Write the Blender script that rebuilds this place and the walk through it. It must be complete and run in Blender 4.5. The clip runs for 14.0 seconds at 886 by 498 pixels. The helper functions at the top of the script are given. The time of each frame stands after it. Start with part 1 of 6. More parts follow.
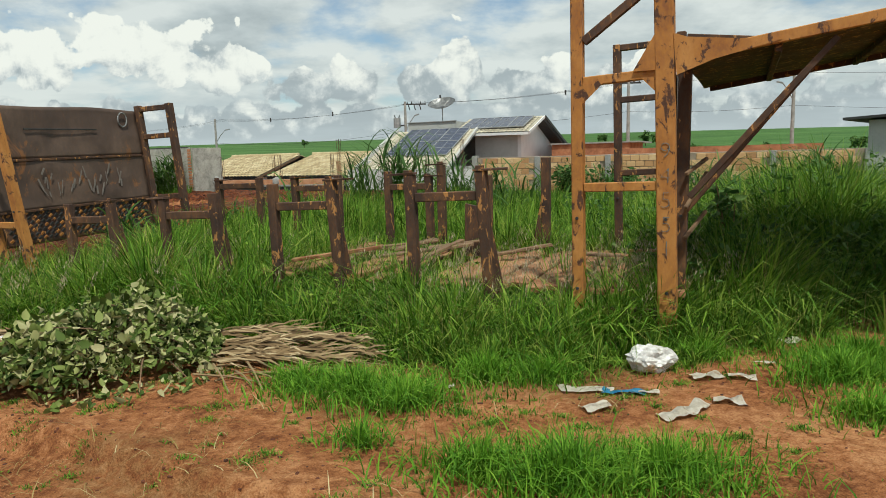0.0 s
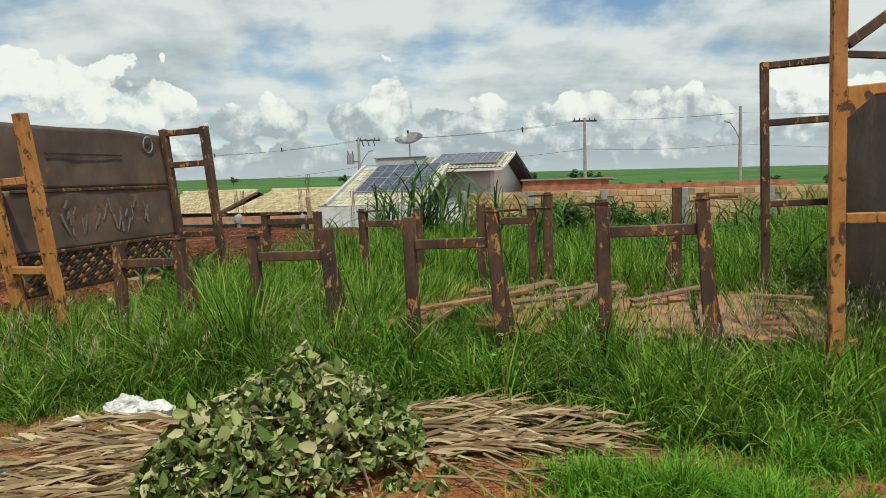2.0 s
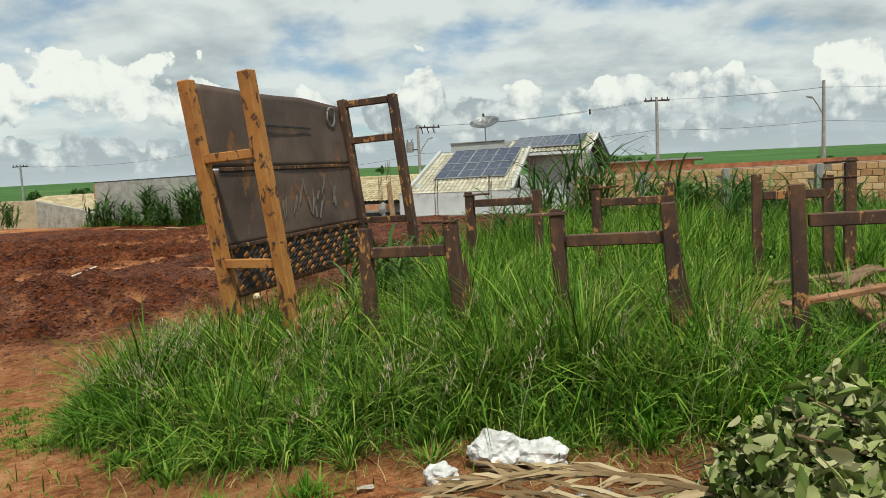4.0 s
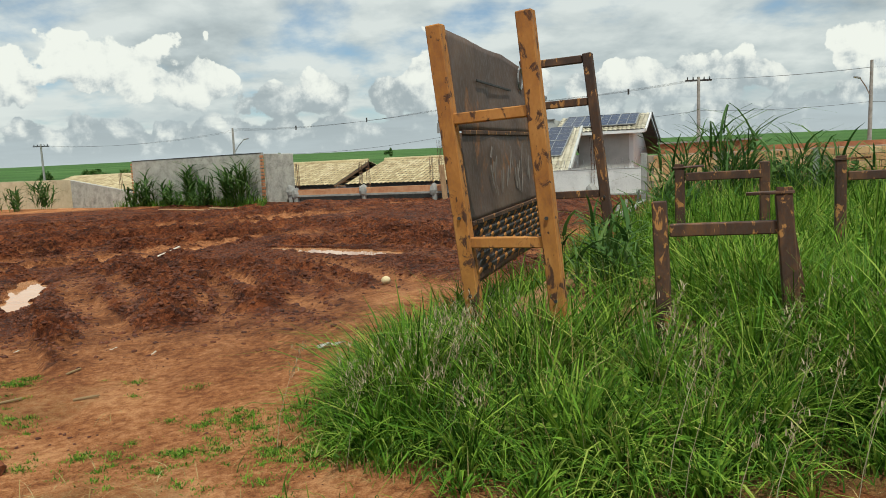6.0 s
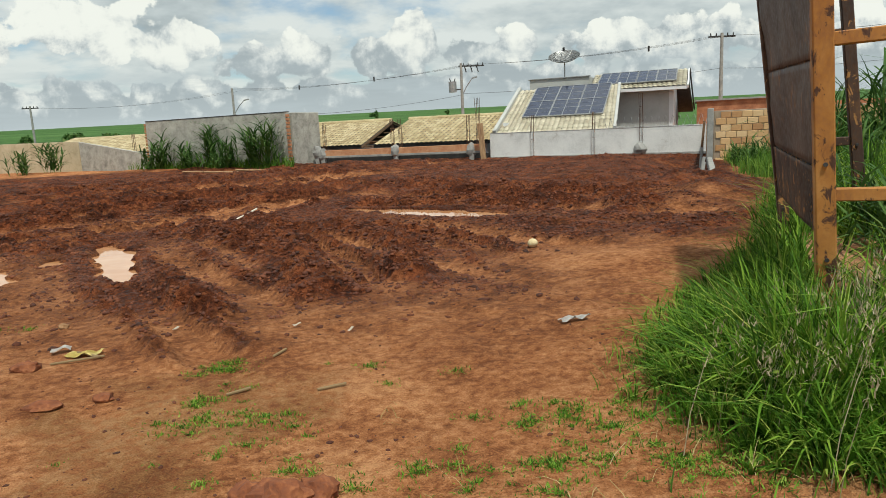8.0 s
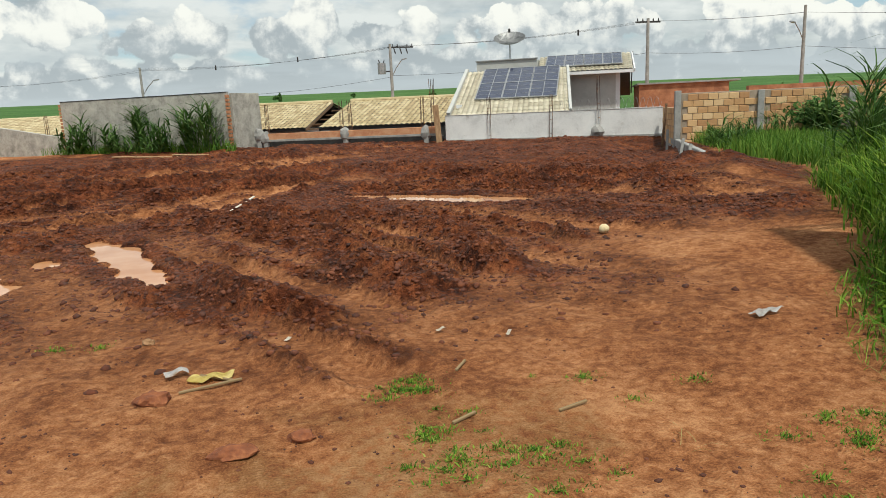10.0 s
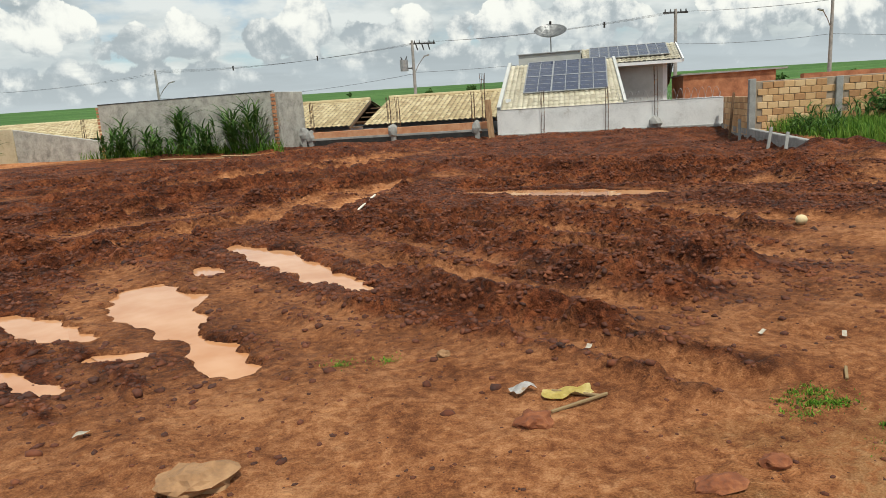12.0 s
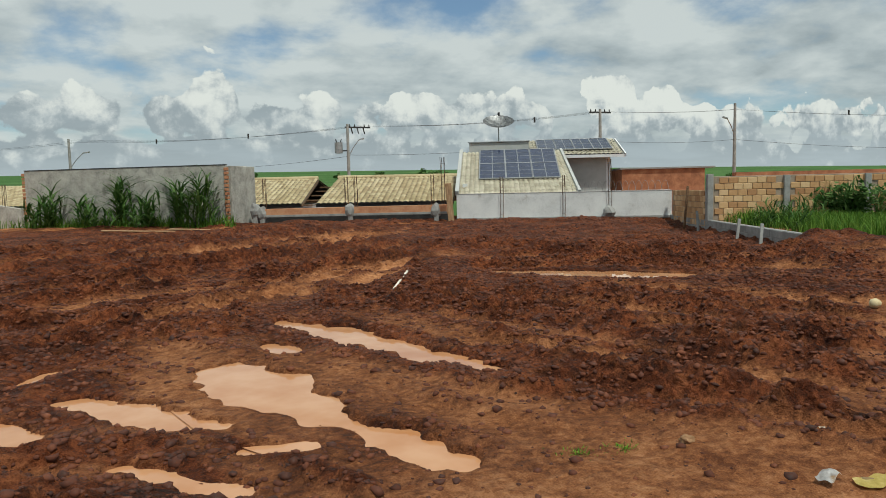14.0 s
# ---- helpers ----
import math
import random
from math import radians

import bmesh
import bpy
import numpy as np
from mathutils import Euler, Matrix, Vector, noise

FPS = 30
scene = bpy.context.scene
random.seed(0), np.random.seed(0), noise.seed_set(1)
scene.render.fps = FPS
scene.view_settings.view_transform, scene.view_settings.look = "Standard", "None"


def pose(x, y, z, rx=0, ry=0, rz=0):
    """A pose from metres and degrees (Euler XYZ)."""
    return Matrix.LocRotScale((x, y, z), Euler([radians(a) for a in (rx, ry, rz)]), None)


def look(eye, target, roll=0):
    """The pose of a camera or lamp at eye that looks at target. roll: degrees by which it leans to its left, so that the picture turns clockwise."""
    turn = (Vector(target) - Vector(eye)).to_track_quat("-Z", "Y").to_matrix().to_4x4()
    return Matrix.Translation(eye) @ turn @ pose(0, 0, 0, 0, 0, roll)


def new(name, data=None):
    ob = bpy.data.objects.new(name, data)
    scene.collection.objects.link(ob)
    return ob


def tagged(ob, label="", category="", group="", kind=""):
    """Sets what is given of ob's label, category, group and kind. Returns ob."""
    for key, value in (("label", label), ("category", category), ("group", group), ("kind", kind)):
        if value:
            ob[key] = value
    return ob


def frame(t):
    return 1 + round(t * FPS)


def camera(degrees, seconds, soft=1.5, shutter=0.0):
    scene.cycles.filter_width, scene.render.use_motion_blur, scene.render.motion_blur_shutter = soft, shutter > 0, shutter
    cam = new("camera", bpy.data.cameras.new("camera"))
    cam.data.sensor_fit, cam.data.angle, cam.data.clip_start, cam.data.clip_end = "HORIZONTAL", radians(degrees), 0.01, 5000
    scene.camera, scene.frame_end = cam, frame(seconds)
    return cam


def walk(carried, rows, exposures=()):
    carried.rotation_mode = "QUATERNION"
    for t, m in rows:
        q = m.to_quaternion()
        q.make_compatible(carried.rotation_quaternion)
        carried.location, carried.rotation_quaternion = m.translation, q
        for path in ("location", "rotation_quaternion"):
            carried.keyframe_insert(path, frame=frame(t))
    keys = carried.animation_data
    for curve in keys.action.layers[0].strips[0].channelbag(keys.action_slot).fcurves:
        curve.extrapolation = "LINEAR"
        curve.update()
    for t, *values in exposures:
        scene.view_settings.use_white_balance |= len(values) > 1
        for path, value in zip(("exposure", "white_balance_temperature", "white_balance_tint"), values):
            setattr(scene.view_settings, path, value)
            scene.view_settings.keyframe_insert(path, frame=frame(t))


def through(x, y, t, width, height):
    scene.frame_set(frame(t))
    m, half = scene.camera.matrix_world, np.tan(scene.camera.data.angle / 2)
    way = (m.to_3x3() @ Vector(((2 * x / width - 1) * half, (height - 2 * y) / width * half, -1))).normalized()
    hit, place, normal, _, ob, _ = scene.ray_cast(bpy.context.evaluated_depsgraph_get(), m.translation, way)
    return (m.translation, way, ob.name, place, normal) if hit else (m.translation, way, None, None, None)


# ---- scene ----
cam = camera(66.7, 14.0, soft=0.9)
PATH = [
    (0, (0.356, -0.094, 1.506), (0.316, 1.888, 1.24), -1.5),
    (0.5, (-0.163, 0.337, 1.488), (-0.138, 2.318, 1.215), -1.4),
    (1, (-0.67, 0.586, 1.493), (-0.638, 2.571, 1.253), -1.6),
    (1.5, (-1.188, 0.931, 1.475), (-1.052, 2.915, 1.271), -1.3),
    (2, (-1.738, 1.172, 1.473), (-1.573, 3.158, 1.312), -1.5),
    (2.5, (-2.254, 1.445, 1.449), (-2.033, 3.425, 1.274), -1.3),
    (3, (-2.878, 1.839, 1.452), (-2.777, 3.828, 1.261), -2.2),
    (3.2, (-3.1, 2.006, 1.433), (-3.014, 3.996, 1.245), -2.7),
    (5.3, (-5.351, 3.28, 1.375), (-5.327, 5.27, 1.172), -2.1),
    (5.5, (-5.566, 3.294, 1.389), (-5.541, 5.283, 1.179), -2.1),
    (6, (-6.001, 3.578, 1.355), (-5.965, 5.564, 1.118), -2.5),
    (6.5, (-6.592, 3.854, 1.351), (-6.568, 5.836, 1.081), -2.8),
    (7, (-7.078, 4.128, 1.327), (-7.007, 6.102, 1.009), -1.6),
    (7.5, (-7.601, 4.324, 1.336), (-7.535, 6.292, 0.988), -2.9),
    (7.7, (-7.882, 4.436, 1.288), (-7.823, 6.406, 0.945), -2.8),
    (9.8, (-10.008, 5.507, 1.344), (-9.652, 7.434, 0.943), -2.1),
    (10, (-10.242, 5.572, 1.314), (-9.9, 7.501, 0.91), -2.6),
    (10.5, (-10.792, 5.893, 1.311), (-10.548, 7.825, 0.858), -3.6),
    (11, (-11.264, 6.244, 1.317), (-11.01, 8.179, 0.879), -3.3),
    (11.5, (-11.8, 6.399, 1.324), (-11.498, 8.333, 0.914), -3.8),
    (12, (-12.433, 6.486, 1.342), (-12.085, 8.412, 0.931), -3.8),
    (12.5, (-12.913, 6.777, 1.333), (-12.564, 8.708, 0.946), -3.6),
    (13, (-13.425, 7.008, 1.312), (-12.882, 8.904, 0.982), -3.5),
    (13.5, (-13.953, 7.2, 1.286), (-13.355, 9.101, 1.122), -1.5),
    (14, (-14.496, 7.482, 1.261), (-13.851, 9.367, 1.086), -1.3),
]
walk(cam, [(t, look(eye, target, roll)) for t, eye, target, roll in PATH], [(0.0, 0.14, 6600, 0), (7.5, 0.14, 6650, 1), (11.0, 0.26, 6700, 4), (12.7, 0.20, 6700, 4), (13.2, 0.0, 6550, 1), (13.6, -0.12, 6450, 0), (14.0, -0.12, 6450, 0)])


# ---- world and light ----
def smooth(t):
    t = np.clip(t, 0.0, 1.0)
    return t * t * (3 - 2 * t)


class Nodes:
    """A short hand for node trees."""

    def __init__(self, tree):
        self.tree = tree
        tree.nodes.clear()

    def add(self, kind, inputs=None, **fields):
        node = self.tree.nodes.new(kind)
        if "operation" in fields:
            node.operation = fields["operation"]
        if "use_clamp" in fields:
            node.use_clamp = fields["use_clamp"]
        if "interpolation_type" in fields:
            node.interpolation_type = fields["interpolation_type"]
        if "data_type" in fields:
            node.data_type, node.blend_type = fields["data_type"], fields["blend_type"]
        if "feature" in fields:
            node.feature = fields["feature"]
        if "attribute_name" in fields:
            node.attribute_name = fields["attribute_name"]
        if "sky_type" in fields:
            node.sky_type, node.sun_disc = fields["sky_type"], fields["sun_disc"]
            node.sun_elevation, node.sun_rotation = fields["sun_elevation"], fields["sun_rotation"]
        for key, value in (inputs or {}).items():
            if isinstance(value, bpy.types.NodeSocket):
                self.tree.links.new(value, node.inputs[key])
            else:
                node.inputs[key].default_value = value
        return node

    def math(self, op, a, b=0.0, clamp=False):
        return self.add("ShaderNodeMath", {0: a, 1: b}, operation=op, use_clamp=clamp).outputs[0]

    def vec(self, op, a, b=(0, 0, 0)):
        node = self.add("ShaderNodeVectorMath", {0: a, 1: b}, operation=op)
        return node.outputs["Value" if op in ("LENGTH", "DOT_PRODUCT") else "Vector"]

    def noise(self, vector, scale, detail=5.0, rough=0.55, distortion=0.0):
        return self.add("ShaderNodeTexNoise", {"Vector": vector, "Scale": scale, "Detail": detail, "Roughness": rough, "Distortion": distortion}).outputs["Fac"]

    def ramp(self, fac, *stops):
        node = self.add("ShaderNodeValToRGB", {"Fac": fac})
        elements = node.color_ramp.elements
        while len(elements) < len(stops):
            elements.new(0.5)
        for element, (place, colour) in zip(elements, stops):
            element.position = place
            element.color = (*colour, 1) if not isinstance(colour, (int, float)) else (colour, colour, colour, 1)
        return node.outputs["Color"]

    def span(self, value, a, b, lo=0.0, hi=1.0):
        return self.add("ShaderNodeMapRange", {"Value": value, 1: a, 2: b, 3: lo, 4: hi}, interpolation_type="SMOOTHSTEP").outputs[0]

    def mix(self, fac, a, b, blend="MIX"):
        return self.add("ShaderNodeMix", {0: fac, 6: a, 7: b}, data_type="RGBA", blend_type=blend).outputs[2]


SUN_TO = Vector((0.10, -0.42, 0.90)).normalized()
sun = new("sun", bpy.data.lights.new("sun", "SUN"))
sun.data.energy, sun.data.angle, sun.data.color = 3.6, radians(2.5), (1.0, 0.95, 0.88)
sun.matrix_world = look((0, 0, 60), Vector((0, 0, 60)) - SUN_TO)

world = bpy.data.worlds.new("sky")
scene.world = world
world.use_nodes = True
n = Nodes(world.node_tree)
way = n.add("ShaderNodeTexCoord").outputs["Generated"]
sky = n.add("ShaderNodeTexSky", sky_type="NISHITA", sun_disc=False, sun_elevation=math.asin(SUN_TO.z), sun_rotation=math.atan2(SUN_TO.x, SUN_TO.y)).outputs[0]
sky = n.vec("MULTIPLY", sky, (0.115, 0.122, 0.128))
xyz = n.add("ShaderNodeSeparateXYZ", {0: way})
dx, dy, dz = xyz.outputs[0], xyz.outputs[1], xyz.outputs[2]
# the broken high layer, seen in perspective
lift = n.math("ADD", n.math("MAXIMUM", dz, 0.0), 0.26)
flat = n.add("ShaderNodeCombineXYZ", {0: n.math("DIVIDE", dx, lift), 1: n.math("DIVIDE", dy, lift), 2: 3.7}).outputs[0]
high = n.noise(flat, 1.9, 9, 0.56, 0.1)
high_mask = n.span(high, 0.31, 0.52)
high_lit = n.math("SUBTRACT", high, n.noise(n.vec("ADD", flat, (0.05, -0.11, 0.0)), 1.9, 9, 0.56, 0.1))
high_tone = n.math("ADD", n.math("MULTIPLY", n.noise(n.vec("ADD", flat, (7.3, 1.9, 0.4)), 1.1, 6, 0.55), 0.80), n.math("ADD", 0.12, n.math("MULTIPLY", high_lit, 0.9)))
high_colour = n.ramp(high_tone, (0.34, (0.40, 0.44, 0.47)), (0.47, (0.58, 0.62, 0.65)), (0.62, (0.80, 0.82, 0.83)))
colour = n.mix(n.math("MULTIPLY", high_mask, 0.92), sky, high_colour)
# heaped clouds over the horizon ahead: tangent-plane places and sizes
ahead = n.math("MAXIMUM", dy, 0.05)
tangent = n.add("ShaderNodeCombineXYZ", {0: n.math("DIVIDE", dx, ahead), 1: n.math("DIVIDE", dz, ahead), 2: 0.0}).outputs[0]
puffs = n.noise(tangent, 15.0, 9, 0.62, 0.15)
billow = n.add("ShaderNodeTexVoronoi", {"Vector": n.vec("ADD", tangent, n.vec("MULTIPLY", n.add("ShaderNodeTexNoise", {"Vector": tangent, "Scale": 22.0, "Detail": 4.0}).outputs["Color"], (0.05, 0.05, 0.0))), "Scale": 26.0}, feature="SMOOTH_F1").outputs["Distance"]
HEAPS = [
    (0.013, 0.132, 0.060, 0.056), (-0.05, 0.110, 0.085, 0.044), (0.07, 0.108, 0.060, 0.040), (0.15, 0.106, 0.060, 0.042),
    (-0.14, 0.112, 0.07, 0.040), (-0.225, 0.108, 0.07, 0.036), (-0.335, 0.145, 0.060, 0.048), (-0.46, 0.165, 0.14, 0.056),
    (-0.63, 0.160, 0.15, 0.056), (0.66, 0.155, 0.065, 0.062), (0.74, 0.128, 0.08, 0.046), (0.88, 0.110, 0.14, 0.036),
    (0.30, 0.115, 0.12, 0.036), (0.44, 0.112, 0.14, 0.040), (1.15, 0.122, 0.16, 0.042), (-0.85, 0.140, 0.16, 0.050),
]
field = None
for u0, v0, ru, rv in HEAPS:
    off = n.vec("MULTIPLY", n.vec("SUBTRACT", tangent, (u0, v0, 0)), (1 / ru, 1 / rv, 0))
    one = n.math("SUBTRACT", 1.0, n.vec("LENGTH", off))
    field = one if field is None else n.add("ShaderNodeMath", {0: field, 1: one, 2: 0.25}, operation="SMOOTH_MAX").outputs[0]
tv = n.add("ShaderNodeSeparateXYZ", {0: tangent}).outputs[1]
field = n.math("MAXIMUM", field, n.math("MULTIPLY", n.math("SUBTRACT", 0.108, tv), 12.0))
heap = n.math("ADD", field, n.math("MULTIPLY", n.math("SUBTRACT", puffs, 0.5), 1.25))
heap = n.math("SUBTRACT", heap, n.math("MULTIPLY", n.math("SUBTRACT", billow, 0.35), 1.3))
heap_mask = n.span(heap, 0.05, 0.16)
crown = n.math("ADD", n.math("MULTIPLY", n.math("SUBTRACT", 0.42, billow), 1.3), n.math("MULTIPLY", n.math("SUBTRACT", tv, 0.12), 9.0))
relit = n.math("SUBTRACT", puffs, n.noise(n.vec("ADD", tangent, (0.008, 0.014, 0.0)), 15.0, 9, 0.62, 0.15))
crown = n.math("ADD", crown, n.math("MULTIPLY", relit, 3.2))
crown = n.math("ADD", crown, n.math("MULTIPLY", n.math("SUBTRACT", n.noise(n.vec("ADD", tangent, (0.02, -0.03, 0)), 12.0, 6, 0.6), 0.5), 1.6))
heap_colour = n.ramp(n.span(crown, -0.55, 0.55), (0.0, (0.42, 0.47, 0.52)), (0.42, (0.68, 0.71, 0.74)), (0.72, (0.84, 0.85, 0.85)), (1.0, (0.95, 0.95, 0.93)))
front = n.span(dy, 0.05, 0.25)
colour = n.mix(n.math("MULTIPLY", heap_mask, front), colour, heap_colour)
# grey flat bands low down
low = n.add("ShaderNodeMapping", {"Vector": tangent, "Scale": (3.0, 26.0, 1.0)}).outputs[0]
bands = n.span(n.noise(low, 1.0, 5, 0.55), 0.44, 0.62)
near_horizon = n.math("MULTIPLY", n.span(tv, 0.135, 0.07), front)
colour = n.mix(n.math("MULTIPLY", n.math("MULTIPLY", bands, near_horizon), 0.75), colour, (0.50, 0.56, 0.62, 1))
haze = n.span(dz, 0.09, 0.0)
colour = n.mix(n.math("MULTIPLY", haze, 0.45), colour, (0.66, 0.72, 0.78, 1))
n.add("ShaderNodeOutputWorld", {0: n.add("ShaderNodeBackground", {0: colour, 1: 0.86}).outputs[0]})


# ---- materials ----
def material(name, stops, scale=6.0, fine=60.0, rough=(0.75, 0.95), bump=0.3, depth=0.01, metal=0.0, spots=None, island=0.0, stretch=(1, 1, 1), distortion=0.3):
    """Noise-mottled surface: stops over a broad noise, a fine grain over it, optional second colour in patches."""
    m = bpy.data.materials.new(name)
    m.use_nodes = True
    k = Nodes(m.node_tree)
    at = k.add("ShaderNodeTexCoord").outputs["Object"]
    at = k.add("ShaderNodeMapping", {"Vector": at, "Scale": stretch}).outputs[0]
    broad, grain = k.noise(at, scale, 6, 0.62, distortion), k.noise(at, fine, 4, 0.6)
    fac = k.math("ADD", k.math("MULTIPLY", broad, 0.7), k.math("MULTIPLY", grain, 0.3))
    if island:
        rnd = k.add("ShaderNodeNewGeometry").outputs["Random Per Island"]
        fac = k.math("ADD", fac, k.math("MULTIPLY", k.math("SUBTRACT", rnd, 0.5), island))
    count = len(stops)
    colour_of = k.ramp(fac, *[(0.32 + 0.36 * i / max(1, count - 1), c) for i, c in enumerate(stops)])
    if spots:
        where, colour2, lo, hi = spots
        mask = k.span(k.noise(k.vec("ADD", at, (3.1, 5.7, 1.3)), where, 7, 0.65, 0.6), lo, hi)
        colour_of = k.mix(mask, colour_of, (*colour2, 1))
    relief = k.add("ShaderNodeBump", {"Height": fac, "Strength": bump, "Distance": depth}).outputs[0]
    shader = k.add("ShaderNodeBsdfPrincipled", {"Base Color": colour_of, "Roughness": k.span(grain, 0.3, 0.7, *rough), "Metallic": metal, "Normal": relief})
    k.add("ShaderNodeOutputMaterial", {0: shader.outputs[0]})
    return m


def leafy(name, stops, rough=0.5, through=0.25):
    """Blade or leaf: colour by island, some light passing through."""
    m = bpy.data.materials.new(name)
    m.use_nodes = True
    k = Nodes(m.node_tree)
    rnd = k.add("ShaderNodeNewGeometry").outputs["Random Per Island"]
    at = k.add("ShaderNodeTexCoord").outputs["Object"]
    patch = k.noise(at, 0.9, 4, 0.6)
    fac = k.math("ADD", k.math("MULTIPLY", rnd, 0.62), k.math("MULTIPLY", patch, 0.40))
    count = len(stops)
    c = k.ramp(fac, *[(0.12 + 0.8 * i / (count - 1), v) for i, v in enumerate(stops)])
    shader = k.add("ShaderNodeBsdfPrincipled", {"Base Color": c, "Roughness": 0.65, "Specular IOR Level": 0.16}).outputs[0]
    shine = k.add("ShaderNodeBsdfTranslucent", {"Color": c}).outputs[0]
    k.add("ShaderNodeOutputMaterial", {0: k.add("ShaderNodeMixShader", {0: through, 1: shader, 2: shine}).outputs[0]})
    return m


def ground_material():
    m = bpy.data.materials.new("red_soil")
    m.use_nodes = True
    k = Nodes(m.node_tree)
    at = k.add("ShaderNodeTexCoord").outputs["Object"]
    wet = k.add("ShaderNodeAttribute", attribute_name="wet").outputs["Fac"]
    green = k.add("ShaderNodeAttribute", attribute_name="green").outputs["Fac"]
    crop = k.add("ShaderNodeAttribute", attribute_name="crop").outputs["Fac"]
    a, b, c = k.noise(at, 1.3, 6, 0.6), k.noise(at, 14.0, 6, 0.65, 0.4), k.noise(at, 90.0, 4, 0.6)
    mix = k.math("ADD", k.math("ADD", k.math("MULTIPLY", a, 0.35), k.math("MULTIPLY", b, 0.40)), k.math("MULTIPLY", c, 0.25))
    dry = k.ramp(mix, (0.41, (0.19, 0.063, 0.023)), (0.50, (0.41, 0.165, 0.066)), (0.59, (0.62, 0.31, 0.145)))
    damp = k.ramp(mix, (0.42, (0.024, 0.006, 0.0025)), (0.50, (0.100, 0.026, 0.009)), (0.59, (0.25, 0.075, 0.028)))
    lumps = k.add("ShaderNodeTexVoronoi", {"Vector": k.vec("ADD", at, k.vec("MULTIPLY", k.add("ShaderNodeTexNoise", {"Vector": at, "Scale": 6.0, "Detail": 4.0}).outputs["Color"], (0.22, 0.22, 0.22))), "Scale": 9.0}, feature="SMOOTH_F1").outputs["Distance"]
    blot = k.math("ADD", wet, k.math("MULTIPLY", k.math("SUBTRACT", k.noise(at, 3.2, 6, 0.65, 0.5), 0.5), 0.9), clamp=True)
    soil = k.mix(blot, dry, damp)
    turf = k.ramp(mix, (0.38, (0.022, 0.040, 0.012)), (0.52, (0.060, 0.075, 0.024)), (0.64, (0.15, 0.12, 0.055)))
    soil = k.mix(k.math("MULTIPLY", green, k.span(b, 0.36, 0.56)), soil, turf)
    rows = k.noise(k.add("ShaderNodeMapping", {"Vector": at, "Scale": (0.010, 0.028, 0.02)}).outputs[0], 1.0, 6, 0.6)
    grain = k.noise(at, 0.35, 6, 0.7)
    plants = k.ramp(k.math("ADD", k.math("MULTIPLY", rows, 0.6), k.math("MULTIPLY", grain, 0.4)), (0.38, (0.030, 0.075, 0.018)), (0.52, (0.055, 0.125, 0.030)), (0.66, (0.10, 0.18, 0.055)))
    soil = k.mix(crop, soil, plants)
    rough_height = k.math("SUBTRACT", mix, k.math("MULTIPLY", k.math("MULTIPLY", lumps, k.math("ADD", wet, 0.25)), 0.9))
    relief = k.add("ShaderNodeBump", {"Height": rough_height, "Strength": 1.0, "Distance": 0.13}).outputs[0]
    gloss = k.math("SUBTRACT", 0.92, k.math("MULTIPLY", wet, k.span(b, 0.35, 0.65, 0.42, 0.14)))
    shader = k.add("ShaderNodeBsdfPrincipled", {"Base Color": soil, "Roughness": gloss, "Normal": relief, "Specular IOR Level": 0.14})
    k.add("ShaderNodeOutputMaterial", {0: shader.outputs[0]})
    return m


def water_material():
    m = bpy.data.materials.new("muddy_water")
    m.use_nodes = True
    k = Nodes(m.node_tree)
    at = k.add("ShaderNodeTexCoord").outputs["Object"]
    c = k.ramp(k.noise(at, 2.0, 3), (0.35, (0.44, 0.20, 0.085)), (0.65, (0.52, 0.28, 0.15)))
    relief = k.add("ShaderNodeBump", {"Height": k.noise(at, 9.0, 2), "Strength": 0.02, "Distance": 0.01}).outputs[0]
    shader = k.add("ShaderNodeBsdfPrincipled", {"Base Color": c, "Roughness": 0.04, "IOR": 1.33, "Specular IOR Level": 0.6, "Normal": relief})
    k.add("ShaderNodeOutputMaterial", {0: shader.outputs[0]})
    return m


def panel_material():
    """Photovoltaic cells: fine pale lines on dark blue under glass."""
    m = bpy.data.materials.new("solar_cells")
    m.use_nodes = True
    k = Nodes(m.node_tree)
    at = k.add("ShaderNodeTexCoord").outputs["Object"]
    c = k.ramp(k.noise(at, 3.0, 3), (0.35, (0.010, 0.016, 0.045)), (0.65, (0.022, 0.032, 0.075)))
    shader = k.add("ShaderNodeBsdfPrincipled", {"Base Color": c, "Roughness": 0.10, "IOR": 1.6, "Specular IOR Level": 0.9})
    k.add("ShaderNodeOutputMaterial", {0: shader.outputs[0]})
    return m


RUST = material("rust_orange_paint", [(0.22, 0.080, 0.022), (0.38, 0.160, 0.036), (0.48, 0.235, 0.070)], 5.0, 45.0, (0.6, 0.9), 0.5, 0.006, spots=(12.0, (0.070, 0.029, 0.016), 0.545, 0.62), stretch=(1, 1, 0.6))
RUST_DARK = material("rust_dark", [(0.020, 0.011, 0.009), (0.062, 0.030, 0.018), (0.165, 0.076, 0.032)], 5.0, 50.0, (0.6, 0.95), 0.6, 0.006, spots=(13.0, (0.38, 0.18, 0.055), 0.575, 0.62), stretch=(1, 1, 0.5))
SHEET = material("weathered_sheet", [(0.040, 0.024, 0.019), (0.080, 0.050, 0.037), (0.145, 0.094, 0.068)], 1.6, 30.0, (0.5, 0.8), 0.25, 0.004, spots=(3.2, (0.20, 0.085, 0.030), 0.58, 0.66), stretch=(1, 1, 0.6))
WOOD = material("rotten_wood", [(0.060, 0.035, 0.020), (0.16, 0.095, 0.052), (0.28, 0.18, 0.105)], 4.0, 60.0, (0.8, 1.0), 0.6, 0.01, stretch=(1.0, 5.0, 5.0))
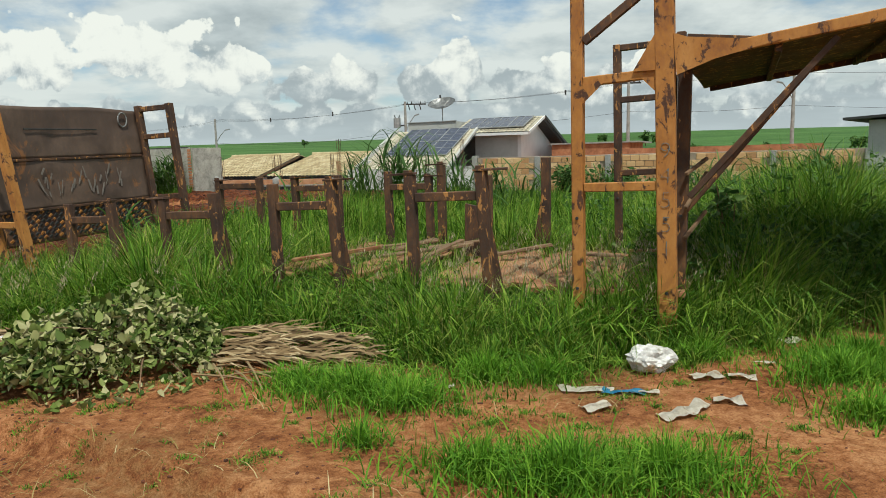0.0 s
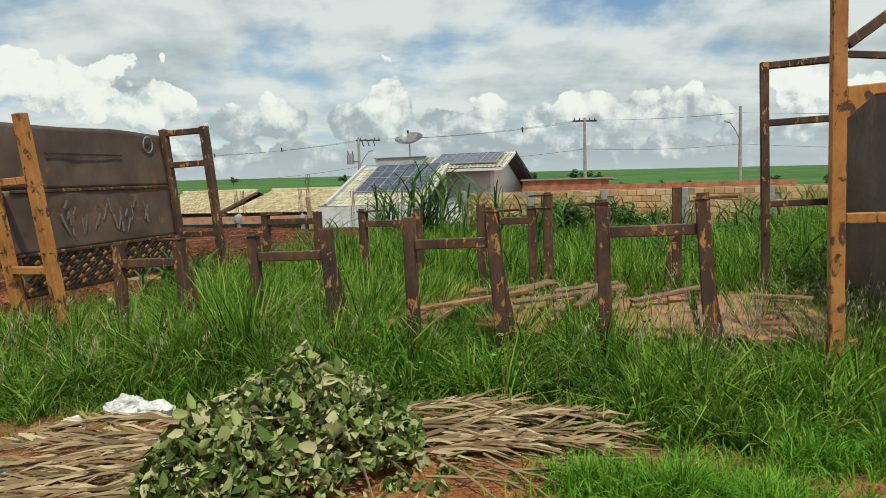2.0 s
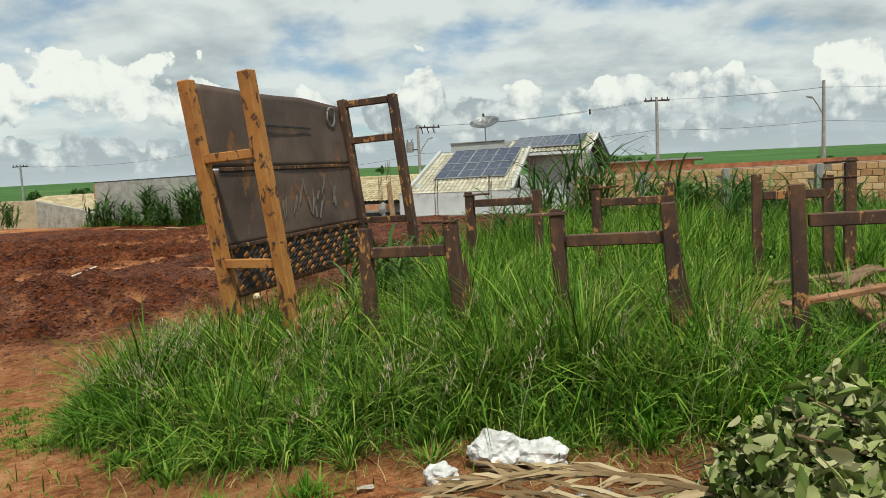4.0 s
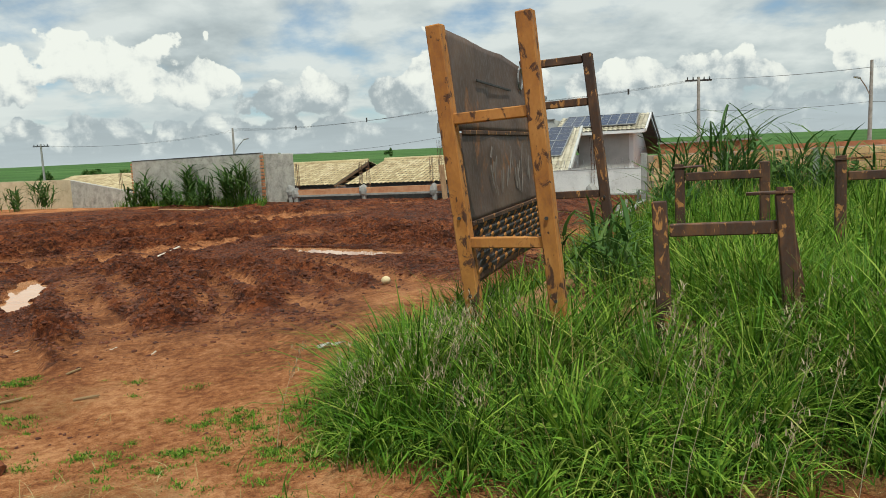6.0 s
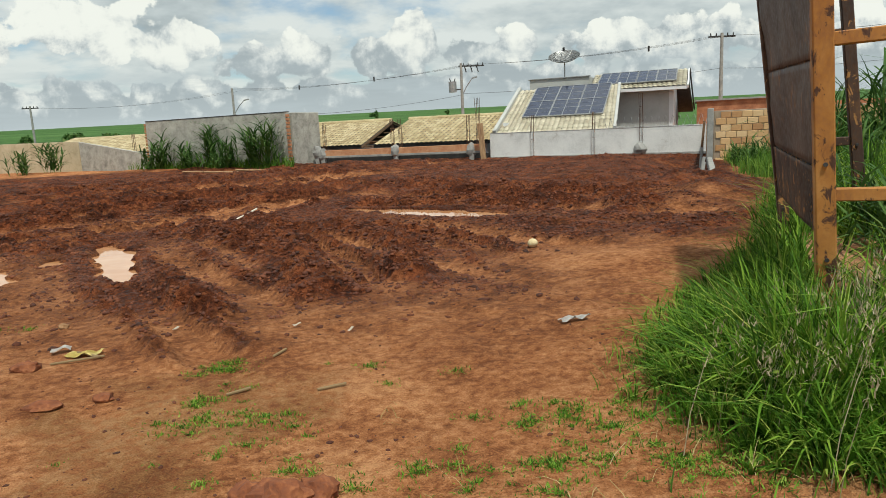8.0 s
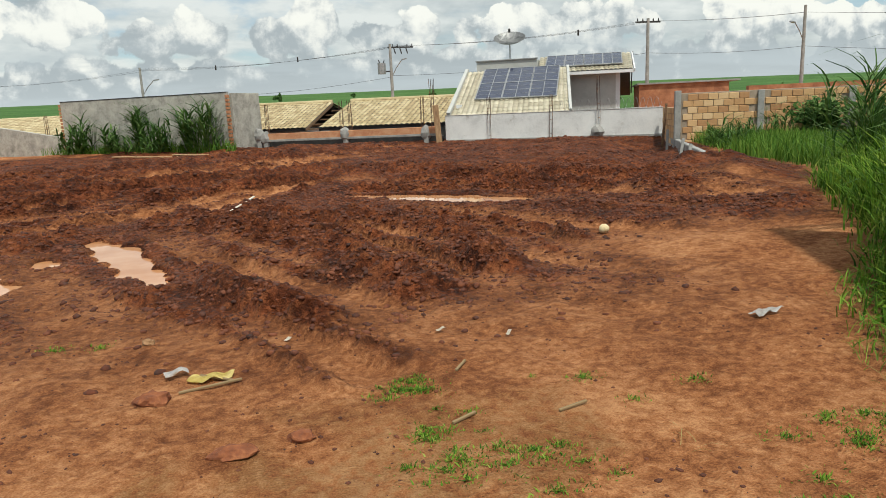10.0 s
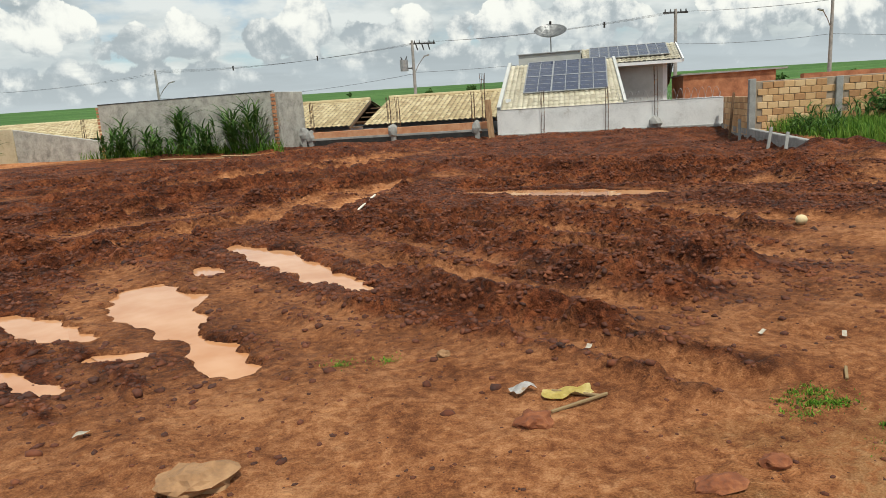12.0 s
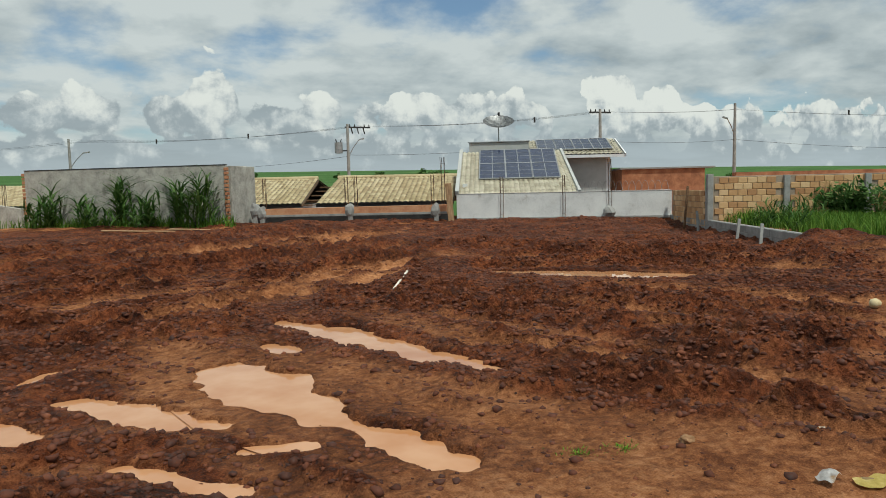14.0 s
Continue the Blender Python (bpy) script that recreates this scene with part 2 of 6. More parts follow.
DECK = material("earthy_deck_boards", [(0.14, 0.062, 0.030), (0.30, 0.145, 0.070), (0.44, 0.25, 0.135)], 3.0, 45.0, (0.85, 1.0), 0.6, 0.01, spots=(3.0, (0.20, 0.075, 0.030), 0.5, 0.65))
PAINT_BLUE = material("faded_blue_paint", [(0.07, 0.08, 0.085), (0.13, 0.155, 0.165), (0.20, 0.22, 0.22)], 9.0, 60.0, (0.7, 0.9), 0.2, 0.002, spots=(20.0, (0.20, 0.09, 0.03), 0.52, 0.62))
POST_WOOD = material("raw_timber", [(0.22, 0.13, 0.07), (0.38, 0.24, 0.13), (0.50, 0.34, 0.20)], 3.0, 40.0, (0.7, 0.95), 0.4, 0.006, stretch=(6, 6, 1))
RENDER_GREY = material("rough_grey_render", [(0.20, 0.195, 0.175), (0.36, 0.35, 0.315), (0.50, 0.49, 0.44)], 2.4, 14.0, (0.85, 1.0), 0.8, 0.03, spots=(0.8, (0.15, 0.145, 0.13), 0.56, 0.72))
CONCRETE = material("concrete", [(0.17, 0.17, 0.165), (0.27, 0.27, 0.26), (0.36, 0.36, 0.345)], 3.0, 40.0, (0.8, 0.98), 0.4, 0.012)
WHITE_WALL = material("white_limewash", [(0.44, 0.45, 0.45), (0.62, 0.63, 0.63), (0.72, 0.73, 0.72)], 1.1, 22.0, (0.8, 0.95), 0.35, 0.01, spots=(1.7, (0.34, 0.32, 0.30), 0.60, 0.76))
# grey paint, also used for the pale house's front wall with its shade included
WALL_GREY = material("grey_and_shaded_house_paint", [(0.34, 0.35, 0.34), (0.42, 0.43, 0.42), (0.48, 0.49, 0.48)], 1.2, 25.0, (0.75, 0.9), 0.2, 0.005)
WALL_PALE = material("pale_house_paint", [(0.58, 0.60, 0.62), (0.66, 0.68, 0.70), (0.72, 0.74, 0.75)], 1.2, 25.0, (0.7, 0.9), 0.2, 0.005)
MORTAR = material("mortar", [(0.20, 0.16, 0.12), (0.30, 0.24, 0.18), (0.38, 0.31, 0.24)], 5.0, 50.0, (0.85, 1.0), 0.5, 0.01)
ORANGE_BRICK = material("orange_brickwork", [(0.24, 0.095, 0.048), (0.40, 0.17, 0.085), (0.50, 0.27, 0.15)], 2.6, 20.0, (0.8, 0.98), 0.5, 0.012, island=0.35)
TILE = material("tan_roof_tile", [(0.30, 0.225, 0.12), (0.44, 0.355, 0.205), (0.55, 0.47, 0.30)], 2.0, 18.0, (0.6, 0.85), 0.2, 0.004, island=0.28)
TILE_PALE = material("cream_roof_tile", [(0.33, 0.29, 0.21), (0.46, 0.42, 0.32), (0.58, 0.54, 0.43)], 2.0, 18.0, (0.4, 0.6), 0.2, 0.004, island=0.22)
METAL = material("dull_steel", [(0.22, 0.23, 0.24), (0.33, 0.34, 0.35), (0.42, 0.43, 0.44)], 4.0, 40.0, (0.35, 0.6), 0.1, 0.003, metal=0.6)
# dark metal; also stands in for shade under the tie beam and back roof slope
DARK = material("dark_metal_and_shade", [(0.012, 0.012, 0.013), (0.025, 0.025, 0.026), (0.05, 0.05, 0.05)], 5.0, 40.0, (0.5, 0.8), 0.2, 0.003)
BAG = material("thin_white_plastic", [(0.36, 0.34, 0.32), (0.56, 0.55, 0.54), (0.70, 0.70, 0.70)], 9.0, 60.0, (0.25, 0.5), 0.5, 0.01, spots=(6.0, (0.48, 0.30, 0.14), 0.58, 0.70))
PAPER = material("soiled_paper", [(0.48, 0.42, 0.32), (0.66, 0.62, 0.54), (0.78, 0.76, 0.70)], 8.0, 50.0, (0.7, 0.9), 0.3, 0.004, spots=(9.0, (0.35, 0.19, 0.09), 0.60, 0.70))
SOIL_LUMP = material("soil_lump", [(0.075, 0.021, 0.009), (0.19, 0.060, 0.023), (0.36, 0.145, 0.060)], 7.0, 50.0, (0.85, 1.0), 0.9, 0.02)
ROCK = material("ochre_stone", [(0.16, 0.085, 0.04), (0.28, 0.155, 0.075), (0.38, 0.23, 0.12)], 5.0, 40.0, (0.8, 1.0), 0.8, 0.02)
CELLS, WATER, SOIL = panel_material(), water_material(), ground_material()
GRASS = leafy("grass_blades", [(0.014, 0.038, 0.005), (0.052, 0.130, 0.013), (0.115, 0.245, 0.023), (0.21, 0.34, 0.040), (0.40, 0.41, 0.12)], 0.45, 0.28)
GRASS_BRIGHT = leafy("bright_grass", [(0.032, 0.095, 0.008), (0.085, 0.225, 0.017), (0.155, 0.33, 0.028), (0.25, 0.41, 0.050)], 0.4, 0.30)
GRASS_TALL = leafy("tall_grass", [(0.026, 0.075, 0.010), (0.070, 0.165, 0.020), (0.13, 0.24, 0.032), (0.21, 0.30, 0.060)], 0.45, 0.3)
GRASS_DRY = leafy("straw", [(0.20, 0.15, 0.05), (0.34, 0.26, 0.10), (0.46, 0.37, 0.18), (0.56, 0.48, 0.28)], 0.7, 0.15)
SEED = leafy("seed_heads", [(0.24, 0.19, 0.11), (0.38, 0.32, 0.21), (0.50, 0.44, 0.32)], 0.8, 0.2)
LEAF = leafy("wilting_leaves", [(0.012, 0.025, 0.006), (0.050, 0.085, 0.016), (0.13, 0.18, 0.040), (0.26, 0.29, 0.10), (0.44, 0.43, 0.23), (0.16, 0.09, 0.04)], 0.6, 0.12)
FROND = leafy("dry_palm", [(0.07, 0.042, 0.020), (0.19, 0.125, 0.062), (0.34, 0.25, 0.14), (0.50, 0.41, 0.25)], 0.75, 0.08)
WEED = leafy("weed_leaves", [(0.022, 0.060, 0.014), (0.050, 0.115, 0.026), (0.090, 0.17, 0.042), (0.16, 0.22, 0.075)], 0.4, 0.25)


# ---- building helpers ----
def thing(name, at, label, category, group="", kind=""):
    ob = new(name)
    ob.location = at
    ob.empty_display_size = 0.2
    return tagged(ob, label, category, group, kind)


def base_of(ob):
    place = Vector(ob.location)
    while ob.parent:
        ob = ob.parent
        place += Vector(ob.location)
    return place


def part(name, bm, mat, parent, label=""):
    """Links a bmesh, given in world metres, as one mesh object under a thing or a part."""
    bmesh.ops.translate(bm, verts=bm.verts, vec=-base_of(parent))
    me = bpy.data.meshes.new(name)
    bm.to_mesh(me)
    bm.free()
    me.materials.append(mat)
    ob = new(name, me)
    ob.parent = parent
    return tagged(ob, label)


def single(name, bm, mat, at, label, category, group="", kind=""):
    """One plain mesh thing whose origin lies at its base."""
    bmesh.ops.translate(bm, verts=bm.verts, vec=-Vector(at))
    me = bpy.data.meshes.new(name)
    bm.to_mesh(me)
    bm.free()
    me.materials.append(mat)
    ob = new(name, me)
    ob.location = at
    return tagged(ob, label, category, group, kind)


def raw_mesh(name, verts, faces, mat, at=(0, 0, 0), smooth_faces=False):
    """A mesh from numpy arrays; faces is a list of (count x corners) index arrays."""
    me = bpy.data.meshes.new(name)
    loops = np.concatenate([f.ravel() for f in faces]).astype(np.int32)
    totals = np.concatenate([np.full(len(f), f.shape[1]) for f in faces]).astype(np.int32)
    starts = np.concatenate([[0], np.cumsum(totals)[:-1]]).astype(np.int32)
    me.vertices.add(len(verts))
    me.vertices.foreach_set("co", (np.asarray(verts) - np.asarray(at)).astype(np.float32).ravel())
    me.loops.add(len(loops))
    me.loops.foreach_set("vertex_index", loops)
    me.polygons.add(len(totals))
    me.polygons.foreach_set("loop_start", starts)
    me.polygons.foreach_set("loop_total", totals)
    if smooth_faces:
        me.polygons.foreach_set("use_smooth", np.ones(len(totals), bool))
    me.update(calc_edges=True)
    me.materials.append(mat)
    ob = new(name, me)
    ob.location = at
    return ob


def beam(bm, p0, p1, wide, deep, side=(0, 0, 1), bevel=0.006, wobble=0.0):
    """A bevelled bar from p0 to p1; wide is across `side`, deep along it."""
    p0, p1 = Vector(p0), Vector(p1)
    along = (p1 - p0).normalized()
    up = Vector(side) - along * Vector(side).dot(along)
    if up.length < 0.05:
        up = Vector((1, 0, 0)) - along * along.x
    up.normalize()
    right = along.cross(up)
    m = Matrix((right, along, up)).transposed().to_4x4()
    m.translation = (p0 + p1) / 2
    made = bmesh.ops.create_cube(bm, size=1.0, matrix=m @ Matrix.Diagonal((wide, (p1 - p0).length, deep, 1)))
    verts = made["verts"]
    if wobble:
        for v in verts:
            v.co += Vector((random.uniform(-1, 1), random.uniform(-1, 1), random.uniform(-1, 1))) * wobble
    if bevel:
        edges = list({e for v in verts for e in v.link_edges})
        bmesh.ops.bevel(bm, geom=edges, offset=bevel, segments=1, affect="EDGES")
    return bm


def bar(p0, p1, wide, deep, side=(0, 0, 1), bevel=0.006, wobble=0.0):
    return beam(bmesh.new(), p0, p1, wide, deep, side, bevel, wobble)


def tube(bm, points, radius, sides=8, radius_end=None):
    """A round bar along points, tapering if radius_end is given, with closed ends."""
    points = [Vector(p) for p in points]
    rings = []
    for i, p in enumerate(points):
        along = (points[min(i + 1, len(points) - 1)] - points[max(i - 1, 0)]).normalized()
        ref = Vector((0, 0, 1)) if abs(along.z) < 0.9 else Vector((1, 0, 0))
        a = along.cross(ref).normalized()
        b = along.cross(a)
        r = radius + ((radius_end if radius_end is not None else radius) - radius) * i / max(1, len(points) - 1)
        rings.append([bm.verts.new(p + (a * math.cos(t) + b * math.sin(t)) * r) for t in [2 * math.pi * j / sides for j in range(sides)]])
    for r0, r1 in zip(rings, rings[1:]):
        for j in range(sides):
            bm.faces.new((r0[j], r0[(j + 1) % sides], r1[(j + 1) % sides], r1[j]))
    bm.faces.new(rings[0][::-1])
    bm.faces.new(rings[-1])
    return bm


def prism(bm, outline, up):
    """A closed solid: outline (list of places, in one plane) pushed along `up`."""
    lower = [bm.verts.new(Vector(p)) for p in outline]
    upper = [bm.verts.new(Vector(p) + Vector(up)) for p in outline]
    bm.faces.new(lower[::-1])
    bm.faces.new(upper)
    for i in range(len(outline)):
        j = (i + 1) % len(outline)
        bm.faces.new((lower[i], lower[j], upper[j], upper[i]))
    bmesh.ops.recalc_face_normals(bm, faces=bm.faces)
    return bm


def lump(bm, at, size, seed, detail=2, rough=0.35):
    """An uneven clod or stone."""
    made = bmesh.ops.create_icosphere(bm, subdivisions=detail, radius=1.0)
    for v in made["verts"]:
        k = 1 + rough * noise.noise(v.co * 1.7 + Vector((seed * 3.1, seed, 0))) + 0.5 * rough * noise.noise(v.co * 4.1 + Vector((0, seed * 2.3, 1)))
        v.co = Vector((v.co.x * size[0], v.co.y * size[1], v.co.z * size[2])) * k + Vector(at)
    return bm


UP = Vector((0, 0, 1))
U2, N2 = np.array((0.919, -0.394)), np.array((0.394, 0.919))


def local(origin):
    """Places by (along the lot's rear line, away from the street, height) from an origin."""
    def place(s, w, z):
        return Vector((origin[0] + U2[0] * s + N2[0] * w, origin[1] + U2[1] * s + N2[1] * w, z))
    return place


T = local((0.0, 6.224))      # the stripped trailer's near rail
H = local((-4.92, 33.6))     # the rear boundary, from the white wall's end
AU, AN = Vector((U2[0], U2[1], 0)), Vector((N2[0], N2[1], 0))


# ---- ground ----
def lattice(x, y, seed):
    """Smooth value noise on numpy arrays, 0 to 1."""
    xi, yi = np.floor(x).astype(np.int64), np.floor(y).astype(np.int64)
    fx, fy = x - xi, y - yi
    fx, fy = fx * fx * (3 - 2 * fx), fy * fy * (3 - 2 * fy)

    def rnd(a, b):
        h = (a * 374761393 + b * 668265263 + seed * 974711) & 0x7FFFFFFF
        h = ((h ^ (h >> 13)) * 1274126177) & 0x7FFFFFFF
        return ((h ^ (h >> 16)) & 0xFFFF) / 65535.0

    return (rnd(xi, yi) * (1 - fx) + rnd(xi + 1, yi) * fx) * (1 - fy) + (rnd(xi, yi + 1) * (1 - fx) + rnd(xi + 1, yi + 1) * fx) * fy


def fbm(x, y, scale, octaves, seed):
    total, amp, norm = 0.0, 1.0, 0.0
    for o in range(octaves):
        total = total + amp * lattice(x * scale * 2 ** o + 13.7 * o, y * scale * 2 ** o - 7.1 * o, seed + o)
        norm += amp
        amp *= 0.5
    return total / norm


def segment(x, y, a, b):
    """Distance to a segment and place along it, 0 to 1."""
    ax, ay, bx, by = a[0], a[1], b[0], b[1]
    t = np.clip(((x - ax) * (bx - ax) + (y - ay) * (by - ay)) / ((bx - ax) ** 2 + (by - ay) ** 2), 0, 1)
    return np.hypot(x - ax - t * (bx - ax), y - ay - t * (by - ay)), t


# smooth wheel tracks: line, half width, depth
TRACKS = [
    ([(-12.05, 12.92), (-11.02, 11.55), (-10.21, 10.34), (-9.84, 9.73)], 0.22, 0.07),
    ([(-11.31, 16.68), (-9.92, 15.25), (-8.98, 13.45), (-8.62, 12.26)], 0.15, 0.08),
    ([(-11.97, 14.79), (-10.87, 13.09), (-10.07, 12.04)], 0.24, 0.07),
    ([(-12.49, 18.10), (-11.84, 19.31), (-10.75, 21.06)], 0.26, 0.06),
    ([(-10.3, 17.3), (-8.3, 15.9), (-7.3, 14.3), (-7.2, 12.8)], 0.20, 0.07),
    ([(-14.9, 12.3), (-14.3, 11.5), (-13.9, 10.7)], 0.20, 0.06),
]
# fans of parallel tracks further off: line, how many, spacing
FANS = [
    ([(-18.76, 23.86), (-15.54, 25.80), (-9.17, 32.46)], 4, 1.40),
    ([(-18.11, 21.29), (-14.24, 23.32), (-9.56, 26.07)], 4, 1.05),
    ([(-17.45, 18.67), (-14.08, 20.99), (-10.06, 23.16)], 3, 0.95),
    ([(-19.5, 16.6), (-16.75, 17.40), (-13.33, 19.95)], 3, 0.85),
    ([(-9.5, 20.6), (-6.5, 19.6), (-4.6, 17.4)], 3, 0.85),
]
for line, count, gap in FANS:
    across = Vector((line[0][1] - line[-1][1], line[-1][0] - line[0][0])).normalized()
    for i in range(count):
        off = across * gap * (i - (count - 1) / 2)
        TRACKS.append(([(px + off.x, py + off.y) for px, py in line], 0.34, 0.15))
# ridges of thrown-up clods beside the tracks: line, half width, height
BERMS = [
    ([(-13.20, 17.19), (-11.99, 16.80), (-10.97, 15.59), (-9.95, 13.78), (-9.49, 12.68), (-9.03, 11.48)], 0.46, 0.15),
    ([(-11.68, 18.55), (-10.70, 17.12), (-9.66, 16.13), (-8.62, 15.21), (-8.26, 13.74), (-8.39, 11.91)], 0.36, 0.15),
    ([(-13.42, 16.63), (-12.28, 14.60), (-11.25, 12.80), (-10.60, 11.75), (-10.05, 11.05)], 0.28, 0.11),
    ([(-17.20, 16.00), (-15.74, 16.58), (-14.53, 16.19), (-13.82, 16.62)], 0.75, 0.11),
    ([(-16.4, 12.4), (-15.13, 12.40), (-14.85, 12.24), (-14.40, 11.80)], 0.20, 0.09),
    ([(-16.2, 11.9), (-15.28, 11.52), (-14.7, 11.0)], 0.30, 0.09),
    ([(-12.85, 19.08), (-12.35, 17.72), (-10.83, 16.56)], 0.40, 0.12),
    ([(-10.31, 23.28), (-7.98, 23.54), (-6.75, 21.34), (-5.38, 20.02)], 0.9, 0.13),
    ([(-5.61, 17.94), (-4.19, 17.32), (-4.73, 15.07)], 0.55, 0.12),
]
# pools: water level, chain of (x, y, radius)
POOLS = [
    (-0.452, [(-14.36, 14.20, 0.30), (-14.23, 13.52, 0.46), (-14.02, 12.77, 0.40), (-13.70, 12.10, 0.26), (-13.25, 11.60, 0.15), (-13.05, 11.26, 0.10)]),
    (-0.445, [(-13.68, 16.44, 0.16), (-13.12, 15.46, 0.30), (-12.67, 14.42, 0.27), (-12.34, 13.75, 0.18), (-12.02, 13.10, 0.10)]),
    (-0.320, [(-9.70, 19.30, 0.14), (-8.41, 18.38, 0.38), (-7.59, 17.80, 0.50), (-6.95, 17.14, 0.42)]),
    (-0.460, [(-15.70, 13.74, 0.14), (-15.29, 13.27, 0.22), (-14.89, 12.79, 0.18), (-14.51, 12.56, 0.08)]),
    (-0.465, [(-15.12, 12.06, 0.07), (-14.75, 11.75, 0.11), (-14.42, 11.39, 0.09)]),
    (-0.460, [(-16.34, 14.46, 0.09), (-16.12, 14.83, 0.13), (-15.89, 15.00, 0.11)]),
    (-0.455, [(-16.90, 16.55, 0.22), (-17.50, 16.90, 0.25)]),
    (-0.460, [(-16.20, 13.20, 0.20), (-15.95, 12.85, 0.14)]),
    (-0.448, [(-13.98, 15.15, 0.10), (-13.82, 14.75, 0.13)]),
    (-0.462, [(-14.34, 12.03, 0.06), (-13.96, 11.94, 0.06)]),
]


def chain(x, y, line):
    """Distance to a line of several legs, and the place along it, 0 to 1."""
    best, along = np.full_like(x, 1e6), np.zeros_like(x)
    for i, (a, b) in enumerate(zip(line, line[1:])):
        d, t = segment(x, y, a, b)
        nearer = d < best
        best, along = np.where(nearer, d, best), np.where(nearer, (i + t) / (len(line) - 1), along)
    return best, along


def flat_ground(x, y):
    """The lie of the land without ruts."""
    lot = smooth((-2.6 - x) / 6.0)
    z = -0.05 - 0.35 * lot
    z = z + smooth((y - 13.0) / 16.0) * (0.02 + 0.36 * lot)
    d = np.hypot(x + 7.0, y - 5.0)
    turn = np.degrees(np.arctan2(x + 5.0, np.maximum(y, 1.0) - 4.0))
    rise = 0.0335 - 0.0000055 * (turn - 3.0) ** 2
    beyond = smooth((y - 37.0 + 0.43 * (x + 5)) / 14.0)
    z = z - 2.6 * beyond * smooth((d - 30) / 30.0)
    z = z + np.where(y > 0, rise * 1500.0 * smooth((d - 130.0) / 1500.0), 0.0)
    return z


LEFT_Y = [8.0, 8.9, 10.1, 12.3, 13.4, 15.0, 16.5, 20.0, 30.0, 40.0]
LEFT_X = [-7.2, -6.85, -6.0, -4.2, -3.4, -2.4, -1.2, -0.6, 3.4, 3.6]


def relief(x, y):
    """Height, and how wet and dark the soil is."""
    z = flat_ground(x, y)
    lot = smooth((-5.3 - x - 0.30 * (y - 10.0)) / 1.8) * smooth((y - 8.6 - 0.18 * (x + 12) * (x < -12)) / 1.6) * (1 - smooth((y - 36.0) / 4.0))
    lot = np.maximum(lot, smooth((y - 11.6) / 2.5) * smooth((np.interp(y, LEFT_Y, LEFT_X) + 0.2 - x) / 0.8) * (1 - smooth((y - 36.0) / 4.0)))
    wave_x, wave_y = 0.5 * (fbm(x, y, 0.5, 3, 5) - 0.5), 0.5 * (fbm(x, y, 0.5, 3, 9) - 0.5)
    lumps = fbm(x, y, 3.4, 4, 21)
    ridged = 1 - np.abs(2 * fbm(x, y, 2.7, 4, 41) - 1) * 1.9
    fine = fbm(x, y, 7.5, 2, 51)
    flat, rise, heap = np.zeros_like(z), np.zeros_like(z), np.zeros_like(z)
    for line, half, deep in TRACKS:
        d, t = chain(x + 0.5 * wave_x, y + 0.5 * wave_y, line)
        ends = smooth(t / 0.08) * smooth((1 - t) / 0.10)
        bed = ends * (1 - smooth((d - 0.65 * half) / (0.45 * half)))
        z = z - deep * bed * lot
        flat = np.maximum(flat, bed)
        lip = ends * np.exp(-((d - 1.45 * half) / (0.40 * half)) ** 2)
        rise = np.maximum(rise, 0.75 * deep * lip)
        heap = np.maximum(heap, 0.75 * lip)
    for line, half, tall in BERMS:
        d, t = chain(x + wave_x, y + wave_y, line)
        bank = smooth(t / 0.06) * smooth((1 - t) / 0.10) * (1 - smooth((d - 0.30 * half) / (1.0 * half))) * smooth((lumps + 0.25 * ridged - 0.30) / 0.22)
        rise = np.maximum(rise, bank * tall)
        heap = np.maximum(heap, bank)
    heap = heap * (1 - 0.75 * flat)
    back = smooth((y - 15.5) / 4.0)
    churn = smooth((fbm(x, y, 0.30, 3, 33) - 0.44) / 0.14) * smooth((y - 11.0) / 3.0) * (1 - 0.85 * flat)
    rough = np.clip(np.maximum(heap, np.maximum(0.60 * churn * (1 - 0.6 * back), 0.30 * back * (1 - flat))), 0, 1) * lot
    z = z + lot * (rise * (0.10 + 1.5 * np.maximum(lumps - 0.22, 0)) * (1 - 0.6 * flat) + 0.05 * (fbm(x, y, 1.1, 4, 3) - 0.5))
    z = z + rough * (0.165 * (ridged - 0.45) + 0.17 * (fine - 0.5)) + lot * 0.050 * (fbm(x, y, 4.2, 3, 57) - 0.5)
    along, across = x * 0.86 + y * 0.50, -x * 0.50 + y * 0.86
    drag_back = fbm(along * 0.22 + wave_x, across * 1.7 + 1.2 * wave_y, 1.0, 3, 191) - 0.5
    along, across = x * 0.52 - y * 0.85, x * 0.85 + y * 0.52
    drag_near = fbm(along * 0.26 + wave_x, across * 2.2 + wave_y, 1.0, 3, 197) - 0.5
    west = smooth((-9.5 - x + 0.5 * (y - 19.0)) / 3.0) * smooth((y - 16.0) / 2.0)
    drag = drag_back * west + drag_near * (1 - west) * (0.35 + 0.65 * smooth((y - 10.8) / 1.5))
    z = z + lot * (0.24 + 0.12 * west) * drag * (1 - 0.5 * flat)
    wet = lot * (0.22 + (1.8 + 1.8 * west) * drag * smooth((y - 10.5) / 1.5) + 0.34 * smooth((y - 10.0) / 1.8) + 0.34 * back + 0.12 * smooth((-12.0 - x) / 2.0) + 0.22 * smooth((x + 10.0) / 2.0) * smooth((y - 10.6) / 1.5))
    wet = np.clip(np.maximum(wet - 0.34 * flat * back, 0) + 0.75 * rough, 0, 1)
    near = (1 - lot) * (np.abs(x) < 40) * (y < 40)
    z = z + near * (0.06 * (fbm(x, y, 0.8, 3, 61) - 0.5) + 0.030 * (fbm(x, y, 4.5, 4, 71) - 0.5))
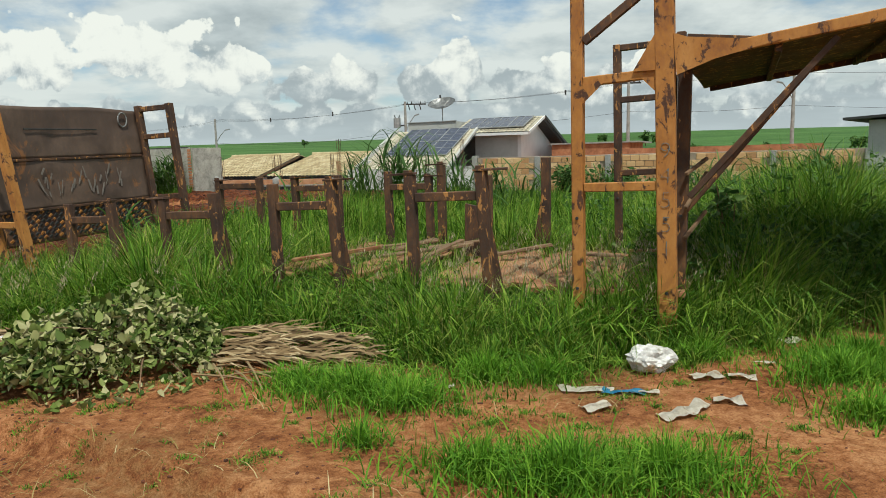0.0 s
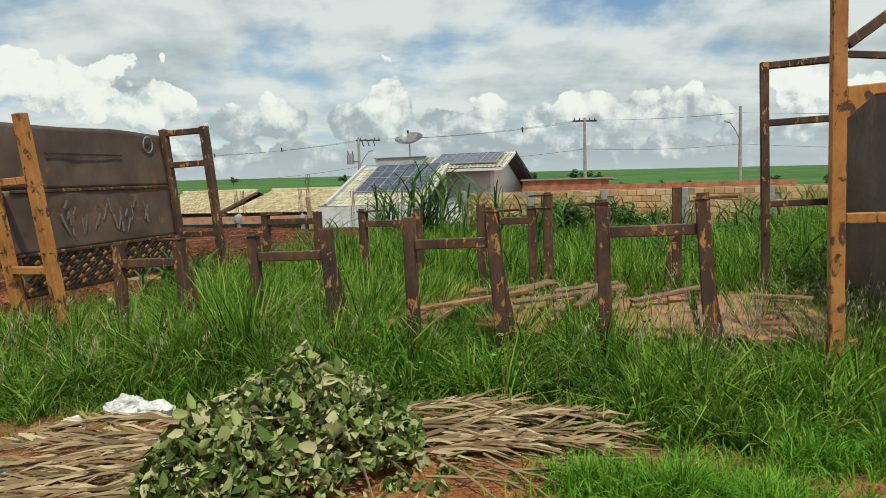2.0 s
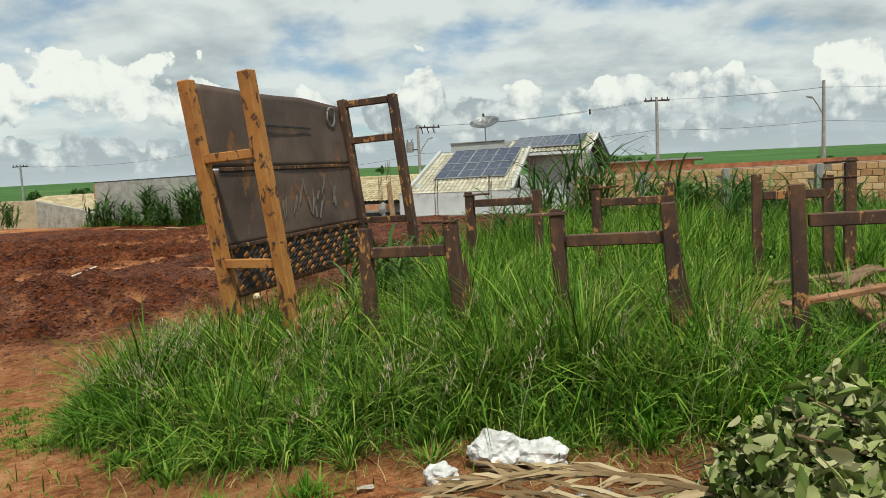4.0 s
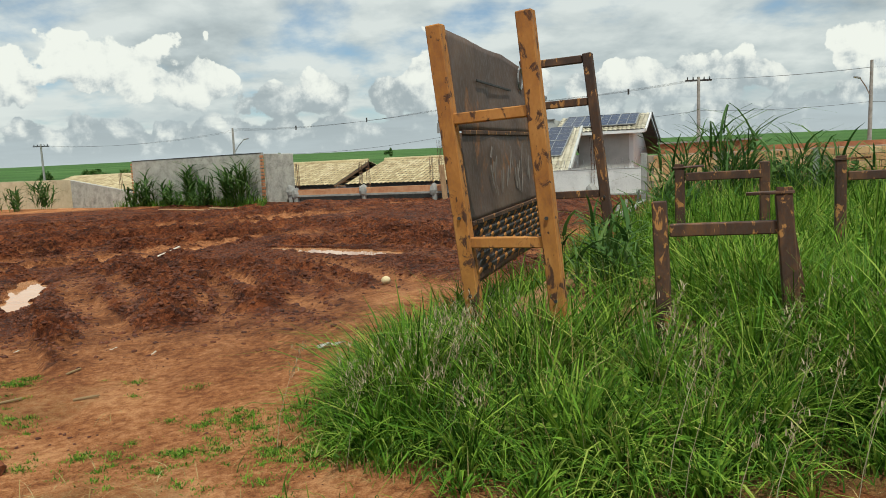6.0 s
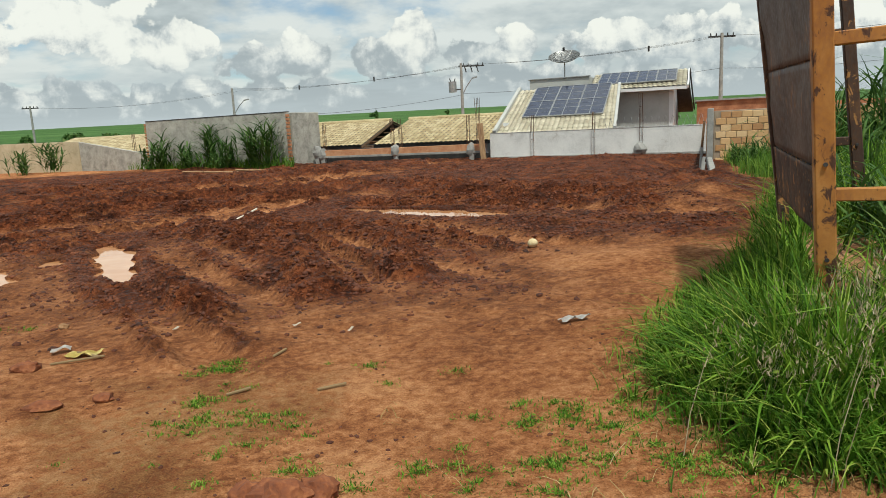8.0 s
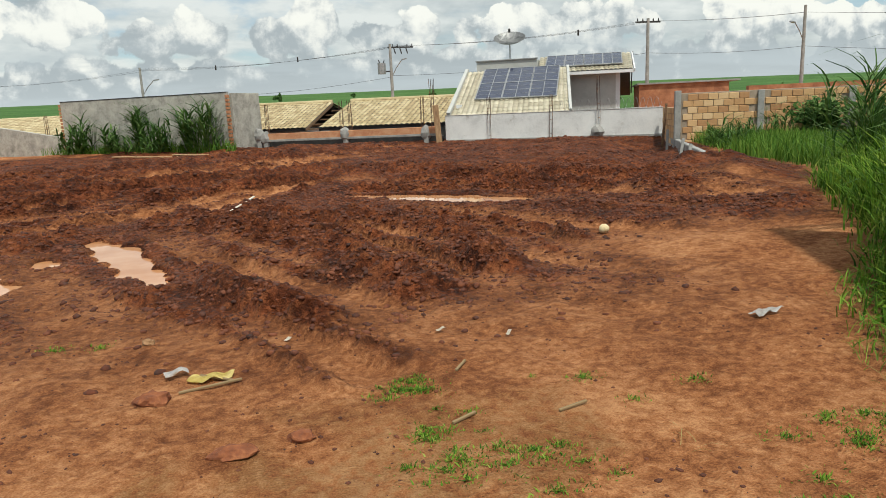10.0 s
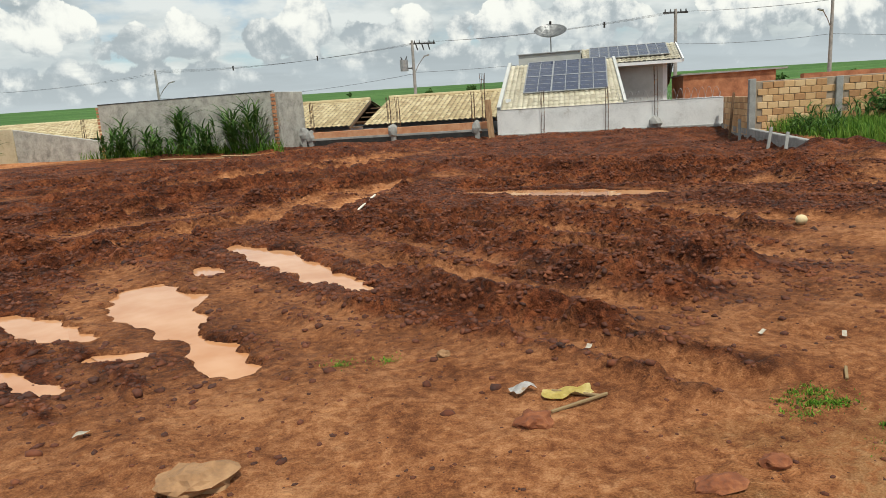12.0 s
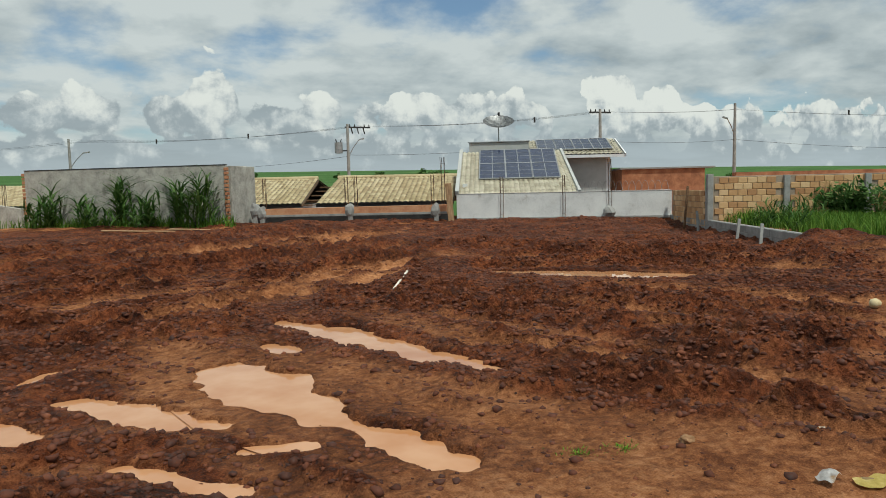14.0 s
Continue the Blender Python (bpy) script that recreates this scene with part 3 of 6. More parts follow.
    # the worn earth kerb by the street
    edge = y - (3.07 - 0.49 * (x + 1.0)) + 0.25 * (fbm(x, y, 0.9, 3, 81) - 0.5)
    z = z - 0.13 * (1 - smooth((edge + 0.05) / 0.16)) * smooth((edge + 6.0) / 1.0) * smooth((x + 9.0) / 3.0)
    z = z + 0.03 * np.exp(-((edge - 0.10) / 0.10) ** 2) * smooth((x + 9.0) / 3.0)
    # heaps of spoil along the rear line and the block wall
    rear = (x + 4.92) * N2[0] + (y - 33.6) * N2[1]
    z = z + 0.16 * np.exp(-((rear + 1.5) / 0.8) ** 2) * (fbm(x, y, 0.9, 4, 91) > 0.0) * fbm(x, y, 0.9, 4, 91) * (x < 2.5) * (x > -30)
    side = (x - 3.05) * U2[0] + (y - 30.22) * U2[1]
    z = z - 0.36 * np.exp(-((side + 0.8) / 1.1) ** 2) * smooth((y - 18.0) / 1.5) * (1 - smooth((y - 29.0) / 2.0)) * smooth((0.1 - side) / 0.25)
    z = z + 0.50 * np.exp(-((side + 0.4) / 1.1) ** 2) * smooth((y - 14.5) / 2.5) * (1 - smooth((y - 17.8) / 1.6)) * fbm(x, y, 1.3, 4, 95)
    for level, stops in POOLS:
        d = np.full_like(z, 9.0)
        for (x0, y0, r0), (x1, y1, r1) in zip(stops, stops[1:]):
            e, t = segment(x + 0.3 * wave_x, y + 0.3 * wave_y, (x0, y0), (x1, y1))
            d = np.minimum(d, e - (r0 + (r1 - r0) * t))
        d = d + min(0.34, 1.3 * stops[1][2]) * (fbm(x, y, 2.4, 3, 17) - 0.5) + min(0.22, 0.9 * stops[1][2]) * (fbm(x, y, 6.5, 2, 19) - 0.5)
        shore = 1 - smooth((d - 0.10) / 0.55)
        z = z * (1 - shore) + np.clip(z, level + 0.012 + 0.10 * np.clip(d, 0, 0.6), level + 0.03 + 0.22 * np.clip(d, 0, 0.6)) * shore
        inside = 1 - smooth((d + 0.03) / 0.07)
        z = z - inside * (z - (level - 0.05))
        wet = np.maximum(wet, 0.6 * (1 - smooth(d / 0.25)))
    return z, wet, lot


VERGE_X = [-7.3, -6.6, -6.0, -5.2, -4.4, -3.2, -1.5, -0.6, 0.3, 1.15, 2.4, 3.2, 4.4, 8.0, 20.0]
VERGE_Y = [8.6, 7.4, 6.9, 6.3, 6.40, 6.2, 5.65, 5.15, 4.6, 4.60, 4.95, 5.35, 6.0, 6.3, 6.5]


def growth(x, y):
    """How thick the verge's grass stands, 0 to 1."""
    front = np.interp(x, VERGE_X, VERGE_Y) + 0.5 * (fbm(x, y, 0.9, 3, 101) - 0.5)
    left = np.interp(y, LEFT_Y, LEFT_X) + 0.6 * (fbm(x, y, 0.7, 3, 103) - 0.5)
    return smooth((y - front + 0.35) / 0.9) * smooth((x - left + 0.35) / 0.8) * (y < 26.2 - 0.43 * (x - 1.17)) * np.where(y > 16.0, smooth(((x - 3.05) * U2[0] + (y - 30.22) * U2[1] - 0.25) / 0.3), 1.0)


def steps(a, b, first, ratio):
    out, step = [a], first
    while out[-1] < b:
        out.append(out[-1] + step)
        step *= ratio
    return out


xs = np.array(sorted([-v for v in steps(19.0, 4200.0, 0.2, 1.16)]) + list(np.arange(-18.95, -6.0, 0.04)) + list(np.arange(-6.0, 4.0, 0.07)) + steps(4.0, 4200.0, 0.09, 1.075))
ys = np.array(sorted([-v for v in steps(-2.0, 3500.0, 0.10, 1.22)]) + list(np.arange(2.06, 8.5, 0.065)) + list(np.arange(8.5, 18.0, 0.04)) + list(np.arange(18.0, 23.0, 0.07)) + list(np.arange(23.0, 36.0, 0.14)) + steps(36.0, 4500.0, 0.2, 1.07))
gx, gy = np.meshgrid(xs, ys)
gz, gwet, glot = relief(gx, gy)
nx, ny = len(xs), len(ys)
index = np.arange(nx * ny).reshape(ny, nx)
quads = np.stack([index[:-1, :-1], index[:-1, 1:], index[1:, 1:], index[1:, :-1]], -1).reshape(-1, 4)


def height(x, y):
    """The ground's height, read between the sheet's own corners."""
    x, y = np.asarray(x, float), np.asarray(y, float)
    i = np.clip(np.searchsorted(xs, x) - 1, 0, nx - 2)
    j = np.clip(np.searchsorted(ys, y) - 1, 0, ny - 2)
    u, v = (x - xs[i]) / (xs[i + 1] - xs[i]), (y - ys[j]) / (ys[j + 1] - ys[j])
    return (gz[j, i] * (1 - u) + gz[j, i + 1] * u) * (1 - v) + (gz[j + 1, i] * (1 - u) + gz[j + 1, i + 1] * u) * v


def z_at(x, y):
    return float(height(np.array([float(x)]), np.array([float(y)]))[0])


ground = raw_mesh("ground", np.stack([gx, gy, gz], -1).reshape(-1, 3), [quads], SOIL, smooth_faces=True)
tagged(ground, "churned red mud lot running out to green crop fields", "ground", kind="structure")
far = smooth((np.hypot(gx + 7, gy - 5) - 55.0) / 15.0)
verge = growth(gx, gy)
cover = np.clip(verge + 0.30 * smooth((fbm(gx, gy, 0.9, 4, 111) - 0.54) / 0.10) * (1 - glot) * (gy < 9.5), 0, 1)
for key, values in (("wet", gwet), ("green", cover * (1 - far)), ("crop", far)):
    ground.data.attributes.new(key, "FLOAT", "POINT").data.foreach_set("value", np.clip(values, 0, 1).astype(np.float32).ravel())

for level, stops in POOLS:
    bm = bmesh.new()
    outline = []
    for side in (1, -1):
        seq = stops if side == 1 else stops[::-1]
        for i, (x0, y0, r0) in enumerate(seq):
            before, after = seq[max(0, i - 1)], seq[min(len(seq) - 1, i + 1)]
            along = Vector((after[0] - before[0], after[1] - before[1], 0)).normalized()
            across = Vector((-along.y, along.x, 0))
            reach = r0 + 0.28
            if i == 0:
                outline.append(Vector((x0, y0, level)) - along * reach + across * reach * 0.5)
            outline.append(Vector((x0, y0, level)) + across * reach)
            if i == len(seq) - 1:
                outline.append(Vector((x0, y0, level)) + along * reach + across * reach * 0.5)
    bm.faces.new([bm.verts.new(p) for p in outline])
    bmesh.ops.recalc_face_normals(bm, faces=bm.faces)
    if next(iter(bm.faces)).normal.z < 0:
        bmesh.ops.reverse_faces(bm, faces=bm.faces)
    single("puddle", bm, WATER, (stops[0][0], stops[0][1], level), "brown rainwater standing in a muddy wheel rut", "puddle", "puddles in the mud", "structure")


# ---- the stripped trailer ----
trailer = thing("stripped_trailer", T(-2.0, 1.3, -0.1), "derelict rusty trailer frame with cut-off stakes, sunk in tall grass", "trailer")


def stake(s, w, foot, top, lean_s=0.0, lean_w=0.0, wide=0.10, deep=0.085, mat=RUST_DARK, cap=0, label=""):
    """One upright of the trailer; cap: a torn flange left on top."""
    p0, p1 = T(s, w, foot), T(s + lean_s, w + lean_w, top)
    bm = bar(p0, p1, wide, deep, AN, 0.008)
    # the open side of the folded section
    beam(bm, p0 + AU * (wide * 0.5 - 0.004) + AN * deep * 0.3, p1 + AU * (wide * 0.5 - 0.004) + AN * deep * 0.3, 0.014, deep * 0.35, AN, 0.002)
    if cap:
        beam(bm, p1 - AU * (0.06 if cap > 0 else 0.22) + UP * 0.006, p1 + AU * (0.24 if cap > 0 else 0.06) + UP * 0.016, 0.10, 0.020, UP, 0.003, 0.005)
        beam(bm, p1 - AN * 0.03 - UP * 0.02, p1 - AN * 0.03 + UP * 0.045, 0.09, 0.012, AN, 0.002, 0.006)
    ob = part("stake", bm, mat, trailer, label)
    if top > 1.8:
        for z in (foot + 0.5, foot + 1.1):
            k = (z - foot) / (top - foot)
            p = p0.lerp(p1, k) - AN * (deep * 0.5 + 0.004)
            part("bolt", tube(bmesh.new(), [p, p - AN * 0.012], 0.014, 6), DARK, ob)
    return ob


def crossbar(a, b, mat=RUST_DARK, wide=0.075, deep=0.085, name="crossbar"):
    return part(name, bar(a, b, wide, deep, UP, 0.007), mat, trailer)


# near rail: pairs of cut stakes with a bar between
for s0, s1, z0, z1, zb, c0, c1 in ((-4.80, -4.02, 1.07, 1.10, 0.88, 0, -1), (-3.22, -2.43, 1.13, 1.20, 0.955, -1, 0), (-1.67, -0.91, 1.29, 1.32, 1.065, 0, 1), (-0.06, 0.69, 1.36, 1.39, 1.16, -1, 1)):
    stake(s0 + 0.02, 0.0, -0.15, z0, -0.05, 0.03, 0.095, 0.085, RUST_DARK, c0)
    stake(s1 + 0.05, 0.0, -0.15, z1, -0.10, 0.0, 0.10, 0.09, RUST_DARK, c1)
    crossbar(T(s0 + 0.04, 0.02, zb - 0.01), T(s1 - 0.06, 0.02, zb + 0.01))
    part("gusset", prism(bmesh.new(), [T(s1 - 0.02, 0.06, 0.10), T(s1 + 0.16, 0.10, 0.10), T(s1 + 0.03, 0.06, 0.85)], AN * 0.012), RUST_DARK, trailer)
# far rail
for s0, s1, z0, z1, zb, c0, c1 in ((-4.80, -4.00, 1.25, 1.29, 1.16, 1, 0), (-3.34, -2.58, 1.27, 1.31, 1.12, 1, 0), (-1.75, -1.12, 1.35, 1.27, 1.13, 0, 1)):
    stake(s0, 2.65, -0.15, z0, -0.02, 0.0, 0.095, 0.085, RUST_DARK, c0)
    stake(s1, 2.65, -0.15, z1, -0.02, 0.0, 0.095, 0.085, RUST_DARK, c1)
    crossbar(T(s0 + 0.04, 2.64, zb), T(s1 - 0.04, 2.64, zb + 0.01))
stake(-0.95, 2.65, -0.15, 1.42, 0.0, 0.0, 0.10, 0.09, RUST_DARK, -1)
stake(-0.28, 2.65, -0.15, 1.28, 0.0, 0.0, 0.10, 0.09)
stake(0.50, 2.65, -0.15, 1.49, 0.0, 0.0, 0.105, 0.09)
part("gusset", prism(bmesh.new(), [T(0.30, 2.62, 0.20), T(0.44, 2.62, 0.20), T(0.44, 2.62, 0.95)], AN * 0.014), RUST_DARK, trailer)
part("gusset", prism(bmesh.new(), [T(-0.36, 2.0, 0.3), T(-0.16, 2.0, 0.3), T(-0.20, 2.0, 0.92), T(-0.34, 2.0, 0.95)], AN * 0.05), RUST_DARK, trailer)

# the tall bay whose sheet still stands
for s0, w, top, lean in ((-6.17, 0.07, 2.38, -0.18), (-5.49, -0.02, 2.38, -0.17), (-6.12, 2.65, 2.50, -0.32), (-5.46, 2.65, 2.51, -0.29)):
    stake(s0, w, -0.12, top, lean, -0.24 if w < 1 else 0.0, 0.115 if w < 1 else 0.10, 0.10, RUST if w < 1 else RUST_DARK, 0, "flaking orange paint over rust" if w < 1 else "")
for w, z in ((0.0, 0.79), (0.0, 1.71), (2.65, 1.00), (2.65, 1.99), (2.65, 2.44)):
    k = (z + 0.12) / 2.55
    a, b = (-6.17 - 0.18 * k, -5.49 - 0.17 * k) if w == 0 else (-6.12 - 0.32 * k, -5.46 - 0.29 * k)
    wa, wb = (0.07 - 0.24 * k, -0.02 - 0.24 * k) if w == 0 else (w, w)
    crossbar(T(a + 0.05, wa, z), T(b - 0.05, wb, z + 0.015), RUST if w == 0 else RUST_DARK, 0.07, 0.08)


def sheet_s(w, z):
    """Where along the trailer the leaning sheet stands."""
    return -6.15 - (0.18 + 0.14 * w / 2.6) * (z + 0.12) / 2.55


def lean_sheet(z0, z1, gap=0.0, rows=14, cols=40, bulge=0.03, thick=0.012, s_in=0.0):
    """A stretch of the leaning side sheet, with dents."""
    bm = bmesh.new()
    grid = []
    for face in (0, 1):
        layer = []
        for i in range(rows + 1):
            z = z0 + (z1 - z0) * i / rows
            row = []
            for j in range(cols + 1):
                k = (z + 0.12) / 2.55
                w = (0.13 - 0.24 * k) * (1 - j / cols) + 2.60 * j / cols
                s = sheet_s(w, z) + s_in + face * thick
                s += bulge * (noise.noise(Vector((w * 1.1, z * 1.6, 4.0))) + 0.35 * noise.noise(Vector((w * 4.0, z * 5.0, 9.0))))
                top = 0.05 * noise.noise(Vector((w * 0.9, 2.0, 0))) * (i / rows) if z1 > 2.2 else 0.0
                row.append(bm.verts.new(T(s, w, z + top + 0.07 * j / cols)))
            layer.append(row)
        grid.append(layer)
    for face, layer in enumerate(grid):
        for i in range(rows):
            for j in range(cols):
                quad = (layer[i][j], layer[i][j + 1], layer[i + 1][j + 1], layer[i + 1][j])
                bm.faces.new(quad if face else quad[::-1])
    a, b = grid
    for j in range(cols):
        bm.faces.new((a[0][j], a[0][j + 1], b[0][j + 1], b[0][j]))
        bm.faces.new((a[rows][j], b[rows][j], b[rows][j + 1], a[rows][j + 1]))
    for i in range(rows):
        bm.faces.new((a[i][0], b[i][0], b[i + 1][0], a[i + 1][0]))
        bm.faces.new((a[i][cols], a[i + 1][cols], b[i + 1][cols], b[i][cols]))
    bmesh.ops.recalc_face_normals(bm, faces=bm.faces)
    for f in bm.faces:
        f.smooth = True
    return bm


upper = part("side_sheet", lean_sheet(1.63, 2.36), SHEET, trailer, "dented brown steel sheet")
lower_sheet = part("side_sheet", lean_sheet(0.93, 1.615, s_in=0.006), SHEET, trailer, "scratched brown steel sheet with rubbed chalk marks")
mesh_plate = part("perforated_plate", lean_sheet(0.46, 0.915, s_in=-0.010, bulge=0.015), RUST_DARK, trailer, "rusty plate pierced with rows of holes")
for i in range(7):
    for j in range(30):
        z = 0.50 + 0.058 * i
        w = 0.16 + 0.081 * j + 0.04 * (i % 2)
        s = sheet_s(w, z)
        if w < 2.5:
            bm = bmesh.new()
            beam(bm, T(s + 0.000, w - 0.018, z + 0.02 + 0.07 * w / 2.6), T(s + 0.020, w + 0.018, z + 0.06 + 0.07 * w / 2.6), 0.034, 0.018, AU, 0.004)
            part("raised_lip", bm, DARK if (i + j) % 3 else RUST, mesh_plate)
for z in (0.925, 1.622):
    part("seam", bar(T(sheet_s(0.1, z) + 0.03, 0.05, z), T(sheet_s(2.56, z) + 0.03, 2.56, z + 0.07), 0.02, 0.035, UP, 0.004), RUST_DARK, trailer)
part("slot", bar(T(sheet_s(0.55, 2.06) + 0.04, 0.55, 2.06), T(sheet_s(1.75, 2.09) + 0.04, 1.75, 2.09), 0.012, 0.02, UP, 0.002), DARK, trailer)
ring = bmesh.new()
centre = T(sheet_s(2.28, 2.26) + 0.04, 2.28, 2.26)
tube(ring, [centre + AN * 0.085 * math.cos(a) + UP * 0.11 * math.sin(a) for a in [2 * math.pi * i / 16 for i in range(17)]], 0.011, 6)
part("tow_ring", ring, METAL, trailer)
CHALK = material("rubbed_chalk", [(0.12, 0.10, 0.085), (0.17, 0.145, 0.13), (0.23, 0.20, 0.18)], 9.0, 60.0, (0.8, 0.95), 0.2, 0.002)
for i in range(26):
    w, z = 0.7 + 1.4 * random.random(), 1.08 + 0.36 * random.random()
    s = sheet_s(w, z) + 0.04
    part("chalk_mark", bar(T(s, w, z), T(s, w + random.uniform(-0.07, 0.07), z + random.uniform(0.08, 0.2)), 0.004, random.uniform(0.012, 0.03), AN, 0.001), CHALK, lower_sheet)

# the tall bay with the bent roof
P_L, P_R = 1.53, 2.265
stake(P_L, 0.0, -0.12, 3.6, -0.03, 0.0, 0.095, 0.10, RUST)
number_post = stake(P_R, 0.0, -0.12, 3.6, -0.10, 0.0, 0.145, 0.12, RUST, 0, "orange-painted post with hand-painted number")
stake(1.42, 2.65, -0.12, 2.78, -0.05, 0.0, 0.085, 0.09)
stake(2.12, 2.65, -0.12, 2.86, -0.03, 0.0, 0.10, 0.10)
stake(2.31, 0.32, -0.12, 2.25, 0.02, 0.0, 0.10, 0.10)
crossbar(T(P_L + 0.04, 0, 1.235), T(P_R - 0.06, 0, 1.245), RUST, 0.075, 0.075)
crossbar(T(P_L + 0.03, 0, 2.10), T(P_R - 0.10, 0, 2.13), RUST, 0.07, 0.075)
for a, b, c in (((P_L + 0.03, 1.92), (P_L + 0.03, 2.08), (P_L + 0.20, 2.08)), ((P_R - 0.07, 1.93), (P_R - 0.24, 2.10), (P_R - 0.07, 2.10))):
    part("corner_plate", prism(bmesh.new(), [T(a[0], -0.045, a[1]), T(b[0], -0.045, b[1]), T(c[0], -0.045, c[1])], AN * 0.014), RUST, trailer)
part("corner_plate", prism(bmesh.new(), [T(P_R + 0.03, -0.06, 2.10), T(P_R + 0.30, -0.06, 2.20), T(P_R + 0.75, -0.06, 2.30), T(P_R + 0.10, -0.06, 2.38), T(P_R + 0.0, -0.06, 2.42)], AN * 0.016), RUST, trailer)
part("corner_plate", prism(bmesh.new(), [T(P_R - 0.30, -0.055, 2.15), T(P_R - 0.10, -0.055, 2.15), T(P_R - 0.14, -0.055, 2.42)], AN * 0.016), RUST, trailer)
part("brace", bar(T(P_L + 0.03, 0.0, 2.42), T(P_R + 0.10, 0.05, 3.02), 0.06, 0.07, UP), RUST_DARK, trailer)
for z in (1.28, 2.14, 2.74):
    crossbar(T(1.38, 2.65, z), T(2.12, 2.65, z + 0.02), RUST_DARK, 0.07, 0.07)


def roof_z(s, w):
    return 2.20 + 0.137 * (s - 2.34) + 0.008 * w


sheet = bmesh.new()
rows = []
for i in range(25):
    s = 2.34 + 3.4 * i / 24
    rows.append([[sheet.verts.new(T(s, 0.02 + 2.66 * j / 16, roof_z(s, j / 6) + lay + 0.02 * noise.noise(Vector((s * 1.5, j * 0.3, 0))))) for j in range(17)] for lay in (0.0, 0.015)])
for i in range(24):
    for j in range(16):
        for lay in (0, 1):
            q = (rows[i][lay][j], rows[i][lay][j + 1], rows[i + 1][lay][j + 1], rows[i + 1][lay][j])
            sheet.faces.new(q if lay == 0 else q[::-1])
part("roof_sheet", sheet, RUST_DARK, trailer, "bent dark sheet lying across the tall bay")
part("roof_edge", bar(T(2.30, -0.03, roof_z(2.30, 0) + 0.03), T(5.7, -0.03, roof_z(5.7, 0) + 0.03), 0.05, 0.085, UP), RUST, trailer)
part("roof_edge", bar(T(2.15, 2.67, 2.80), T(3.0, 2.60, 2.68), 0.05, 0.07, UP), RUST_DARK, trailer)
part("roof_edge", bar(T(2.4, 2.66, roof_z(2.4, 2.6)), T(5.7, 2.66, roof_z(5.7, 2.6)), 0.05, 0.10, UP), RUST_DARK, trailer)
for s in (3.0, 3.8, 4.6, 5.4):
    part("roof_rib", bar(T(s, 0.03, roof_z(s, 0) - 0.035), T(s, 2.62, roof_z(s, 2.6) - 0.035), 0.05, 0.06, UP), RUST_DARK, trailer)
part("brace", bar(T(2.40, 0.05, 1.15), T(3.38, 0.05, 2.30), 0.05, 0.06, AN), RUST_DARK, trailer)
part("brace", bar(T(2.36, 0.30, 1.02), T(3.36, 0.30, 2.28), 0.04, 0.05, AN), RUST_DARK, trailer)
part("leg", bar(T(5.5, 0.0, -0.15), T(5.6, 0.0, roof_z(5.6, 0)), 0.11, 0.10, AN), RUST_DARK, trailer)
part("leg", bar(T(5.5, 2.65, -0.15), T(5.6, 2.65, roof_z(5.6, 2.6)), 0.11, 0.10, AN), RUST_DARK, trailer)
for s, w, z, dz in ((2.36, 0.2, 1.05, 0.28), (2.36, 0.2, 1.33, 0.12), (2.36, 0.2, 0.80, 0.2)):
    part("strap", bar(T(s, w, z), T(s + 0.14, w + 0.35, z + dz), 0.03, 0.03), WOOD, trailer)

# the sheet left in the roofed bay
bay = bmesh.new()
rows = []
for i in range(13):
    f = i / 12
    rows.append([[bay.verts.new(T(2.08 + 0.17 * f + 0.03 * noise.noise(Vector((f * 4, j * 0.4, 2))) + lay, 2.58 - 2.22 * f, 0.02 + (2.26 - 0.14 * f * f) * j / 12)) for j in range(13)] for lay in (0.0, 0.012)])
for i in range(12):
    for j in range(12):
        for lay in (0, 1):
            q = (rows[i][lay][j], rows[i + 1][lay][j], rows[i + 1][lay][j + 1], rows[i][lay][j + 1])
            bay.faces.new(q if lay == 0 else q[::-1])
for f in bay.faces:
    f.smooth = True
part("side_sheet", bay, SHEET, trailer, "bowed grey-brown steel sheet")

# hand-painted number, one character under another
for i, char in enumerate("94551"):
    font = bpy.data.curves.new("painted_digit", "FONT")
    font.body, font.size, font.offset, font.extrude, font.align_x = char, 0.19, -0.006, 0.0012, "CENTER"
    temp = new("painted_digit", font)
    me = bpy.data.meshes.new_from_object(temp)
    bpy.data.objects.remove(temp)
    digit = new("painted_digit", me)
    me.materials.append(PAINT_BLUE)
    z = 1.46 - 0.195 * i
    k = (z + 0.12) / 3.72
    place = T(P_R - 0.10 * k, -0.066, z)
    turn = math.atan2(AU.y, AU.x)
    digit.matrix_world = Matrix.Translation(place) @ Matrix.Rotation(turn, 4, "Z") @ Matrix.Rotation(radians(90), 4, "X")
    digit.parent = number_post
    digit.matrix_parent_inverse = Matrix.Translation(-base_of(number_post))
    tagged(digit, "grey-blue hand-painted digit")

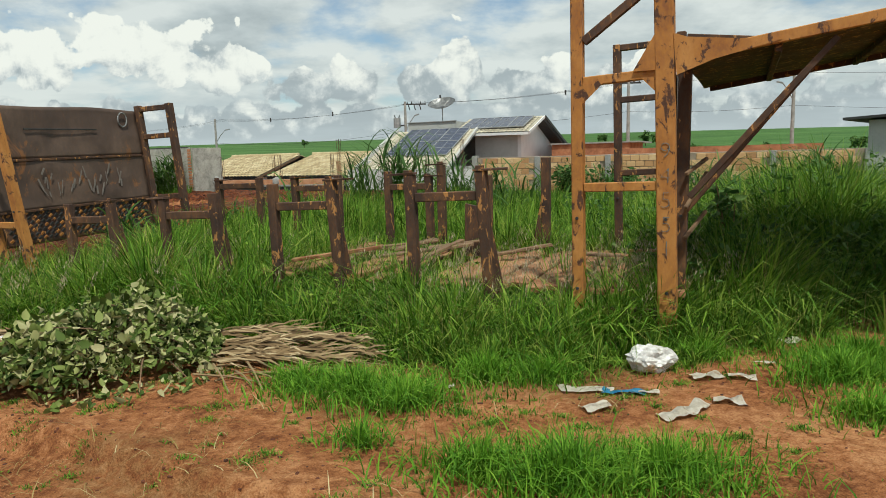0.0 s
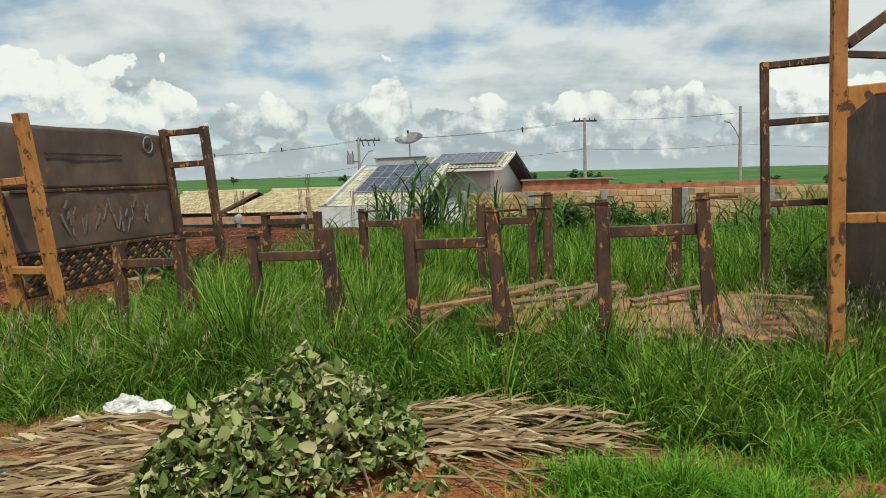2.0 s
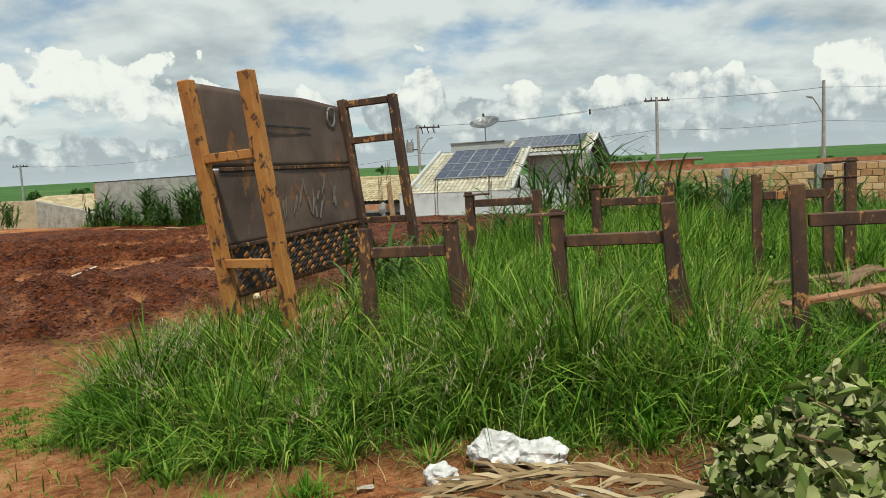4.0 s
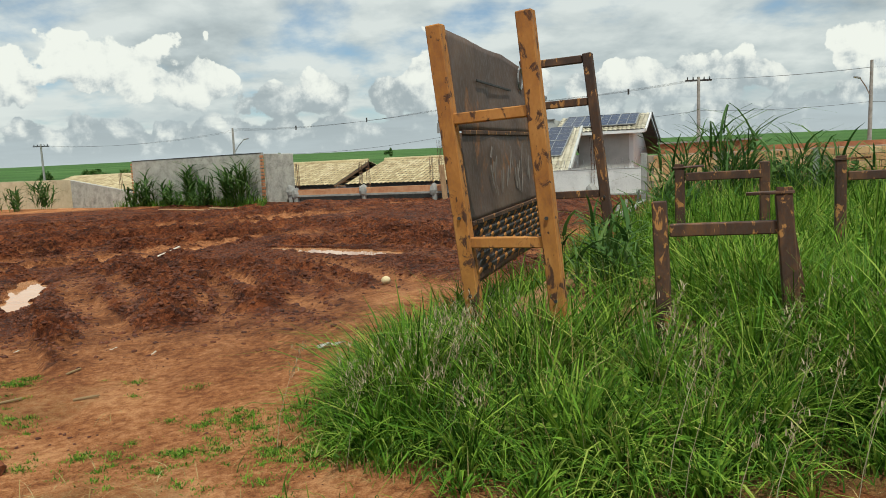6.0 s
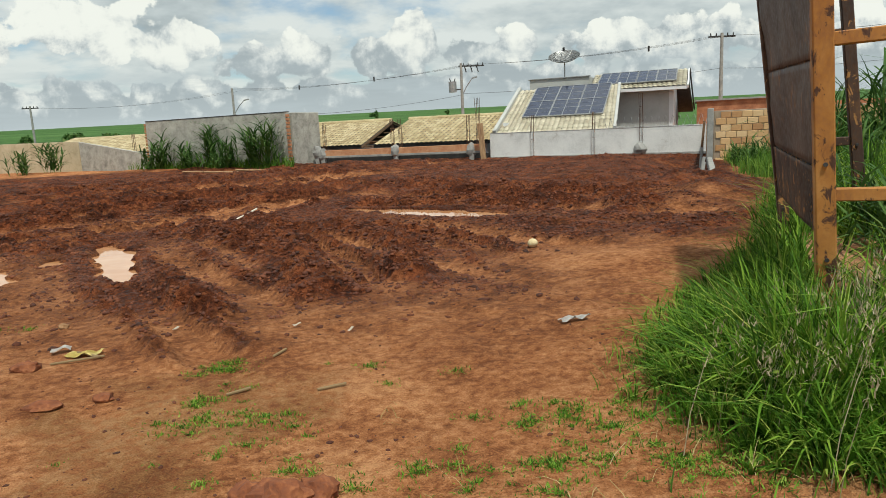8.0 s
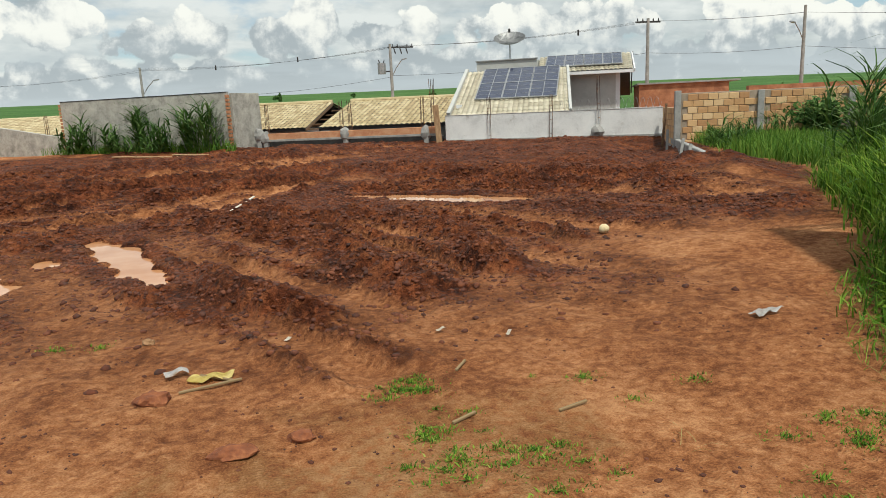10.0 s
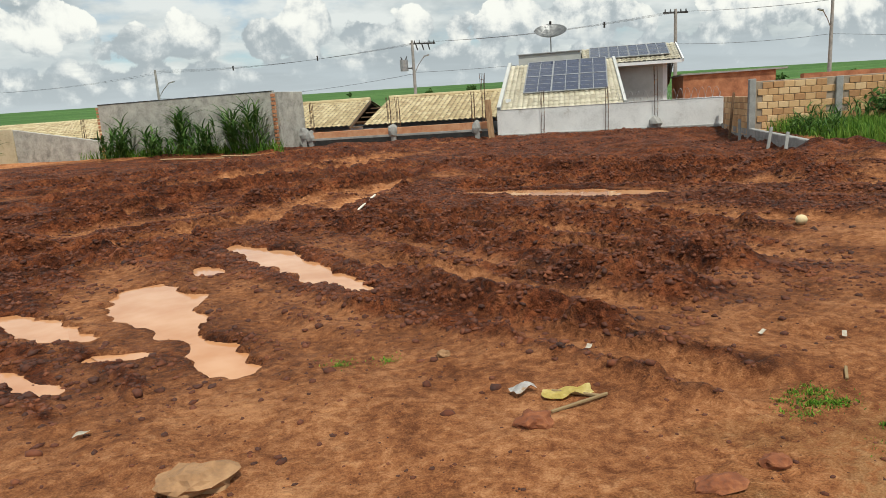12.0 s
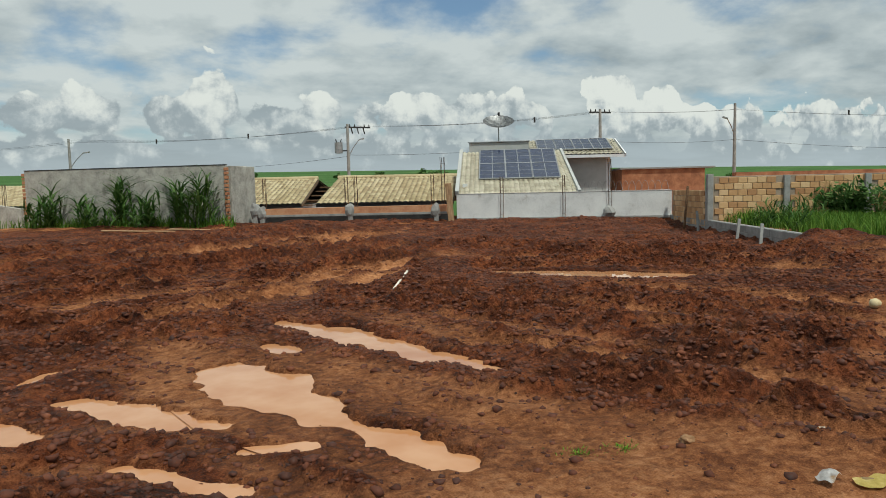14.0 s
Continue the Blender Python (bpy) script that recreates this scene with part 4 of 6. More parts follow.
# the rotten deck between the rails
for first, last, level in ((-2.1, 2.35, 0.31), (-6.05, -4.6, 0.16)):
    s = first
    while s < last:
        wide = random.uniform(0.16, 0.24)
        if random.random() > 0.10:
            sag, w0, w1 = random.uniform(-0.03, 0.02), random.uniform(0.08, 0.30), random.uniform(2.2, 2.6)
            part("deck_board", bar(T(s, w0, level + sag), T(s + random.uniform(-0.03, 0.03), w1, level + sag + random.uniform(-0.02, 0.03)), wide - 0.015, 0.045, UP, 0.006, 0.008), DECK, trailer)
        s += wide
for i in range(11):
    s, w = random.uniform(-1.9, 2.0), random.uniform(0.5, 2.2)
    a = random.uniform(-0.6, 0.6) + (1.2 if i % 4 == 0 else 0)
    d = AU * math.cos(a) + AN * math.sin(a)
    length = random.uniform(0.5, 1.1)
    p = T(s, w, 0.365 + 0.008 * i)
    part("deck_plank", bar(p - d * length / 2, p + d * length / 2 + UP * random.uniform(0.0, 0.16), random.uniform(0.07, 0.15), 0.03, UP, 0.005, 0.008), WOOD if i % 3 else DECK, trailer)
for s in (-1.8, -0.3, 1.2, 2.2):
    part("cross_member", bar(T(s, 0.05, 0.18), T(s, 2.6, 0.18), 0.08, 0.10, UP), RUST_DARK, trailer)
for w in (0.05, 2.6):
    part("chassis_rail", bar(T(-6.2, w, 0.04), T(2.3, w, 0.14), 0.08, 0.16, UP), RUST_DARK, trailer)


# ---- boundary walls ----
def wall(name, a, b, z0, z1, thick, mat, label, z1b=None):
    """A plain upright wall from a to b (x, y)."""
    a, b = Vector((a[0], a[1], 0)), Vector((b[0], b[1], 0))
    d = (b - a).normalized()
    across = Vector((-d.y, d.x, 0)) * thick / 2
    z1b = z1 if z1b is None else z1b
    bm = bmesh.new()
    prism(bm, [a - across + UP * z0, b - across + UP * z0, b - across + UP * z1b, a - across + UP * z1], across * 2)
    bmesh.ops.bevel(bm, geom=list(bm.edges), offset=0.012, segments=1, affect="EDGES")
    return single(name, bm, mat, (a.x, a.y, z0), label, "wall", kind="structure")


CREAM_WALL = material("cream_render", [(0.34, 0.28, 0.18), (0.48, 0.41, 0.28), (0.58, 0.51, 0.37)], 1.6, 18.0, (0.85, 1.0), 0.5, 0.02)
wall_grey = wall("wall_grey", (-21.98, 40.88), (-13.84, 36.19), -0.3, 2.46, 0.16, RENDER_GREY, "rough grey rendered boundary wall behind weeds")
wall_return = wall("wall_return", (-13.74, 36.24), (-12.72, 37.7), -0.3, 2.43, 0.16, RENDER_GREY, "rough grey rendered wall return with bare brick edge")
for a, b in (((-21.98, 40.88), (-13.84, 36.19)),):
    d = (Vector((b[0], b[1], 0)) - Vector((a[0], a[1], 0)))
    part("coping", bar(Vector((a[0], a[1], 2.475)), Vector((b[0], b[1], 2.475)), 0.19, 0.03, UP), DARK, wall_grey)
for i in range(14):
    for ob, x, y in ((wall_return, -13.86, 36.10), (wall_grey, -22.06, 40.92)):
        part("brick", bar((x - 0.07, y + 0.03, 0.15 + 0.165 * i), (x + 0.08, y - 0.05, 0.15 + 0.165 * i), 0.10, 0.13 if i % 2 else 0.11, UP, 0.008), ORANGE_BRICK, ob)
wall("wall_far", (-36.0, 48.6), (-26.9, 43.75), -0.3, 1.75, 0.16, CREAM_WALL, "cream rendered low boundary wall", 1.66)
wall("wall_rubble", (-26.8, 43.65), (-22.2, 41.0), -0.3, 1.62, 0.2, RENDER_GREY, "sloping rough concrete wall end", 0.85)

white = wall("wall_white", H(0, 0, 0)[:2], H(8.66, 0, 0)[:2], -0.25, 1.06, 0.15, WHITE_WALL, "stained white rendered boundary wall")
part("coping", bar(H(0, 0, 1.072), H(8.66, 0, 1.045), 0.17, 0.022, UP), CONCRETE, white)
part("plinth", bar(H(0, -0.085, 0.03), H(8.66, -0.085, 0.0), 0.06, 0.12, UP, 0.02), CONCRETE, white)
part("broken_stub", lump(bmesh.new(), H(6.15, -0.2, 0.20), (0.26, 0.2, 0.30), 4.0), CONCRETE, white)
beam_wall = wall("wall_tie_beam", H(-8.55, 0, 0)[:2], H(-0.35, 0, 0)[:2], 0.28, 0.62, 0.15, ORANGE_BRICK, "half-built tie beam of orange boards on concrete stubs", 0.66)
part("form_board", bar(H(-8.5, -0.09, 0.32), H(-0.4, -0.09, 0.33), 0.03, 0.09, UP), CONCRETE, beam_wall)
for s, h in ((-8.5, 0.75), (-8.2, 0.62), (-4.45, 0.70), (-0.85, 0.62)):
    part("concrete_stub", lump(bmesh.new(), H(s, -0.02, h - 0.2), (0.22, 0.15, 0.32), s), CONCRETE, beam_wall)
    part("footing", bar(H(s, 0, -0.3), H(s, 0, 0.4), 0.2, 0.2, AU, 0.02), CONCRETE, beam_wall)
# near-black sheet behind the gap: the shade under the beam, put in as colour
wall("wall_back_fill", H(-9.0, 0.5, 0)[:2], H(-0.2, 0.5, 0)[:2], -0.6, 0.26, 0.12, DARK, "dark sheet standing in for the shade below the tie beam")
stake_wood = single("timber_post", bar(H(-0.20, -0.35, -0.35), H(-0.30, -0.45, 1.52), 0.24, 0.07, AN, 0.012, 0.01), POST_WOOD, H(-0.2, -0.35, -0.35), "upright raw timber post standing in the mud", "post")


def rebar(at, top, parent_label="thin rusty reinforcing bars rising from a pillar footing"):
    it = thing("reinforcing_bars", at, parent_label, "rebar", "starter bars along the wall")
    for dx, dw in ((-0.06, 0), (0.06, 0), (-0.05, 0.10), (0.06, 0.10)):
        p = Vector(at) + AU * dx + AN * dw
        part("rod", tube(bmesh.new(), [p, p + UP * (top - at[2]) * 0.5 + AU * 0.01, p + UP * (top - at[2]) + AU * random.uniform(-0.04, 0.04)], 0.011, 5), RUST_DARK, it)
    z = at[2] + 0.2
    while z < top - 0.1:
        p = Vector((at[0], at[1], z))
        part("tie", tube(bmesh.new(), [p - AU * 0.065, p + AU * 0.065, p + AU * 0.065 + AN * 0.10, p - AU * 0.055 + AN * 0.10], 0.006, 4), RUST_DARK, it)
        z += 0.55
    return it


for s, top in ((1.85, 1.75), (4.35, 1.75), (6.2, 2.35)):
    rebar(H(s, -0.16, 0.0), top)
for s, top in ((-8.1, 1.9), (-4.6, 1.9), (-4.2, 1.9), (-1.0, 1.9), (-0.55, 2.6)):
    rebar(H(s, -0.02, 0.5), top)
rebar((-23.0, 41.4, 0.5), 1.9)

coil = bmesh.new()
turns = [(4.7 + 3.9 * i / 420, 6.2832 * 15 * i / 420) for i in range(421)]
tube(coil, [H(s, 0.19 * math.cos(a), 1.27 + 0.19 * math.sin(a)) for s, a in turns], 0.007, 4)
razor = thing("razor_wire", H(4.7, 0, 1.08), "coil of thin grey razor wire along the white wall", "wire")
part("wire_coil", coil, METAL, razor)
part("holding_wire", tube(bmesh.new(), [H(4.7, 0, 1.085), H(8.6, 0, 1.07)], 0.006, 4), METAL, razor)

# low block wall running towards the street
S = local((3.05, 30.22))
low_wall = thing("wall_blocks", S(0, -6.0, -0.4), "low grey concrete block wall with rough cement", "wall", kind="structure")
for row in range(3):
    for i in range(30):
        w0 = -0.1 - 0.41 * i - (0.2 if row % 2 else 0.0)
        top = 0.06 + 0.0 * i
        z = top - 0.20 * (2 - row) - 0.10
        if w0 < -12.2:
            continue
        p = S(0, w0, z) + AU * random.uniform(-0.006, 0.006)
        part("block", bar(p, S(0, w0 - 0.395, z), 0.15, 0.19, UP, 0.008, 0.003), CONCRETE, low_wall)
part("mortar_core", bar(S(0, -0.05, -0.19), S(0, -12.3, -0.19), 0.13, 0.52, UP, 0.01), CONCRETE, low_wall)
for w, h, lean in ((-2.9, 1.2, 0.0), (-4.6, 0.35, 0.35), (-8.2, 0.25, 0.1), (-9.9, 0.2, 0.15)):
    single("wall_prop", bar(S(-0.28, w, -0.35), S(-0.16 - lean * 0.2, w + lean, h), 0.08, 0.05, AN, 0.006), WOOD if h > 0.5 else CONCRETE, S(-0.28, w, -0.35), "timber prop leaning on the low block wall", "prop", "props along the block wall")

# ---- brick wall (bricks laid at the end of the file) ----
BR = local((1.17, 25.83))
brick_wall = wall("wall_brick", BR(0.1, 0.0, 0)[:2], BR(13.2, 0.0, 0)[:2], -0.3, 1.50, 0.10, MORTAR, "unrendered wall of pale hollow clay bricks")
brick_side = wall("wall_brick_return", BR(0, 0.1, 0)[:2], BR(0, 4.4, 0)[:2], -0.3, 1.05, 0.10, MORTAR, "unrendered brick wall return")
for s in (0.0, 2.45, 5.0, 7.6, 10.2, 12.8):
    single("concrete_pillar", bar(BR(s, -0.03, -0.3), BR(s, -0.03, 1.58 if s == 0 else 1.5), 0.24, 0.19, AU, 0.012), CONCRETE, BR(s, -0.03, -0.3), "rough grey concrete pillar of the brick wall", "pillar", "pillars of the brick wall")

# orange brick house beyond
orange = thing("brick_house", H(10.3, 10.0, -1.5), "unfinished orange brick building with a flat slab", "house")
part("wall", prism(bmesh.new(), [H(8.2, 8, -1.5), H(12.4, 8, -1.5), H(12.4, 13, -1.5), H(8.2, 13, -1.5)], UP * 3.6), ORANGE_BRICK, orange)
part("slab", prism(bmesh.new(), [H(8.1, 7.9, 2.1), H(12.9, 7.9, 2.1), H(12.9, 13.1, 2.1), H(8.1, 13.1, 2.1)], UP * 0.08), CONCRETE, orange)
part("wall", prism(bmesh.new(), [H(12.4, 3.5, -1.0), H(21.0, 3.5, -1.0), H(21.0, 4.0, -1.0), H(12.4, 4.0, -1.0)], UP * 2.75), ORANGE_BRICK, orange)


# ---- houses with tiled roofs ----
def tiled_slope(e0, e1, r0, r1, pitch=0.22, course=0.36, lift=0.05):
    """Rows of pan tiles between an eave (e0 to e1) and a ridge (r0 to r1), one joined sheet of separate tiles."""
    e0, e1, r0, r1 = Vector(e0), Vector(e1), Vector(r0), Vector(r1)
    wide, long = (e1 - e0).length, ((r0 + r1) / 2 - (e0 + e1) / 2).length
    cols, courses = max(2, round(max(wide, (r1 - r0).length) / pitch)), max(2, round(long / course))
    normal = (e1 - e0).cross(r0 - e0).normalized()
    if normal.z < 0:
        normal = -normal
    verts, faces = [], []
    for c in range(courses):
        for k in range(cols):
            for (u0, u1) in ((k / cols, (k + 1) / cols),):
                first = len(verts)
                for v in (c / courses - 0.02, (c + 1.12) / courses):
                    for m in range(5):
                        u = u0 + (u1 - u0) * m / 4
                        low_edge, high_edge = e0.lerp(e1, u), r0.lerp(r1, u)
                        bow = math.sin(math.pi * m / 4) * lift
                        p = low_edge.lerp(high_edge, min(v, 1.0)) + normal * (bow + (0.035 if v < (c + 0.5) / courses else 0.0))
                        verts.append(tuple(p))
                for m in range(4):
                    faces.append((first + m, first + m + 1, first + 6 + m, first + 5 + m))
    bm = bmesh.new()
    made = [bm.verts.new(v) for v in verts]
    for f in faces:
        bm.faces.new([made[i] for i in f])
    return bm


def slab_roof(bm, e0, e1, r0, r1, thick=0.12):
    """The boards under a slope, as a closed solid."""
    down = Vector((0, 0, -thick))
    return prism(bm, [Vector(e0) - UP * 0.02, Vector(e1) - UP * 0.02, Vector(r1) - UP * 0.02, Vector(r0) - UP * 0.02], down)


house = thing("solar_house", H(4.0, 6.0, -1.5), "pale single-storey house with cream tiled roofs and solar panels", "house")
z_e, z_t = 1.02, 3.02
low_e0, low_e1, low_r0, low_r1 = H(0.05, 0.75, z_e), H(5.05, 0.75, z_e), H(0.05, 5.35, z_t), H(4.75, 5.35, z_t)
part("roof_slope", tiled_slope(low_e0, low_e1, low_r0, low_r1), TILE_PALE, house, "cream glazed pan tiles")
part("roof_deck", slab_roof(bmesh.new(), low_e0, low_e1, low_r0, low_r1), WALL_GREY, house)
part("verge", bar(H(-0.02, 0.7, z_e + 0.08), H(0.0, 5.4, z_t + 0.10), 0.16, 0.20, UP), WALL_GREY, house)
part("verge", bar(H(5.10, 0.7, z_e + 0.06), H(4.80, 5.4, z_t + 0.06), 0.12, 0.14, UP), WALL_GREY, house)
up_e0, up_e1, up_r0, up_r1 = H(3.45, 5.1, 2.80), H(7.75, 5.1, 2.78), H(3.3, 7.94, 3.68), H(7.75, 7.94, 3.68)
part("roof_slope", tiled_slope(up_e0, up_e1, up_r0, up_r1), TILE_PALE, house, "cream glazed pan tiles")
part("roof_deck", slab_roof(bmesh.new(), up_e0, up_e1, up_r0, up_r1), WALL_GREY, house)
bk_e0, bk_e1 = H(8.0, 13.1, 1.86), H(3.3, 13.1, 1.86)
part("roof_slope", tiled_slope(bk_e0, bk_e1, up_r1, up_r0), TILE_PALE, house)
# deck coloured near-black for the shade on the back slope's underside
part("roof_deck", slab_roof(bmesh.new(), bk_e0, bk_e1, up_r1, up_r0, 0.16), DARK, house)
part("gable_wall", prism(bmesh.new(), [H(7.0, 5.6, -1.5), H(7.0, 12.6, -1.5), H(7.0, 12.6, 1.9), H(7.0, 7.94, 3.5), H(7.0, 5.6, 2.75)], AU * 0.2), WALL_PALE, house)
# front wall is pale like the gable; the grey paints in its shade
part("wall", prism(bmesh.new(), [H(4.6, 5.6, -1.5), H(7.0, 5.6, -1.5), H(7.0, 5.8, -1.5), H(4.6, 5.8, -1.5)], UP * 4.22), WALL_GREY, house)
part("wall", prism(bmesh.new(), [H(4.9, 1.3, -1.5), H(5.0, 1.3, -1.5), H(5.0, 5.6, -1.5), H(4.9, 5.6, -1.5)], UP * 2.6), WALL_GREY, house)
part("wall", prism(bmesh.new(), [H(0.25, 1.2, -1.5), H(4.9, 1.2, -1.5), H(4.9, 1.4, -1.5), H(0.25, 1.4, -1.5)], UP * 2.5), WALL_GREY, house)
part("wall", prism(bmesh.new(), [H(0.2, 1.4, -1.5), H(0.4, 1.4, -1.5), H(0.4, 12.4, -1.5), H(0.2, 12.4, -1.5)], UP * 3.0), WALL_PALE, house)
part("wall", prism(bmesh.new(), [H(0.2, 12.4, -1.5), H(7.0, 12.4, -1.5), H(7.0, 12.6, -1.5), H(0.2, 12.6, -1.5)], UP * 3.3), WALL_PALE, house)
part("tank_box", prism(bmesh.new(), [H(0.36, 6.0, 1.0), H(3.3, 6.0, 1.0), H(3.3, 9.0, 1.0), H(0.36, 9.0, 1.0)], UP * 2.55), WALL_GREY, house, "flat grey parapet box")
part("parapet_cap", bar(H(0.30, 6.0, 3.57), H(3.36, 6.0, 3.57), 0.12, 0.05, UP), METAL, house)
part("fascia", bar(H(3.45, 5.06, 2.72), H(7.8, 5.06, 2.70), 0.05, 0.14, UP), WALL_PALE, house)
part("fascia", bar(H(7.82, 5.0, 2.74), H(7.82, 7.94, 3.66), 0.06, 0.15, UP), WALL_PALE, house)
# rake board darkened like the deck: shade under the back slope, in its colour
part("fascia", bar(H(7.86, 7.94, 3.66), H(8.05, 13.2, 1.86), 0.06, 0.17, UP), DARK, house)


def solar_panel(p_bl, along, upslope, wide, long):
    """One framed panel: frame, two halves of cells, cross lines."""
    normal = along.cross(upslope).normalized()
    c = [p_bl, p_bl + along * wide, p_bl + along * wide + upslope * long, p_bl + upslope * long]
    it = part("solar_panel", prism(bmesh.new(), [p + normal * 0.02 for p in c], normal * 0.025), CELLS, house, "framed dark blue solar panel")
    for a, b in ((0, 1), (1, 2), (2, 3), (3, 0)):
        part("frame_bar", bar(c[a] + normal * 0.035, c[b] + normal * 0.035, 0.05, 0.05, normal, 0.004), METAL, it)
    for k in (0.25, 0.5, 0.75):
        a = p_bl + upslope * long * k + normal * 0.048
        part("cell_line", bar(a, a + along * wide, 0.035 if k == 0.5 else 0.014, 0.004, normal, 0), METAL, it)
    a = p_bl + along * wide * 0.5 + normal * 0.048
    part("cell_line", bar(a, a + upslope * long, 0.03, 0.004, normal, 0), METAL, it)
    return it


slope_low = (low_r0 - low_e0).normalized()
start = low_e0 + AU * 0.86 + slope_low * 1.42 + Vector((0, 0, 0.09))
for r in range(2):
    for c in range(3):
        solar_panel(start + AU * 1.185 * c + slope_low * 1.78 * r, AU, slope_low, 1.165, 1.76)
slope_up = (up_r0 - up_e0).normalized()
slope_up = (slope_up - AU * slope_up.dot(AU)).normalized()
start = up_e0 + AU * 0.28 + slope_up * 0.55 + Vector((0, 0, 0.09))
for c in range(4):
    solar_panel(start + AU * 0.895 * c, AU, slope_up, 0.88, 2.1)

# the dish on its mast
dish = thing("satellite_dish", H(1.84, 7.5, 3.2), "pale mesh satellite dish on a thin mast", "satellite dish")
part("mast", tube(bmesh.new(), [H(1.84, 7.5, 3.2), H(1.84, 7.5, 4.45)], 0.035, 8), METAL, dish)
bowl = bmesh.new()
axis = Vector((-0.15, -0.42, 0.88)).normalized()
side = axis.cross(Vector((0, 1, 0))).normalized()
other = axis.cross(side)
centre = H(1.84, 7.5, 4.48)
rings = []
for i in range(9):
    r = 0.80 * i / 8
    rings.append([bowl.verts.new(centre + axis * 0.28 * (r / 0.8) ** 2 + (side * math.cos(a) + other * math.sin(a)) * r) for a in [2 * math.pi * j / 32 for j in range(32)]] if i else [bowl.verts.new(centre)])
for i in range(8):
    for j in range(32):
        k = (j + 1) % 32
        bowl.faces.new((rings[0][0], rings[1][j], rings[1][k]) if i == 0 else (rings[i][j], rings[i + 1][j], rings[i + 1][k], rings[i][k]))
bmesh.ops.solidify(bowl, geom=bowl.faces, thickness=0.012)
part("bowl", bowl, METAL, dish)
for a in (0.4, 2.5, 4.6):
    rim = centre + axis * 0.28 + (side * math.cos(a) + other * math.sin(a)) * 0.78
    part("strut", tube(bmesh.new(), [rim, centre + axis * 0.62], 0.012, 5), METAL, dish)
part("feed", tube(bmesh.new(), [centre + axis * 0.56, centre + axis * 0.72], 0.06, 8), DARK, dish)
for i in range(8):
    a = 2 * math.pi * i / 8
    part("rib", tube(bmesh.new(), [centre + axis * (0.28 * (r / 0.8) ** 2 + 0.012) + (side * math.cos(a) + other * math.sin(a)) * r for r in (0.05, 0.3, 0.55, 0.8)], 0.010, 4), METAL, dish)

for name_label, e0, e1, r0, r1, open_side in (("tan house", (-12.6, 1.5, 0.78), (-6.95, 1.5, 0.78), (-12.6, 6.0, 1.95), (-7.33, 6.0, 1.95), -6.9), ("tan house", (-6.30, 1.5, 0.77), (-0.25, 1.5, 0.77), (-6.30, 6.0, 1.95), (-0.25, 6.0, 1.92), -0.2)):
    low_house = thing("tiled_house", H((e0[0] + e1[0]) / 2, 5.5, -1.6), "low house with a tan pan-tiled roof beyond the wall", "house", "low houses behind the lot")
    A, B, C, D = H(*e0), H(*e1), H(*r0), H(*r1)
    part("roof_slope", tiled_slope(A, B, C, D, 0.24, 0.38), TILE, low_house, "tan pan tiles")
    part("roof_deck", slab_roof(bmesh.new(), A, B, C, D), DARK, low_house)
    back = 2 * AN * 4.5
    part("roof_slope", tiled_slope(B + back, A + back, D, C, 0.24, 0.38), TILE, low_house)
    part("roof_deck", slab_roof(bmesh.new(), A + back, B + back, D, C), DARK, low_house)
    part("wall", prism(bmesh.new(), [H(e0[0] + 0.3, 2.0, -1.6), H(e1[0] - 0.5, 2.0, -1.6), H(e1[0] - 0.5, 10.0, -1.6), H(e0[0] + 0.3, 10.0, -1.6)], UP * 2.3), WALL_PALE, low_house)
    part("ridge_cap", tube(bmesh.new(), [C + UP * 0.04, D + UP * 0.04], 0.11, 8), TILE, low_house)
    part("rafter", bar(B - UP * 0.1, D - UP * 0.1, 0.06, 0.12, UP), WOOD, low_house)
for k in range(5):
    part("batten", bar(H(-7.0, 1.8 + 0.8 * k, 0.72 + 0.2 * k), H(-6.30, 1.8 + 0.8 * k, 0.72 + 0.2 * k), 0.05, 0.05, UP), WOOD, low_house)
left_house = thing("tiled_house", (-30, 52, -1.6), "low house with a tan pan-tiled roof beyond the wall", "house", "low houses behind the lot")
part("roof_slope", tiled_slope((-34.5, 52.0, 0.9), (-22.6, 45.6, 0.9), (-33.0, 56.0, 2.0), (-21.0, 49.6, 2.0), 0.26, 0.4), TILE, left_house, "tan pan tiles")
part("roof_deck", slab_roof(bmesh.new(), (-34.5, 52.0, 0.9), (-22.6, 45.6, 0.9), (-33.0, 56.0, 2.0), (-21.0, 49.6, 2.0)), DARK, left_house)
part("wall", prism(bmesh.new(), [(-34.0, 52.6, -1.6), (-22.4, 46.4, -1.6), (-20.6, 50.0, -1.6), (-32.5, 56.4, -1.6)], UP * 2.5), WALL_PALE, left_house)

# neighbour's shed at the far side of the overgrown lot
shed = thing("grey_shed", (10.6, 12.6, -0.1), "grey rendered shed with a thin dark sheet roof", "shed")
part("wall", prism(bmesh.new(), [(8.62, 13.65, -0.1), (12.6, 10.6, -0.1), (14.2, 12.8, -0.1), (10.2, 15.85, -0.1)], UP * 2.15), WALL_GREY, shed)
part("roof", prism(bmesh.new(), [(8.15, 13.75, 2.06), (12.5, 10.3, 2.3), (14.5, 12.8, 2.3), (10.2, 16.1, 2.06)], UP * 0.05), DARK, shed)
hut = thing("small_hut", (16.5, 22.0, -0.3), "small pale hut with a straw-coloured roof", "hut")
part("wall", prism(bmesh.new(), [(15.6, 22.6, -0.3), (18.0, 21.4, -0.3), (18.6, 22.8, -0.3), (16.2, 24.0, -0.3)], UP * 1.75), WALL_PALE, hut)
